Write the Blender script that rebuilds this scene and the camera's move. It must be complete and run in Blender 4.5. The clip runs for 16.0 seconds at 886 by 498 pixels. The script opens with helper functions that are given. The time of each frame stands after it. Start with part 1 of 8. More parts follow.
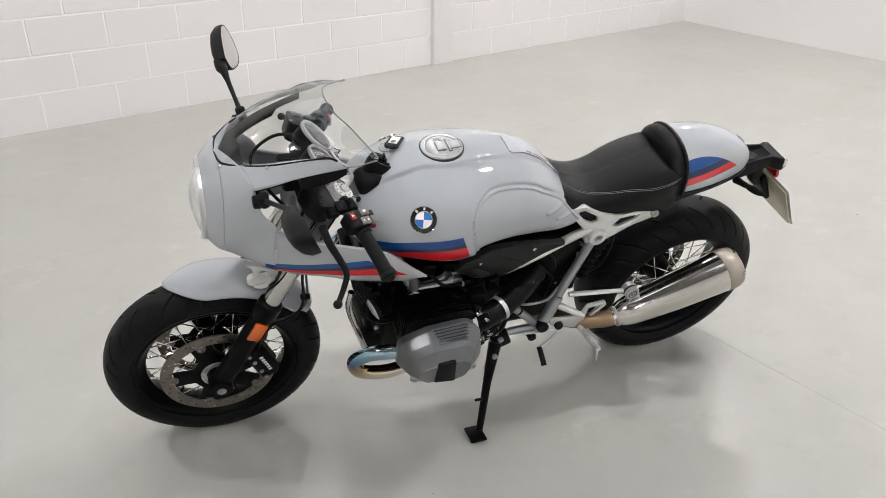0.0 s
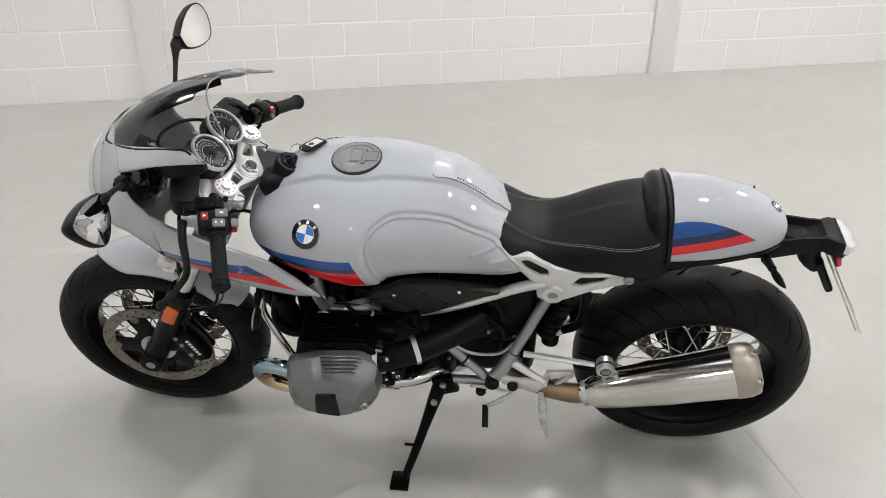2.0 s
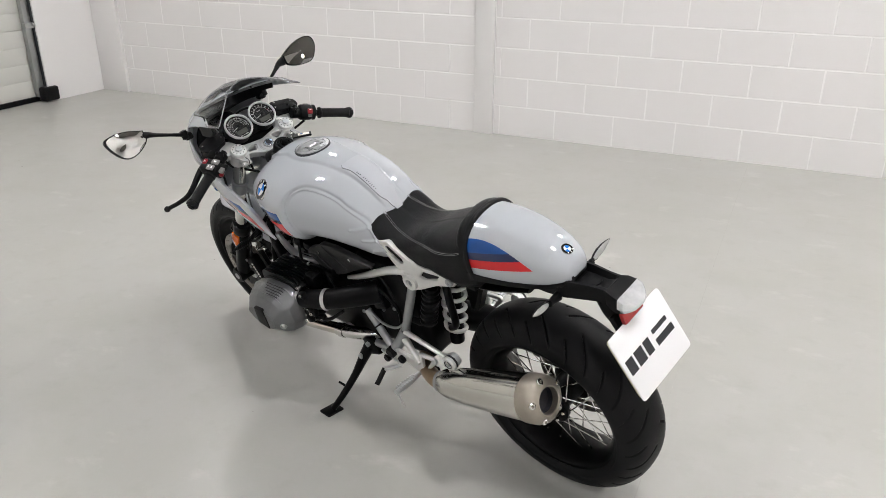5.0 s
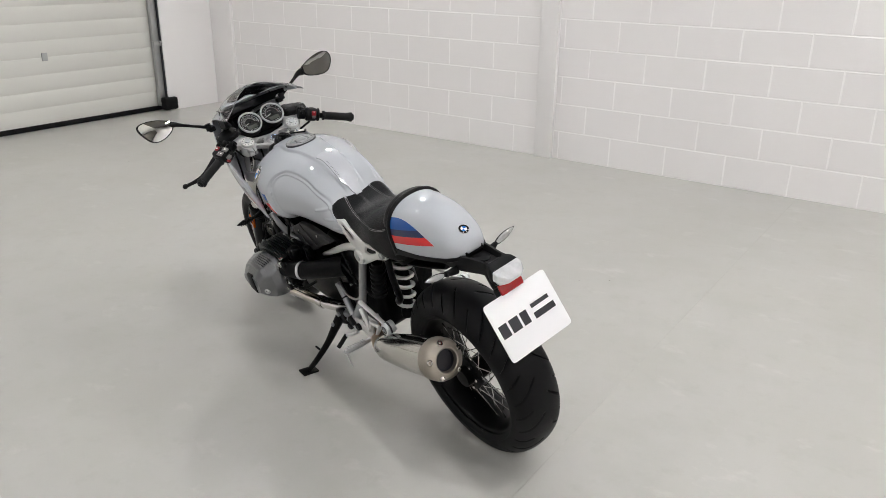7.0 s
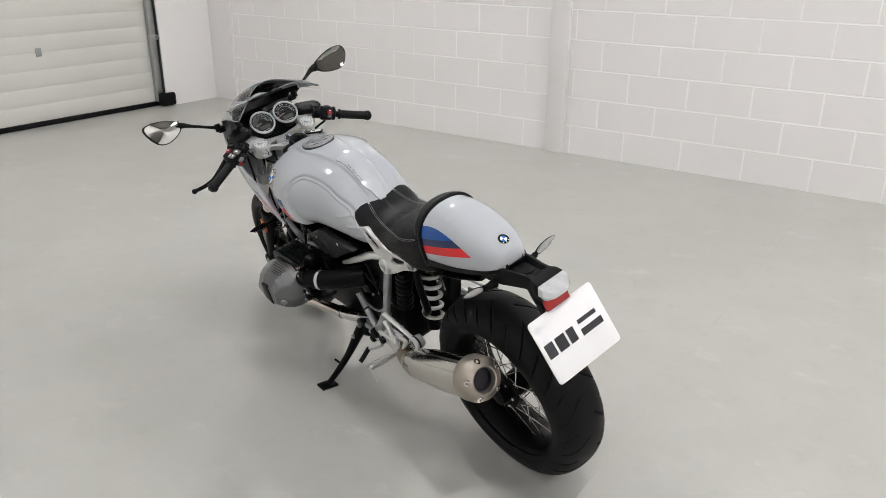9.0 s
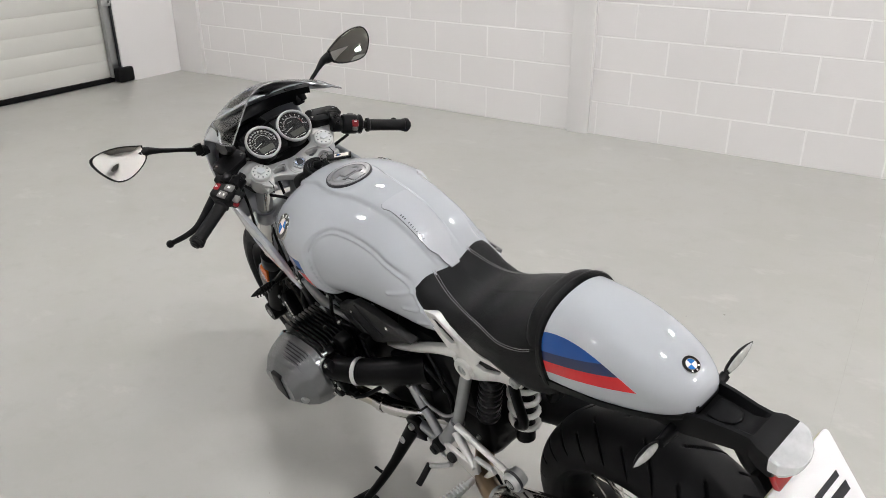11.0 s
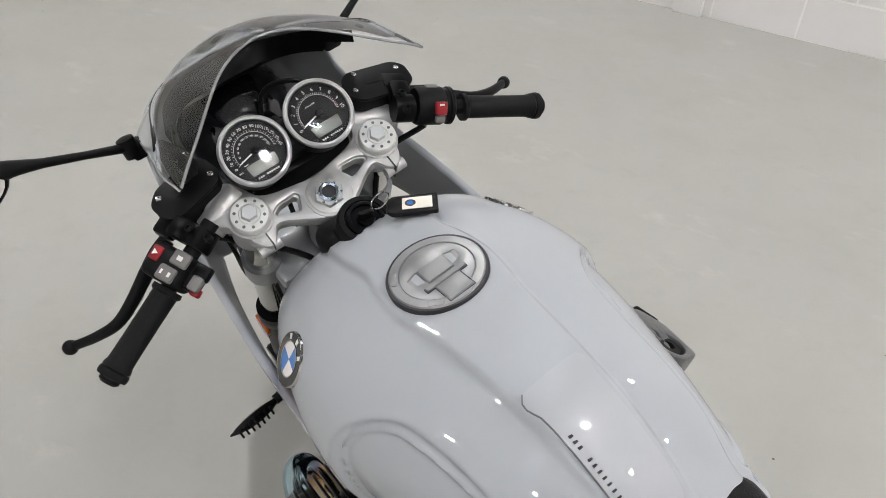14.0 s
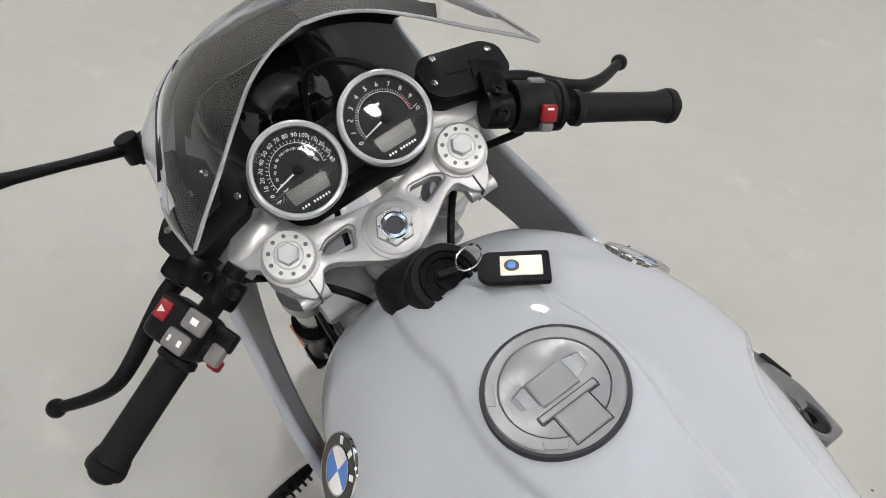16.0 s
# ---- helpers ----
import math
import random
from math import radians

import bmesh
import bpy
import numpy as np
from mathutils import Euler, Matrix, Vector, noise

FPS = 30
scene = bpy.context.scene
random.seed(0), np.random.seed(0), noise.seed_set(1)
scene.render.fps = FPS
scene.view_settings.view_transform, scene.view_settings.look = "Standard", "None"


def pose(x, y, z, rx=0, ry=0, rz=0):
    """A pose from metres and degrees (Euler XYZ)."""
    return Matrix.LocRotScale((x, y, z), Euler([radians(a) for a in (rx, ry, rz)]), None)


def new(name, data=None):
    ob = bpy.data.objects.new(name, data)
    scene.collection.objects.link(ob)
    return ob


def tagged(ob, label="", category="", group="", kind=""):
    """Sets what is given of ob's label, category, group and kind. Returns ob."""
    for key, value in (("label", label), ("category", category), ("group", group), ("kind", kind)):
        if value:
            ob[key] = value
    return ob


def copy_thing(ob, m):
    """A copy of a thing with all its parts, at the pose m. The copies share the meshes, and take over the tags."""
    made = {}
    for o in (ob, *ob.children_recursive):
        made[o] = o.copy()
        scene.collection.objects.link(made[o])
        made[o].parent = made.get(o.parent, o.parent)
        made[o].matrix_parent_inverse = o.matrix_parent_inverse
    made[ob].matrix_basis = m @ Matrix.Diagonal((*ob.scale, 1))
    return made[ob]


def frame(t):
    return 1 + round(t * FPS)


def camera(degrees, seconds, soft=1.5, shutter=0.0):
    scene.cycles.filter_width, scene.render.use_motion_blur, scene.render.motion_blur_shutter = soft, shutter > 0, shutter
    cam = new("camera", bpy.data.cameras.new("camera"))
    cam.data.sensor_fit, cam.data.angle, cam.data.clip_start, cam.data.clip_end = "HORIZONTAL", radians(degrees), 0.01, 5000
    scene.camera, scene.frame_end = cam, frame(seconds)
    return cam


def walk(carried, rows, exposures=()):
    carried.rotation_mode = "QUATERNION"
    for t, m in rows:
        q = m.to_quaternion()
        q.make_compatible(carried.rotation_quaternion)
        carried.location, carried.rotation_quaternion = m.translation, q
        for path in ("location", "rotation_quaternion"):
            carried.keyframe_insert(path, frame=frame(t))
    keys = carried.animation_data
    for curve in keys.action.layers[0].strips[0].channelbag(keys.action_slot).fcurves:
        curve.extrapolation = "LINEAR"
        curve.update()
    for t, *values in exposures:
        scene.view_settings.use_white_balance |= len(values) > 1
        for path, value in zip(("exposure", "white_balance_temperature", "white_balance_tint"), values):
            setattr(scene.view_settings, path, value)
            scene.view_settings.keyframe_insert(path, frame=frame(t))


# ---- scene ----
cam = camera(59.81, 16.0, soft=0.55)
# seconds, eye in metres, turn in degrees
PATH = [
    (0, 1.232, 1.4502, 1.6104, 62.54, -0.73, 143.119),
    (0.5, 0.9902, 1.4721, 1.5997, 61.668, -1.383, 147.903),
    (1, 0.7785, 1.484, 1.5636, 61.27, -1.331, 153.763),
    (1.5, 0.5745, 1.5331, 1.5813, 61.431, -1.122, 160.282),
    (2, 0.287, 1.6056, 1.578, 61.939, -0.836, 167),
    (2.5, 0.0566, 1.6977, 1.5603, 62.256, -0.375, 174.29),
    (3, -0.1887, 1.8024, 1.5738, 62.87, -0.134, -178.61),
    (3.5, -0.476, 1.8561, 1.5852, 63.722, -0.136, -171.899),
    (4, -0.7621, 1.9074, 1.5741, 64.769, -0.072, -165.373),
    (4.5, -1.0203, 1.9507, 1.5996, 65.523, 0.026, -159.878),
    (5, -1.2877, 1.9406, 1.5963, 66.817, -0.047, -155.118),
    (7.5, -2.0259, 1.9938, 1.5867, 69.253, -0.727, -144.224),
    (8, -2.0058, 1.9868, 1.5871, 69.062, -0.65, -144.109),
    (8.5, -1.9252, 1.9704, 1.5811, 68.845, -0.491, -144.558),
    (11, -1.0521, 1.3497, 1.5495, 65.395, 0.073, -148.054),
    (11.5, -0.881, 1.1892, 1.5294, 63.847, 0.09, -147.803),
    (12, -0.7141, 0.9977, 1.5133, 62.101, -0.358, -147.412),
    (12.5, -0.5808, 0.8511, 1.4972, 60.082, -0.748, -147.06),
    (13, -0.4351, 0.7166, 1.4831, 57.872, -1.198, -146.616),
    (13.5, -0.3403, 0.5963, 1.4667, 55.474, -1.748, -145.918),
    (14, -0.2745, 0.5001, 1.4587, 53.223, -2.286, -144.902),
    (14.5, -0.1884, 0.4198, 1.443, 51.094, -2.669, -143.785),
    (15, -0.1222, 0.3615, 1.431, 49.234, -3.082, -142.676),
    (15.5, -0.0758, 0.323, 1.422, 47.54, -3.173, -142.026),
    (16, -0.0357, 0.2944, 1.4146, 46.099, -3.153, -141.487),
]
walk(cam, [(t, pose(x, y, z, rx, ry, rz)) for t, x, y, z, rx, ry, rz in PATH],
     exposures=[(0.0, -0.17), (3.5, -0.16), (8.0, -0.30), (11.0, -0.23), (14.0, -0.33), (16.0, -0.22)])

# ---- world and lamps ----
world = bpy.data.worlds.new("hall_world")
world.use_nodes = True
world.node_tree.nodes["Background"].inputs[0].default_value = (0.75, 0.8, 0.9, 1)
world.node_tree.nodes["Background"].inputs[1].default_value = 0.3
scene.world = world
CEILING = 4.6
# the x = 2.9 row is unseen, added to brighten the floor on that side
LAMP_SPOTS = [(x, y) for x in (-5.0, -1.85, 2.9) for y in (-2.0 if x < -4 else -2.55, 0.68, 5.0)]


# ---- materials ----
def mat(name, color, rough=0.5, metal=0.0, coat=0.0, spec=0.5, noise_scale=0.0, noise_amount=0.0, bump=0.0, bump_scale=200.0, rough_var=0.0, coat_rough=0.018):
    """A principled surface with a two-scale variation of tone, a fine relief and uneven gloss."""
    m = bpy.data.materials.new(name)
    m.use_nodes = True
    nt = m.node_tree
    b = nt.nodes["Principled BSDF"]
    b.inputs["Base Color"].default_value = (*color, 1)
    b.inputs["Roughness"].default_value = rough
    b.inputs["Metallic"].default_value = metal
    b.inputs["Coat Weight"].default_value = coat
    b.inputs["Coat Roughness"].default_value = coat_rough
    b.inputs["Specular IOR Level"].default_value = spec
    tc = nt.nodes.new("ShaderNodeTexCoord")
    if noise_amount or rough_var:
        n = nt.nodes.new("ShaderNodeTexNoise")
        n.inputs["Scale"].default_value = noise_scale or 8.0
        n.inputs["Detail"].default_value = 6
        nt.links.new(tc.outputs["Object"], n.inputs["Vector"])
        if noise_amount:
            mx = nt.nodes.new("ShaderNodeMix")
            mx.data_type = "RGBA"
            mx.inputs["A"].default_value = (*[max(0, c * (1 - noise_amount)) for c in color], 1)
            mx.inputs["B"].default_value = (*[min(1, c * (1 + noise_amount)) for c in color], 1)
            nt.links.new(n.outputs["Fac"], mx.inputs["Factor"])
            nt.links.new(mx.outputs["Result"], b.inputs["Base Color"])
        if rough_var:
            mr = nt.nodes.new("ShaderNodeMapRange")
            mr.inputs["From Min"].default_value, mr.inputs["From Max"].default_value = 0.3, 0.7
            mr.inputs["To Min"].default_value, mr.inputs["To Max"].default_value = max(0.02, rough - rough_var), rough + rough_var
            nt.links.new(n.outputs["Fac"], mr.inputs["Value"])
            nt.links.new(mr.outputs["Result"], b.inputs["Roughness"])
    if bump:
        n2 = nt.nodes.new("ShaderNodeTexNoise")
        n2.inputs["Scale"].default_value = bump_scale
        n2.inputs["Detail"].default_value = 4
        nt.links.new(tc.outputs["Object"], n2.inputs["Vector"])
        bp = nt.nodes.new("ShaderNodeBump")
        bp.inputs["Strength"].default_value = bump
        bp.inputs["Distance"].default_value = 0.001
        nt.links.new(n2.outputs["Fac"], bp.inputs["Height"])
        nt.links.new(bp.outputs["Normal"], b.inputs["Normal"])
    return m


def striped_paint(name, base, bands, x_line, cut=None, roof=None):
    """Gloss paint with colour bands. bands: (low, high, colour) in metres under a line z = a + b x + c x x, or upper and lower lines (a, b) of their own; cut: (a, b) keeps the bands where x > a + b z."""
    m = mat(name, base, 0.5, spec=0.05, coat=1.0, coat_rough=0.006)
    nt = m.node_tree
    bsdf = nt.nodes["Principled BSDF"]
    tc = nt.nodes.new("ShaderNodeTexCoord")
    sp = nt.nodes.new("ShaderNodeSeparateXYZ")
    nt.links.new(tc.outputs["Object"], sp.inputs[0])

    def op(kind, a, b=None, c=None):
        n = nt.nodes.new("ShaderNodeMath")
        n.operation = kind
        for i, v in enumerate((a, b, c)):
            if v is None:
                continue
            if isinstance(v, (int, float)):
                n.inputs[i].default_value = v
            else:
                nt.links.new(v, n.inputs[i])
        return n.outputs[0]

    x, z = sp.outputs["X"], sp.outputs["Z"]
    a0, a1, a2 = x_line
    line = op("ADD", op("ADD", op("MULTIPLY", x, a1), a0), op("MULTIPLY", op("MULTIPLY", x, x), a2))
    under = op("SUBTRACT", line, z)
    keep = 1.0
    if cut:
        for ca, cb, side in cut:
            edge = op("ADD", op("MULTIPLY", z, cb), ca)
            test = op("GREATER_THAN", x, edge) if side > 0 else op("LESS_THAN", x, edge)
            keep = test if keep == 1.0 else op("MULTIPLY", keep, test)
    if roof:
        top = op("ADD", op("ADD", op("MULTIPLY", x, roof[1]), roof[0]), op("MULTIPLY", op("MULTIPLY", x, x), roof[2]))
        test = op("LESS_THAN", z, top)
        keep = test if keep == 1.0 else op("MULTIPLY", keep, test)
    last = None
    for low, high, color in bands:
        if isinstance(low, tuple):
            above = op("GREATER_THAN", z, op("ADD", op("MULTIPLY", x, high[1]), high[0]))
            inside = op("MULTIPLY", op("LESS_THAN", z, op("ADD", op("MULTIPLY", x, low[1]), low[0])), above)
        else:
            inside = op("MULTIPLY", op("GREATER_THAN", under, low), op("LESS_THAN", under, high))
        inside = op("MULTIPLY", inside, keep)
        mx = nt.nodes.new("ShaderNodeMix")
        mx.data_type = "RGBA"
        nt.links.new(inside, mx.inputs["Factor"])
        if last is None:
            mx.inputs["A"].default_value = (*base, 1)
        else:
            nt.links.new(last, mx.inputs["A"])
        mx.inputs["B"].default_value = (*color, 1)
        last = mx.outputs["Result"]
    nt.links.new(last, bsdf.inputs["Base Color"])
    return m


def glow(name, color, strength):
    m = bpy.data.materials.new(name)
    m.use_nodes = True
    b = m.node_tree.nodes["Principled BSDF"]
    b.inputs["Base Color"].default_value = (0.8, 0.8, 0.8, 1)
    b.inputs["Emission Color"].default_value = (*color, 1)
    b.inputs["Emission Strength"].default_value = strength
    return m


def glass(name, color, rough=0.0, ior=1.45):
    """Thin clear sheet: mostly see-through, with a mirror of its own."""
    m = bpy.data.materials.new(name)
    m.use_nodes = True
    nt = m.node_tree
    nt.nodes.remove(nt.nodes["Principled BSDF"])
    out = nt.nodes["Material Output"]
    tr, gl, mx, fr = (nt.nodes.new("ShaderNode" + k) for k in ("BsdfTransparent", "BsdfGlossy", "MixShader", "Fresnel"))
    tr.inputs[0].default_value = (*color, 1)
    gl.inputs["Roughness"].default_value = rough
    fr.inputs["IOR"].default_value = ior
    nt.links.new(fr.outputs[0], mx.inputs[0])
    nt.links.new(tr.outputs[0], mx.inputs[1])
    nt.links.new(gl.outputs[0], mx.inputs[2])
    nt.links.new(mx.outputs[0], out.inputs[0])
    return m


BLUE, NAVY, RED = (0.003, 0.058, 0.25), (0.008, 0.018, 0.075), (0.60, 0.010, 0.016)
WHITE = (0.405, 0.425, 0.450)
M_WALL = mat("painted_block", (0.775, 0.757, 0.752), 0.55, noise_scale=1.3, noise_amount=0.025, bump=0.35, bump_scale=90)
# paler than the blocks: light caught along the joints is put into the colour
M_JOINT = mat("joint_paint_with_edge_light", (0.88, 0.866, 0.86), 0.45, noise_scale=4, noise_amount=0.03, bump=0.25, bump_scale=70)
M_WALL_SMOOTH = mat("painted_plaster", (0.79, 0.776, 0.771), 0.5, noise_scale=0.9, noise_amount=0.02, bump=0.12, bump_scale=60)
M_CEIL = mat("grey_liner_sheet", (0.17, 0.162, 0.150), 0.55, noise_scale=1.0, noise_amount=0.06)
M_LAMPBODY = mat("white_lamp_coating", (0.75, 0.75, 0.74), 0.45, noise_scale=9, noise_amount=0.03)
M_LAMP = glow("led_diffuser", (1.0, 0.977, 0.972), 400.0)
M_SKYLIGHT = glow("rooflight_sheet", (0.80, 0.90, 1.0), 1.8)
M_DOOR = mat("door_panel_coating", (0.64, 0.637, 0.60), 0.45, noise_scale=3, noise_amount=0.02, bump=0.15, bump_scale=50)
M_STEEL = mat("galvanised_steel", (0.42, 0.43, 0.43), 0.42, metal=0.9, noise_scale=25, noise_amount=0.15, rough_var=0.1)
M_DARKSTEEL = mat("dark_rail_steel", (0.09, 0.095, 0.1), 0.45, metal=0.6, noise_scale=20, noise_amount=0.2)
M_BLACK = mat("black_plastic", (0.0055, 0.0055, 0.006), 0.45, spec=0.13, noise_scale=30, noise_amount=0.15, bump=0.08, bump_scale=700)
M_SATIN = mat("satin_black_paint", (0.0020, 0.0020, 0.0023), 0.34, spec=0.09, coat=0.01, noise_scale=15, noise_amount=0.15, rough_var=0.05, coat_rough=0.2)
M_GLOSSBLACK = mat("gloss_black", (0.003, 0.003, 0.004), 0.10, spec=0.45, coat=0.3, coat_rough=0.03)
M_ENGINE = mat("black_engine_paint", (0.002, 0.002, 0.0024), 0.33, spec=0.10, noise_scale=40, noise_amount=0.2, bump=0.1, bump_scale=700)
M_FIN = mat("black_cast_fins", (0.0025, 0.0025, 0.003), 0.28, spec=0.16, noise_scale=40, noise_amount=0.2)
M_LINING = mat("matt_black_lining", (0.0025, 0.0025, 0.003), 0.4, spec=0.10, noise_scale=5, noise_amount=0.1)
M_TEXTURED = mat("textured_black_plastic", (0.010, 0.010, 0.0105), 0.5, spec=0.28, noise_scale=30, noise_amount=0.2, bump=0.2, bump_scale=900)
M_RUBBER = mat("tyre_rubber", (0.0055, 0.0055, 0.006), 0.5, spec=0.13, noise_scale=12, noise_amount=0.25, bump=0.2, bump_scale=500, rough_var=0.07)
M_GRIP = mat("grip_rubber", (0.0065, 0.0065, 0.007), 0.55, spec=0.15, noise_scale=40, noise_amount=0.2, bump=0.4, bump_scale=1200)
M_LEATHER = mat("black_leather", (0.0042, 0.0043, 0.0048), 0.40, spec=0.17, noise_scale=10, noise_amount=0.2, bump=0.6, bump_scale=650, rough_var=0.05)
M_STITCH = mat("grey_thread", (0.19, 0.19, 0.19), 0.7)
M_CHROME = mat("polished_steel", (0.62, 0.61, 0.59), 0.10, metal=1.0, noise_scale=6, noise_amount=0.04, rough_var=0.02)
M_BRUSHED = mat("polished_silencer_steel", (0.62, 0.60, 0.565), 0.13, metal=1.0, noise_scale=14, noise_amount=0.05, rough_var=0.03)
M_ALU = mat("cast_silver_aluminium", (0.62, 0.63, 0.63), 0.34, metal=0.85, noise_scale=60, noise_amount=0.05, bump=0.15, bump_scale=900)
M_FRAMEGREY = mat("silver_frame_paint", (0.33, 0.34, 0.35), 0.33, metal=0.65, coat=0.3, noise_scale=30, noise_amount=0.06, coat_rough=0.1)
M_SILVERPLATE = mat("pale_cast_aluminium", (0.68, 0.68, 0.66), 0.38, metal=0.55, noise_scale=45, noise_amount=0.06, bump=0.12, bump_scale=800)
M_COVER = mat("grey_valve_cover", (0.175, 0.179, 0.186), 0.28, metal=0.8, noise_scale=70, noise_amount=0.08, bump=0.25, bump_scale=1000)
M_WHITE = mat("white_gloss_paint", WHITE, 0.5, spec=0.05, coat=1.0, coat_rough=0.006, noise_scale=3, noise_amount=0.012)
M_INNER = mat("grey_moulded_back", (0.30, 0.31, 0.325), 0.32, coat=0.3, coat_rough=0.1, noise_scale=9, noise_amount=0.1)
M_ORANGE = mat("orange_reflector", (0.58, 0.10, 0.004), 0.2, coat=0.6)
M_REDPLASTIC = mat("red_plastic", (0.24, 0.010, 0.016), 0.4, spec=0.3)
M_REDLENS = mat("red_lens", (0.35, 0.01, 0.012), 0.12, coat=0.6)
M_GREYBUTTON = mat("grey_rubber_key", (0.17, 0.165, 0.16), 0.5, spec=0.3)
M_PRINT = mat("white_print", (0.78, 0.78, 0.76), 0.5)
# print, and the shade painted into gaps, slots and bores
M_NEAR_BLACK = mat("near_black_print_and_shade", (0.015, 0.015, 0.02), 0.45)
M_DIAL = mat("black_dial", (0.016, 0.016, 0.017), 0.5, spec=0.15)
M_LCD = mat("lcd_grey", (0.06, 0.067, 0.055), 0.3)
M_CLEARLENS = mat("clear_lamp_lens", (0.66, 0.67, 0.68), 0.12, metal=0.25, coat=1.0, noise_scale=40, noise_amount=0.35)
M_MIRROR = mat("mirror_glass", (0.62, 0.62, 0.60), 0.03, metal=1.0)
M_PLATE = mat("white_plate", (0.82, 0.82, 0.83), 0.3, coat=0.3)
M_YELLOW = mat("yellow_plate_edge", (0.50, 0.47, 0.33), 0.4)
M_SPRING = mat("white_spring_coating", (0.72, 0.72, 0.70), 0.35, coat=0.3)
M_TITAN = mat("blasted_steel_cap", (0.36, 0.325, 0.28), 0.42, metal=0.9, noise_scale=40, noise_amount=0.12, bump=0.2, bump_scale=900)
M_GLASS = glass("gauge_glass", (0.97, 0.97, 0.97), 0.008)
M_SCREEN = glass("clear_screen", (0.92, 0.92, 0.925), 0.085, 1.65)
M_BADGEBLUE = mat("badge_blue", (0.02, 0.17, 0.55), 0.2, coat=0.8)
M_BADGEWHITE = mat("badge_white", (0.8, 0.8, 0.8), 0.2, coat=0.8)
M_PADCLEAR = mat("clear_silver_pad", (0.42, 0.435, 0.46), 0.4, metal=0.15, spec=0.2, coat=0.7, coat_rough=0.018)
M_SIGNAL = mat("clear_signal_lens", (0.42, 0.42, 0.41), 0.14, metal=0.3, coat=0.8, noise_scale=90, noise_amount=0.3)
M_YOKE = mat("satin_silver_casting", (0.47, 0.47, 0.465), 0.40, metal=0.62, spec=0.4, noise_scale=60, noise_amount=0.05, bump=0.12, bump_scale=900)
M_KEYPLATE = mat("cream_key_plate", (0.75, 0.72, 0.64), 0.4)
M_TANK = striped_paint("white_tank_paint_with_stripes", WHITE, (((0.942, -0.1237), (0.922, -0.128), BLUE), ((0.922, -0.128), (0.911, -0.130), NAVY), ((0.911, -0.130), (0.867, -0.136), RED)), (0, 0, 0), [(0.54, 0.402, 1)])
M_WING = striped_paint("white_fairing_paint_with_stripes", WHITE, (((0.8347, -0.0373), (0.8154, -0.0366), BLUE), ((0.8154, -0.0366), (0.750, 0.009), NAVY), ((0.750, 0.009), (0.6157, 0.105), RED)), (0, 0, 0), [(1.36, 0.0, -1), (-0.096, 1.53, 1)])
M_TAIL = striped_paint("white_tail_paint_with_stripes", WHITE, ((-0.01, 0.036, BLUE), (0.036, 0.057, NAVY), (0.057, 0.084, RED)), (0.924, -0.184, 0.0), None, (0.8665, 0.5535, -2.415))


def heat_tinted():
    """Polished header pipe, blued and browned by heat along its front bend."""
    m = mat("heat_tinted_steel", (0.6, 0.6, 0.6), 0.1, metal=1.0)
    nt = m.node_tree
    b = nt.nodes["Principled BSDF"]
    tc, sp, nz, ad, rp = (nt.nodes.new("ShaderNode" + k) for k in ("TexCoord", "SeparateXYZ", "TexNoise", "Math", "ValToRGB"))
    nz.inputs["Scale"].default_value = 9
    nt.links.new(tc.outputs["Object"], sp.inputs[0])
    nt.links.new(tc.outputs["Object"], nz.inputs["Vector"])
    ad.operation = "MULTIPLY_ADD"
    ad.inputs[1].default_value, ad.inputs[2].default_value = 0.05, 0.0
    nt.links.new(nz.outputs["Fac"], ad.inputs[0])
    nt.links.new(sp.outputs["Z"], ad.inputs[2])
    mr = nt.nodes.new("ShaderNodeMapRange")
    mr.inputs["From Min"].default_value, mr.inputs["From Max"].default_value = 0.36, 0.54
    nt.links.new(ad.outputs[0], mr.inputs["Value"])
    nt.links.new(mr.outputs["Result"], rp.inputs["Fac"])
    stops = [(0.0, (0.66, 0.64, 0.60)), (0.22, (0.56, 0.47, 0.30)), (0.42, (0.40, 0.25, 0.13)), (0.52, (0.16, 0.15, 0.24)), (0.62, (0.14, 0.27, 0.42)), (0.78, (0.27, 0.44, 0.55)), (1.0, (0.46, 0.56, 0.58))]
    els = rp.color_ramp.elements
    for i, (p, c) in enumerate(stops):
        e = els[i] if i < 2 else els.new(p)
        e.position, e.color = p, (*c, 1)
    nt.links.new(rp.outputs["Color"], b.inputs["Base Color"])
    return m


M_HEAT = heat_tinted()


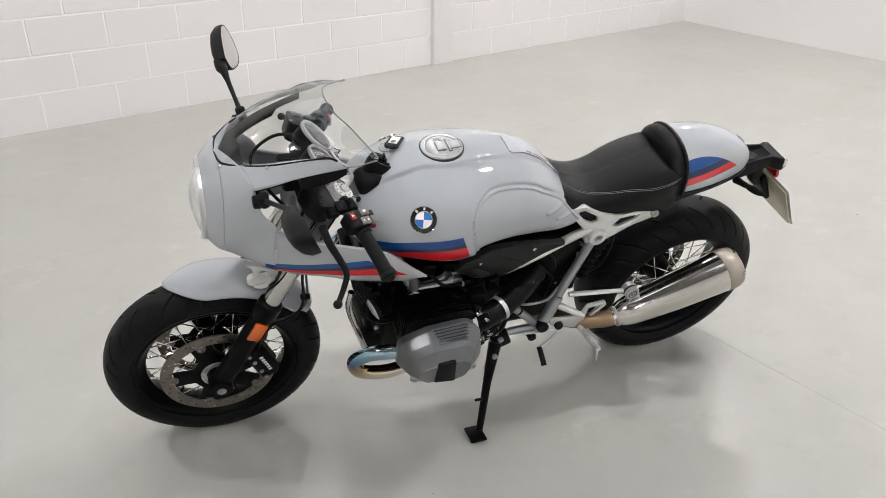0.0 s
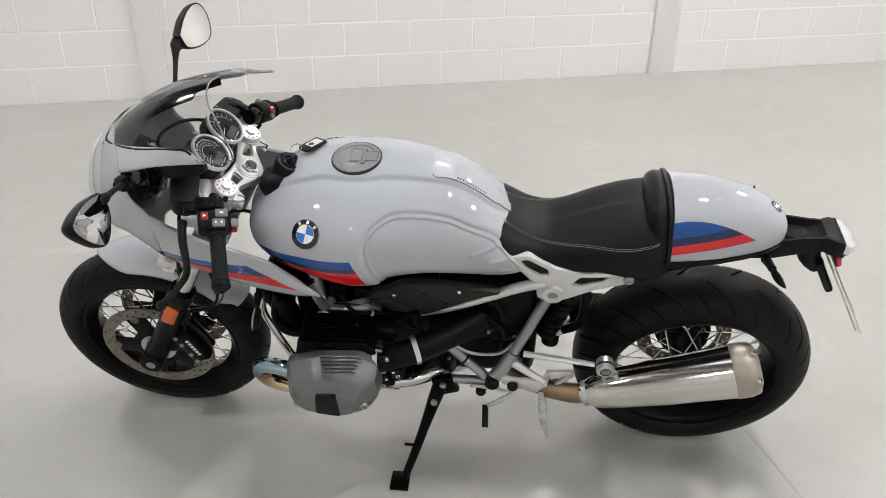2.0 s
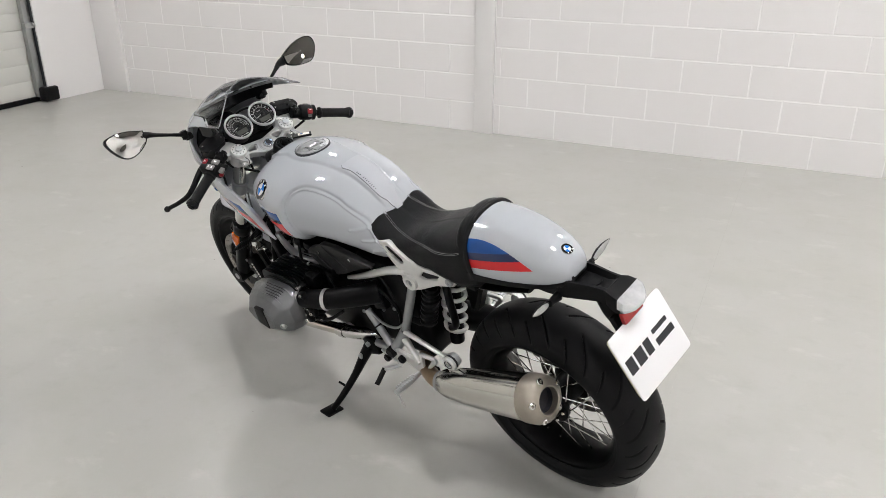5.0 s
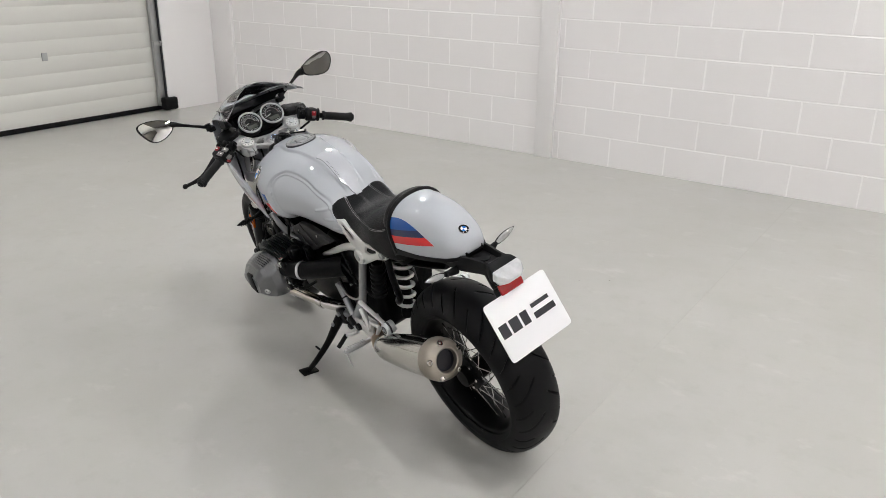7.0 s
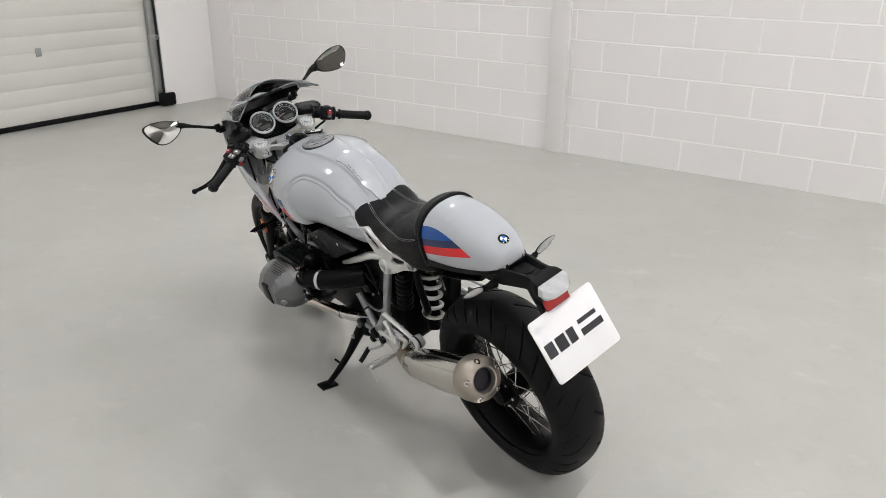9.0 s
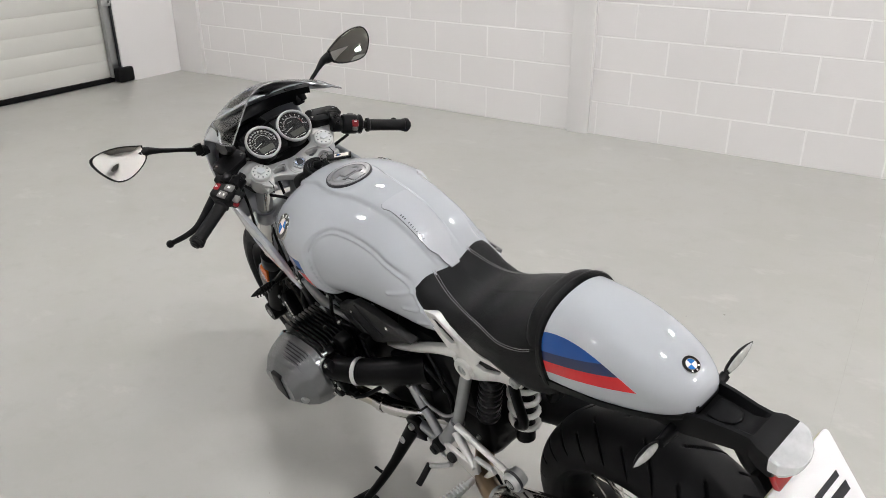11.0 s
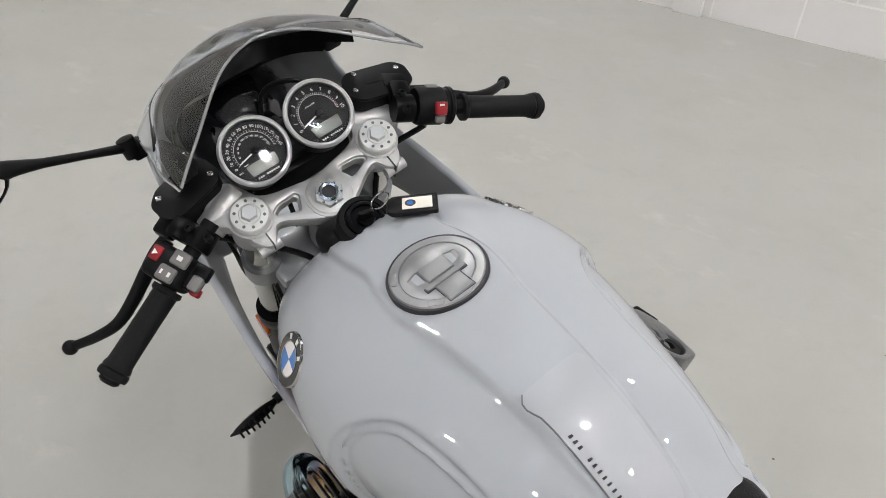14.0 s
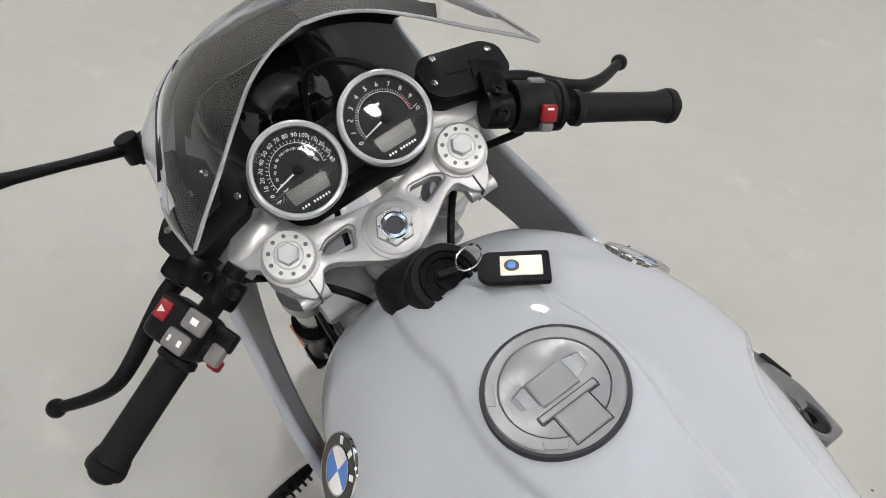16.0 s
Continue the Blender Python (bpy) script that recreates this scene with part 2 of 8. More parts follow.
def floor_material():
    """Grey epoxy coating: cloudy tone, scuffs and an uneven sheen."""
    m = mat("grey_epoxy_floor", (0.42, 0.42, 0.385), 0.2)
    nt = m.node_tree
    b = nt.nodes["Principled BSDF"]
    tc = nt.nodes.new("ShaderNodeTexCoord")
    n1, n2, n3 = (nt.nodes.new("ShaderNodeTexNoise") for _ in range(3))
    for n, s, d in ((n1, 0.7, 5), (n2, 6.0, 6), (n3, 55.0, 3)):
        n.inputs["Scale"].default_value, n.inputs["Detail"].default_value = s, d
        nt.links.new(tc.outputs["Object"], n.inputs["Vector"])
    rp = nt.nodes.new("ShaderNodeValToRGB")
    rp.color_ramp.elements[0].position, rp.color_ramp.elements[0].color = 0.3, (0.405, 0.402, 0.378, 1)
    rp.color_ramp.elements[1].position, rp.color_ramp.elements[1].color = 0.7, (0.44, 0.437, 0.412, 1)
    nt.links.new(n1.outputs["Fac"], rp.inputs["Fac"])
    mx = nt.nodes.new("ShaderNodeMix")
    mx.data_type, mx.blend_type = "RGBA", "MULTIPLY"
    mx.inputs["Factor"].default_value = 0.05
    nt.links.new(rp.outputs["Color"], mx.inputs["A"])
    nt.links.new(n2.outputs["Fac"], mx.inputs["B"])
    last = mx.outputs["Result"]
    # worn patches, drawn-out scuffs and small dark specks
    for scale, stretch, lo, hi, color, amount in ((2.2, (1.0, 1.3, 1.0), 0.50, 0.72, (0.355, 0.355, 0.322, 1), 0.50), (1.3, (1.0, 1.0, 1.0), 0.45, 0.75, (0.37, 0.367, 0.325, 1), 0.55), (9.0, (1.0, 1.0, 1.0), 0.55, 0.78, (0.34, 0.335, 0.300, 1), 0.45), (3.4, (1.0, 1.6, 1.0), 0.60, 0.72, (0.50, 0.495, 0.468, 1), 0.55)):
        mp = nt.nodes.new("ShaderNodeMapping")
        mp.inputs["Scale"].default_value = stretch
        mp.inputs["Rotation"].default_value = (0, 0, 0.4 + scale)
        nz = nt.nodes.new("ShaderNodeTexNoise")
        nz.inputs["Scale"].default_value, nz.inputs["Detail"].default_value, nz.inputs["Roughness"].default_value = scale, 7, 0.62
        nt.links.new(tc.outputs["Object"], mp.inputs["Vector"])
        nt.links.new(mp.outputs["Vector"], nz.inputs["Vector"])
        ra = nt.nodes.new("ShaderNodeMapRange")
        ra.inputs["From Min"].default_value, ra.inputs["From Max"].default_value, ra.inputs["To Max"].default_value = lo, hi, amount
        nt.links.new(nz.outputs["Fac"], ra.inputs["Value"])
        m2 = nt.nodes.new("ShaderNodeMix")
        m2.data_type = "RGBA"
        nt.links.new(ra.outputs["Result"], m2.inputs["Factor"])
        nt.links.new(last, m2.inputs["A"])
        m2.inputs["B"].default_value = color
        last = m2.outputs["Result"]
    vo = nt.nodes.new("ShaderNodeTexVoronoi")
    vo.inputs["Scale"].default_value = 7.0
    nt.links.new(tc.outputs["Object"], vo.inputs["Vector"])
    sr = nt.nodes.new("ShaderNodeSeparateColor")
    nt.links.new(vo.outputs["Color"], sr.inputs[0])
    size = nt.nodes.new("ShaderNodeMapRange")
    size.inputs["From Min"].default_value, size.inputs["From Max"].default_value, size.inputs["To Max"].default_value = 0.78, 1.0, 0.032
    nt.links.new(sr.outputs[0], size.inputs["Value"])
    less = nt.nodes.new("ShaderNodeMath")
    less.operation = "LESS_THAN"
    nt.links.new(vo.outputs["Distance"], less.inputs[0])
    nt.links.new(size.outputs["Result"], less.inputs[1])
    m3 = nt.nodes.new("ShaderNodeMix")
    m3.data_type = "RGBA"
    nt.links.new(less.outputs[0], m3.inputs["Factor"])
    nt.links.new(last, m3.inputs["A"])
    m3.inputs["B"].default_value = (0.12, 0.11, 0.09, 1)
    nt.links.new(m3.outputs["Result"], b.inputs["Base Color"])
    mr = nt.nodes.new("ShaderNodeMapRange")
    mr.inputs["From Min"].default_value, mr.inputs["From Max"].default_value = 0.3, 0.7
    mr.inputs["To Min"].default_value, mr.inputs["To Max"].default_value = 0.31, 0.345
    nt.links.new(n2.outputs["Fac"], mr.inputs["Value"])
    nt.links.new(mr.outputs["Result"], b.inputs["Roughness"])
    bp = nt.nodes.new("ShaderNodeBump")
    bp.inputs["Strength"].default_value, bp.inputs["Distance"].default_value = 0.06, 0.002
    nt.links.new(n3.outputs["Fac"], bp.inputs["Height"])
    nt.links.new(bp.outputs["Normal"], b.inputs["Normal"])
    return m


M_FLOOR = floor_material()


# ---- mesh helpers ----
def V(*a):
    return Vector(a)


def curve_points(pts, n=6):
    """A smooth line through the points (Catmull-Rom), n steps a span."""
    p = [Vector(q) for q in pts]
    if n <= 1 or len(p) < 3:
        return p
    p = [2 * p[0] - p[1]] + p + [2 * p[-1] - p[-2]]
    out = []
    for i in range(1, len(p) - 2):
        a, b, c, d = p[i - 1 : i + 3]
        for k in range(n):
            t = k / n
            out.append(0.5 * (2 * b + (c - a) * t + (2 * a - 5 * b + 4 * c - d) * t * t + (3 * b - a - 3 * c + d) * t**3))
    return out + [p[-2]]


def loft(bm, rings, cap=True, closed=True):
    """A skin over rings with the same number of points."""
    rows = [[bm.verts.new(p) for p in r] for r in rings]
    n = len(rows[0])
    for a, b in zip(rows, rows[1:]):
        for i in range(n if closed else n - 1):
            j = (i + 1) % n
            try:
                bm.faces.new((a[i], a[j], b[j], b[i]))
            except ValueError:
                pass
    if cap and closed:
        bm.faces.new(list(reversed(rows[0])))
        bm.faces.new(rows[-1])
    return rows


def frame_of(d):
    d = d.normalized()
    s = d.cross(V(0, 0, 1))
    if s.length < 1e-3:
        s = d.cross(V(0, 1, 0))
    s.normalize()
    return s, s.cross(d).normalized()


def tube(bm, pts, r, seg=14, n=6, squash=1.0, cap=True):
    """A round rod along a smooth line; r is one radius or one at each given point."""
    line = curve_points(pts, n)
    radii = r if isinstance(r, (list, tuple)) else [r] * len(pts)
    m = len(line)
    rings, side = [], None
    for i, p in enumerate(line):
        d = (line[min(i + 1, m - 1)] - line[max(i - 1, 0)]).normalized()
        if side is None:
            side, up = frame_of(d)
        else:
            side = (side - d * side.dot(d)).normalized()
            up = side.cross(d)
        f = i / (m - 1) * (len(radii) - 1)
        k = min(int(f), len(radii) - 2)
        rad = radii[k] + (radii[k + 1] - radii[k]) * (f - k)
        rings.append([p + side * (math.cos(a) * rad) + up * (math.sin(a) * rad * squash) for a in (2 * math.pi * j / seg for j in range(seg))])
    loft(bm, rings, cap)


def lathe(bm, profile, origin, axis, seg=32, cap=True):
    """Turned part: profile rows (radius, distance along the axis)."""
    axis = Vector(axis).normalized()
    s, u = frame_of(axis)
    o = Vector(origin)
    rings = []
    for r, h in profile:
        r = max(r, 1e-4)
        rings.append([o + axis * h + s * (math.cos(a) * r) + u * (math.sin(a) * r) for a in (2 * math.pi * j / seg for j in range(seg))])
    loft(bm, rings, cap)


def merge(bm, other):
    me = bpy.data.meshes.new("tmp")
    other.to_mesh(me)
    other.free()
    bm.from_mesh(me)
    bpy.data.meshes.remove(me)


def box(bm, center, size, m=None, bevel=0.0, seg=2):
    """A box with rounded edges, turned by the 3x3 matrix m."""
    t = bmesh.new()
    bmesh.ops.create_cube(t, size=1.0)
    bmesh.ops.scale(t, vec=size, verts=t.verts)
    if bevel:
        bmesh.ops.bevel(t, geom=t.edges[:], offset=bevel, segments=seg, profile=0.5, affect="EDGES")
    mm = Matrix.Translation(center) @ (m.to_4x4() if m else Matrix())
    bmesh.ops.transform(t, matrix=mm, verts=t.verts)
    merge(bm, t)


def rounded(points, r, n=4):
    """A closed outline with its corners rounded."""
    out = []
    k = len(points)
    for i in range(k):
        p, a, b = Vector(points[i]), Vector(points[i - 1]), Vector(points[(i + 1) % k])
        da, db = (a - p), (b - p)
        q = min(r, da.length * 0.45, db.length * 0.45)
        s, e = p + da.normalized() * q, p + db.normalized() * q
        for j in range(n + 1):
            t = j / n
            out.append((s * (1 - t) ** 2 + p * 2 * t * (1 - t) + e * t * t))
    return out


def plate(bm, outline, holes, m, depth, bevel=0.0):
    """A flat plate of an outline in the plane z = 0 of matrix m, with holes through it, depth thick along its z."""
    t = bmesh.new()
    edges = []
    for loop in [outline] + list(holes):
        vs = [t.verts.new((p[0], p[1], 0)) for p in loop]
        edges += [t.edges.new((vs[i], vs[(i + 1) % len(vs)])) for i in range(len(vs))]
    bmesh.ops.triangle_fill(t, use_beauty=True, use_dissolve=False, edges=edges)
    rim = [e for e in t.edges if e.is_boundary]
    ret = bmesh.ops.extrude_face_region(t, geom=t.faces[:])
    up = [g for g in ret["geom"] if isinstance(g, bmesh.types.BMVert)]
    bmesh.ops.translate(t, vec=(0, 0, depth), verts=up)
    bmesh.ops.recalc_face_normals(t, faces=t.faces)
    if bevel:
        sharp = [e for e in t.edges if len(e.link_faces) == 2 and e.calc_face_angle(0) > 1.0 and abs(e.verts[0].co.z - e.verts[1].co.z) < 1e-6]
        bmesh.ops.bevel(t, geom=sharp, offset=bevel, segments=2, profile=0.5, affect="EDGES")
    bmesh.ops.transform(t, matrix=m, verts=t.verts)
    merge(bm, t)


def circle(cx, cy, r, n=16):
    return [V(cx + r * math.cos(2 * math.pi * i / n), cy + r * math.sin(2 * math.pi * i / n)) for i in range(n)]


def basis(origin, z, x=None):
    """A matrix at origin whose z looks along z and whose x leans along x."""
    z = Vector(z).normalized()
    x = Vector(x) if x else V(1, 0, 0)
    x = (x - z * x.dot(z)).normalized()
    y = z.cross(x)
    m = Matrix((x, y, z)).transposed().to_4x4()
    m.translation = origin
    return m


SIDE = basis((0, 0, 0), (0, -1, 0), (1, 0, 0))  # plan x, y -> bike x, z; depth runs to the right side


def side_plate(y):
    """Outline (x, z) as a plate whose left face lies at y."""
    return basis((0, y, 0), (0, -1, 0), (1, 0, 0))


def mirrored(bm):
    t = bm.copy()
    bmesh.ops.scale(t, vec=(1, -1, 1), verts=t.verts)
    bmesh.ops.reverse_faces(t, faces=t.faces)
    return t


def part(name, bm, material, parent, label="", angle=38, fix=True, at=None):
    """Links a bmesh as one mesh object under a thing or a part."""
    if fix:
        bmesh.ops.recalc_face_normals(bm, faces=bm.faces)
    me = bpy.data.meshes.new(name)
    bm.to_mesh(me)
    bm.free()
    me.materials.append(material)
    me.polygons.foreach_set("use_smooth", [True] * len(me.polygons))
    me.set_sharp_from_angle(angle=radians(angle))
    ob = new(name, me)
    if at is not None:
        ob.matrix_basis = at
    if parent is not None:
        ob.parent = parent
    if label:
        ob["label"] = label
    return ob


def made(fn, *a, **k):
    bm = bmesh.new()
    fn(bm, *a, **k)
    return bm


def smooth(a, b, x):
    t = min(1.0, max(0.0, (x - a) / (b - a)))
    return t * t * (3 - 2 * t)


def lerp_table(rows, x):
    """Linear look-up in rows that start with a rising key."""
    if x <= rows[0][0]:
        return rows[0][1:]
    for a, b in zip(rows, rows[1:]):
        if x <= b[0]:
            f = (x - a[0]) / (b[0] - a[0])
            return tuple(p + (q - p) * f for p, q in zip(a[1:], b[1:]))
    return rows[-1][1:]


def spline_table(rows, x):
    """Smooth look-up in rows that start with a rising key."""
    k = 0
    while k < len(rows) - 2 and x > rows[k + 1][0]:
        k += 1
    a, b = rows[k], rows[k + 1]
    p, q = rows[max(k - 1, 0)], rows[min(k + 2, len(rows) - 1)]
    h = b[0] - a[0]
    f = min(1.0, max(0.0, (x - a[0]) / h))
    out = []
    for i in range(1, len(a)):
        m0 = (b[i] - p[i]) / max(b[0] - p[0], 1e-6) * h
        m1 = (q[i] - a[i]) / max(q[0] - a[0], 1e-6) * h
        out.append((2 * f**3 - 3 * f**2 + 1) * a[i] + (f**3 - 2 * f**2 + f) * m0 + (-2 * f**3 + 3 * f**2) * b[i] + (f**3 - f**2) * m1)
    return tuple(out)


def words(name, text, size, m, material, parent, align="CENTER", depth=0.0002):
    """Lettering in the built-in font, as a mesh."""
    cu = bpy.data.curves.new(name, "FONT")
    cu.body, cu.size, cu.align_x, cu.align_y, cu.extrude, cu.resolution_u = text, size, align, "CENTER", depth, 2
    tmp = new("tmp_text", cu)
    me = bpy.data.meshes.new_from_object(tmp)
    bpy.data.objects.remove(tmp)
    bpy.data.curves.remove(cu)
    me.name = name
    me.transform(m)
    me.materials.clear()
    me.materials.append(material)
    ob = new(name, me)
    ob.parent = parent
    return ob

# ---- the hall ----
WALL_Y, WEST_X, EAST_X, SOUTH_Y = -3.77, -5.95, 5.16, 6.4
DOOR_N, DOOR_S, DOOR_H = -3.10, 2.2, 3.2


def slab(name, lo, hi, material, label, category, bevel=0.0):
    bm = bmesh.new()
    box(bm, [(a + b) / 2 for a, b in zip(lo, hi)], [b - a for a, b in zip(lo, hi)], None, bevel)
    ob = part(name, bm, material, None)
    return tagged(ob, label, category, kind="structure")


floor = slab("floor", (WEST_X - 0.3, WALL_Y - 0.3, -0.12), (EAST_X + 0.6, SOUTH_Y + 0.3, 0.0), M_FLOOR, "pale grey glossy epoxy floor, scuffed and faintly cloudy", "floor")
ceiling = slab("ceiling", (WEST_X - 0.3, WALL_Y - 0.3, CEILING), (EAST_X + 0.6, SOUTH_Y + 0.3, CEILING + 0.12), M_CEIL, "grey lined hall ceiling", "ceiling")
wall_north = slab("wall_north", (WEST_X - 0.2, WALL_Y - 0.2, 0), (EAST_X + 0.2, WALL_Y - 0.007, CEILING), M_JOINT, "white painted concrete block wall with flush joints", "wall")
wall_west = slab("wall_west", (WEST_X - 0.2, WALL_Y - 0.012, 0), (WEST_X, SOUTH_Y, CEILING), M_WALL_SMOOTH, "plain white painted wall", "wall")
wall_south = slab("wall_south", (WEST_X - 0.2, SOUTH_Y, 0), (EAST_X + 0.2, SOUTH_Y + 0.2, CEILING), M_WALL_SMOOTH, "plain white painted wall", "wall")
slab("wall_east", (EAST_X, WALL_Y - 0.012, 0), (EAST_X + 0.2, DOOR_N, CEILING), M_WALL_SMOOTH, "plain white painted wall panel beside the roller door", "wall")
slab("wall_east_south", (EAST_X, DOOR_S, 0), (EAST_X + 0.2, SOUTH_Y, CEILING), M_WALL_SMOOTH, "plain white painted wall", "wall")
slab("wall_east_head", (EAST_X, DOOR_N, DOOR_H), (EAST_X + 0.2, DOOR_S, CEILING), M_WALL_SMOOTH, "white wall over the roller door", "wall")

# boxed-in columns in the block wall
COLUMNS = ((0.915, 1.075), (-2.79, -2.59), (4.83, 5.158))
for a, b in COLUMNS:
    slab("column_casing", (a, WALL_Y - 0.012, 0), (b, WALL_Y + 0.028, CEILING), M_WALL_SMOOTH, "white boxed-in steel column in the block wall", "column", 0.003)

# floor joint across the hall
bm = bmesh.new()
box(bm, (-1.04, 1.3, 0.0003), (0.003, 10.0, 0.0006))
tagged(part("floor_joint", bm, mat("joint_filler", (0.40, 0.395, 0.368), 0.42, spec=0.4, noise_scale=30, noise_amount=0.2), None), "thin filled joint line in the epoxy floor", "floor joint", kind="structure")

# sectional door
door = new("door_1", None)
tagged(door, "closed pale grey sectional overhead door with ribbed panels", "roller door", kind="structure")
DX = EAST_X + 0.10
rng = random.Random(4)
z = 0.05
PANEL = 0.61
while z < DOOR_H - 0.05:
    top = min(z + PANEL, DOOR_H)
    bm = bmesh.new()
    n = 4
    h = (top - z) / n
    for i in range(n):
        box(bm, (DX + 0.02, (DOOR_N + DOOR_S) / 2, z + h * (i + 0.5)), (0.04, DOOR_S - DOOR_N, h - 0.0012), None, 0.0012, 2)
    box(bm, (DX + 0.0215, (DOOR_N + DOOR_S) / 2, (z + top) / 2), (0.04, DOOR_S - DOOR_N, top - z - 0.006))
    part("panel", bm, M_DOOR, door)
    z = top
bm = bmesh.new()
box(bm, (DX + 0.01, (DOOR_N + DOOR_S) / 2, 0.026), (0.05, DOOR_S - DOOR_N, 0.045), None, 0.008)
part("bottom_seal", bm, M_BLACK, door, "black rubber bottom seal")
bm = bmesh.new()
box(bm, (DX - 0.035, DOOR_N + 0.045, DOOR_H / 2 + 0.05), (0.05, 0.07, DOOR_H), None, 0.004)
part("guide_rail", bm, M_STEEL, door, "galvanised guide rail")
bm = bmesh.new()
box(bm, (DX - 0.06, DOOR_N - 0.02, DOOR_H / 2 + 0.05), (0.05, 0.045, DOOR_H), None, 0.004)
part("side_seal", bm, M_DARKSTEEL, door, "dark side seal strip")
bm = bmesh.new()
box(bm, (DX - 0.09, DOOR_N - 0.01, 0.075), (0.10, 0.16, 0.13), None, 0.02, 3)
part("foot_guard", bm, M_BLACK, door, "black moulded foot guard")
bm = bmesh.new()
box(bm, (DX - 0.055, DOOR_N + 0.03, 0.70), (0.05, 0.12, 0.05), None, 0.006)
box(bm, (DX - 0.085, DOOR_N - 0.01, 0.71), (0.025, 0.07, 0.022), None, 0.004)
part("roller_bracket", bm, M_STEEL, door)
bm = bmesh.new()
box(bm, (DX - 0.004, DOOR_N + 1.22, 0.665), (0.014, 0.055, 0.075), None, 0.004)
part("hinge_plate", bm, M_STEEL, door)

# framed notice above the view beside the door
bm = bmesh.new()
box(bm, (EAST_X - 0.012, -3.36, 1.52), (0.024, 0.42, 0.5), None, 0.004)
notice = tagged(part("notice_board", bm, M_WALL_SMOOTH, None), "white framed notice with blue and black prints on the wall", "notice")
bm = bmesh.new()
box(bm, (EAST_X - 0.0255, -3.26, 1.52), (0.003, 0.16, 0.44))
part("print", bm, mat("blue_print", (0.02, 0.07, 0.22), 0.4, noise_scale=20, noise_amount=0.5), notice, "blue print")
bm = bmesh.new()
box(bm, (EAST_X - 0.0255, -3.455, 1.52), (0.003, 0.15, 0.44))
part("print", bm, M_NEAR_BLACK, notice, "black print")

# steel roof beams over the columns
for x in (-2.69, 1.9, 4.99):
    bm = bmesh.new()
    box(bm, (x, (WALL_Y + SOUTH_Y) / 2, CEILING - 0.145), (0.012, SOUTH_Y - WALL_Y, 0.27))
    for z in (CEILING - 0.275, CEILING - 0.015):
        box(bm, (x, (WALL_Y + SOUTH_Y) / 2, z), (0.16, SOUTH_Y - WALL_Y, 0.014), None, 0.003)
    tagged(part("roof_beam", bm, M_LAMPBODY, None), "pale painted steel roof beam", "roof beam", kind="structure")

# ceiling lamps and rooflights
lamp_first = None
for x, y in LAMP_SPOTS:
    if lamp_first is None:
        lamp_first = new("ceiling_lamp", None)
        tagged(lamp_first, "white high-bay lamp with four lit LED bars", "ceiling lamp", group="ceiling lamps")
        bm = bmesh.new()
        box(bm, (0, 0, -0.05), (0.42, 0.27, 0.06), None, 0.008)
        box(bm, (0, 0, -0.01), (0.10, 0.10, 0.03))
        # unseen skirt round the bars, added to narrow the beam
        for sx, sy, cx_, cy_ in ((0.42, 0.006, 0, 0.132), (0.42, 0.006, 0, -0.132), (0.006, 0.26, 0.207, 0), (0.006, 0.26, -0.207, 0)):
            box(bm, (cx_, cy_, -0.100), (sx, sy, 0.05))
        part("lamp_body", bm, M_LAMPBODY, lamp_first)
        for k in range(4):
            bm = bmesh.new()
            box(bm, (0, -0.09 + 0.06 * k, -0.083), (0.36, 0.042, 0.006))
            part("led_bar", bm, M_LAMP, lamp_first, "lit white bar")
        lamp_first.matrix_basis = pose(x, y, CEILING)
    else:
        copy_thing(lamp_first, pose(x, y, CEILING))
for rx_, y in [(0.55, -2.6 + k) for k in range(4)] + [(-0.6, 2.0 + k) for k in range(4)]:
    bm = bmesh.new()
    box(bm, (rx_, y, CEILING - 0.012), (1.1, 0.8, 0.02))
    rl = tagged(part("rooflight", bm, M_SKYLIGHT, None), "translucent daylight sheet in the hall roof", "rooflight", group="rooflights", kind="structure")
    for k in (-0.25, 0.25):
        bm = bmesh.new()
        box(bm, (rx_ + k, y, CEILING - 0.03), (0.05, 0.8, 0.03))
        part("glazing_bar", bm, M_CEIL, rl)

# ---- the motorcycle: x ahead, y to its left, z up, from the rear tyre's foot; it leans on its side stand ----
bike = new("motorcycle", None)
bike.matrix_basis = pose(-0.8237, -0.0431, 0.0, -16.28, 0, -17.82)
tagged(bike, "white half-faired motorcycle with blue and red stripes on its side stand", "motorcycle")
REAR, FRONT = V(0, 0, 0.318), V(1.504, 0, 0.304)


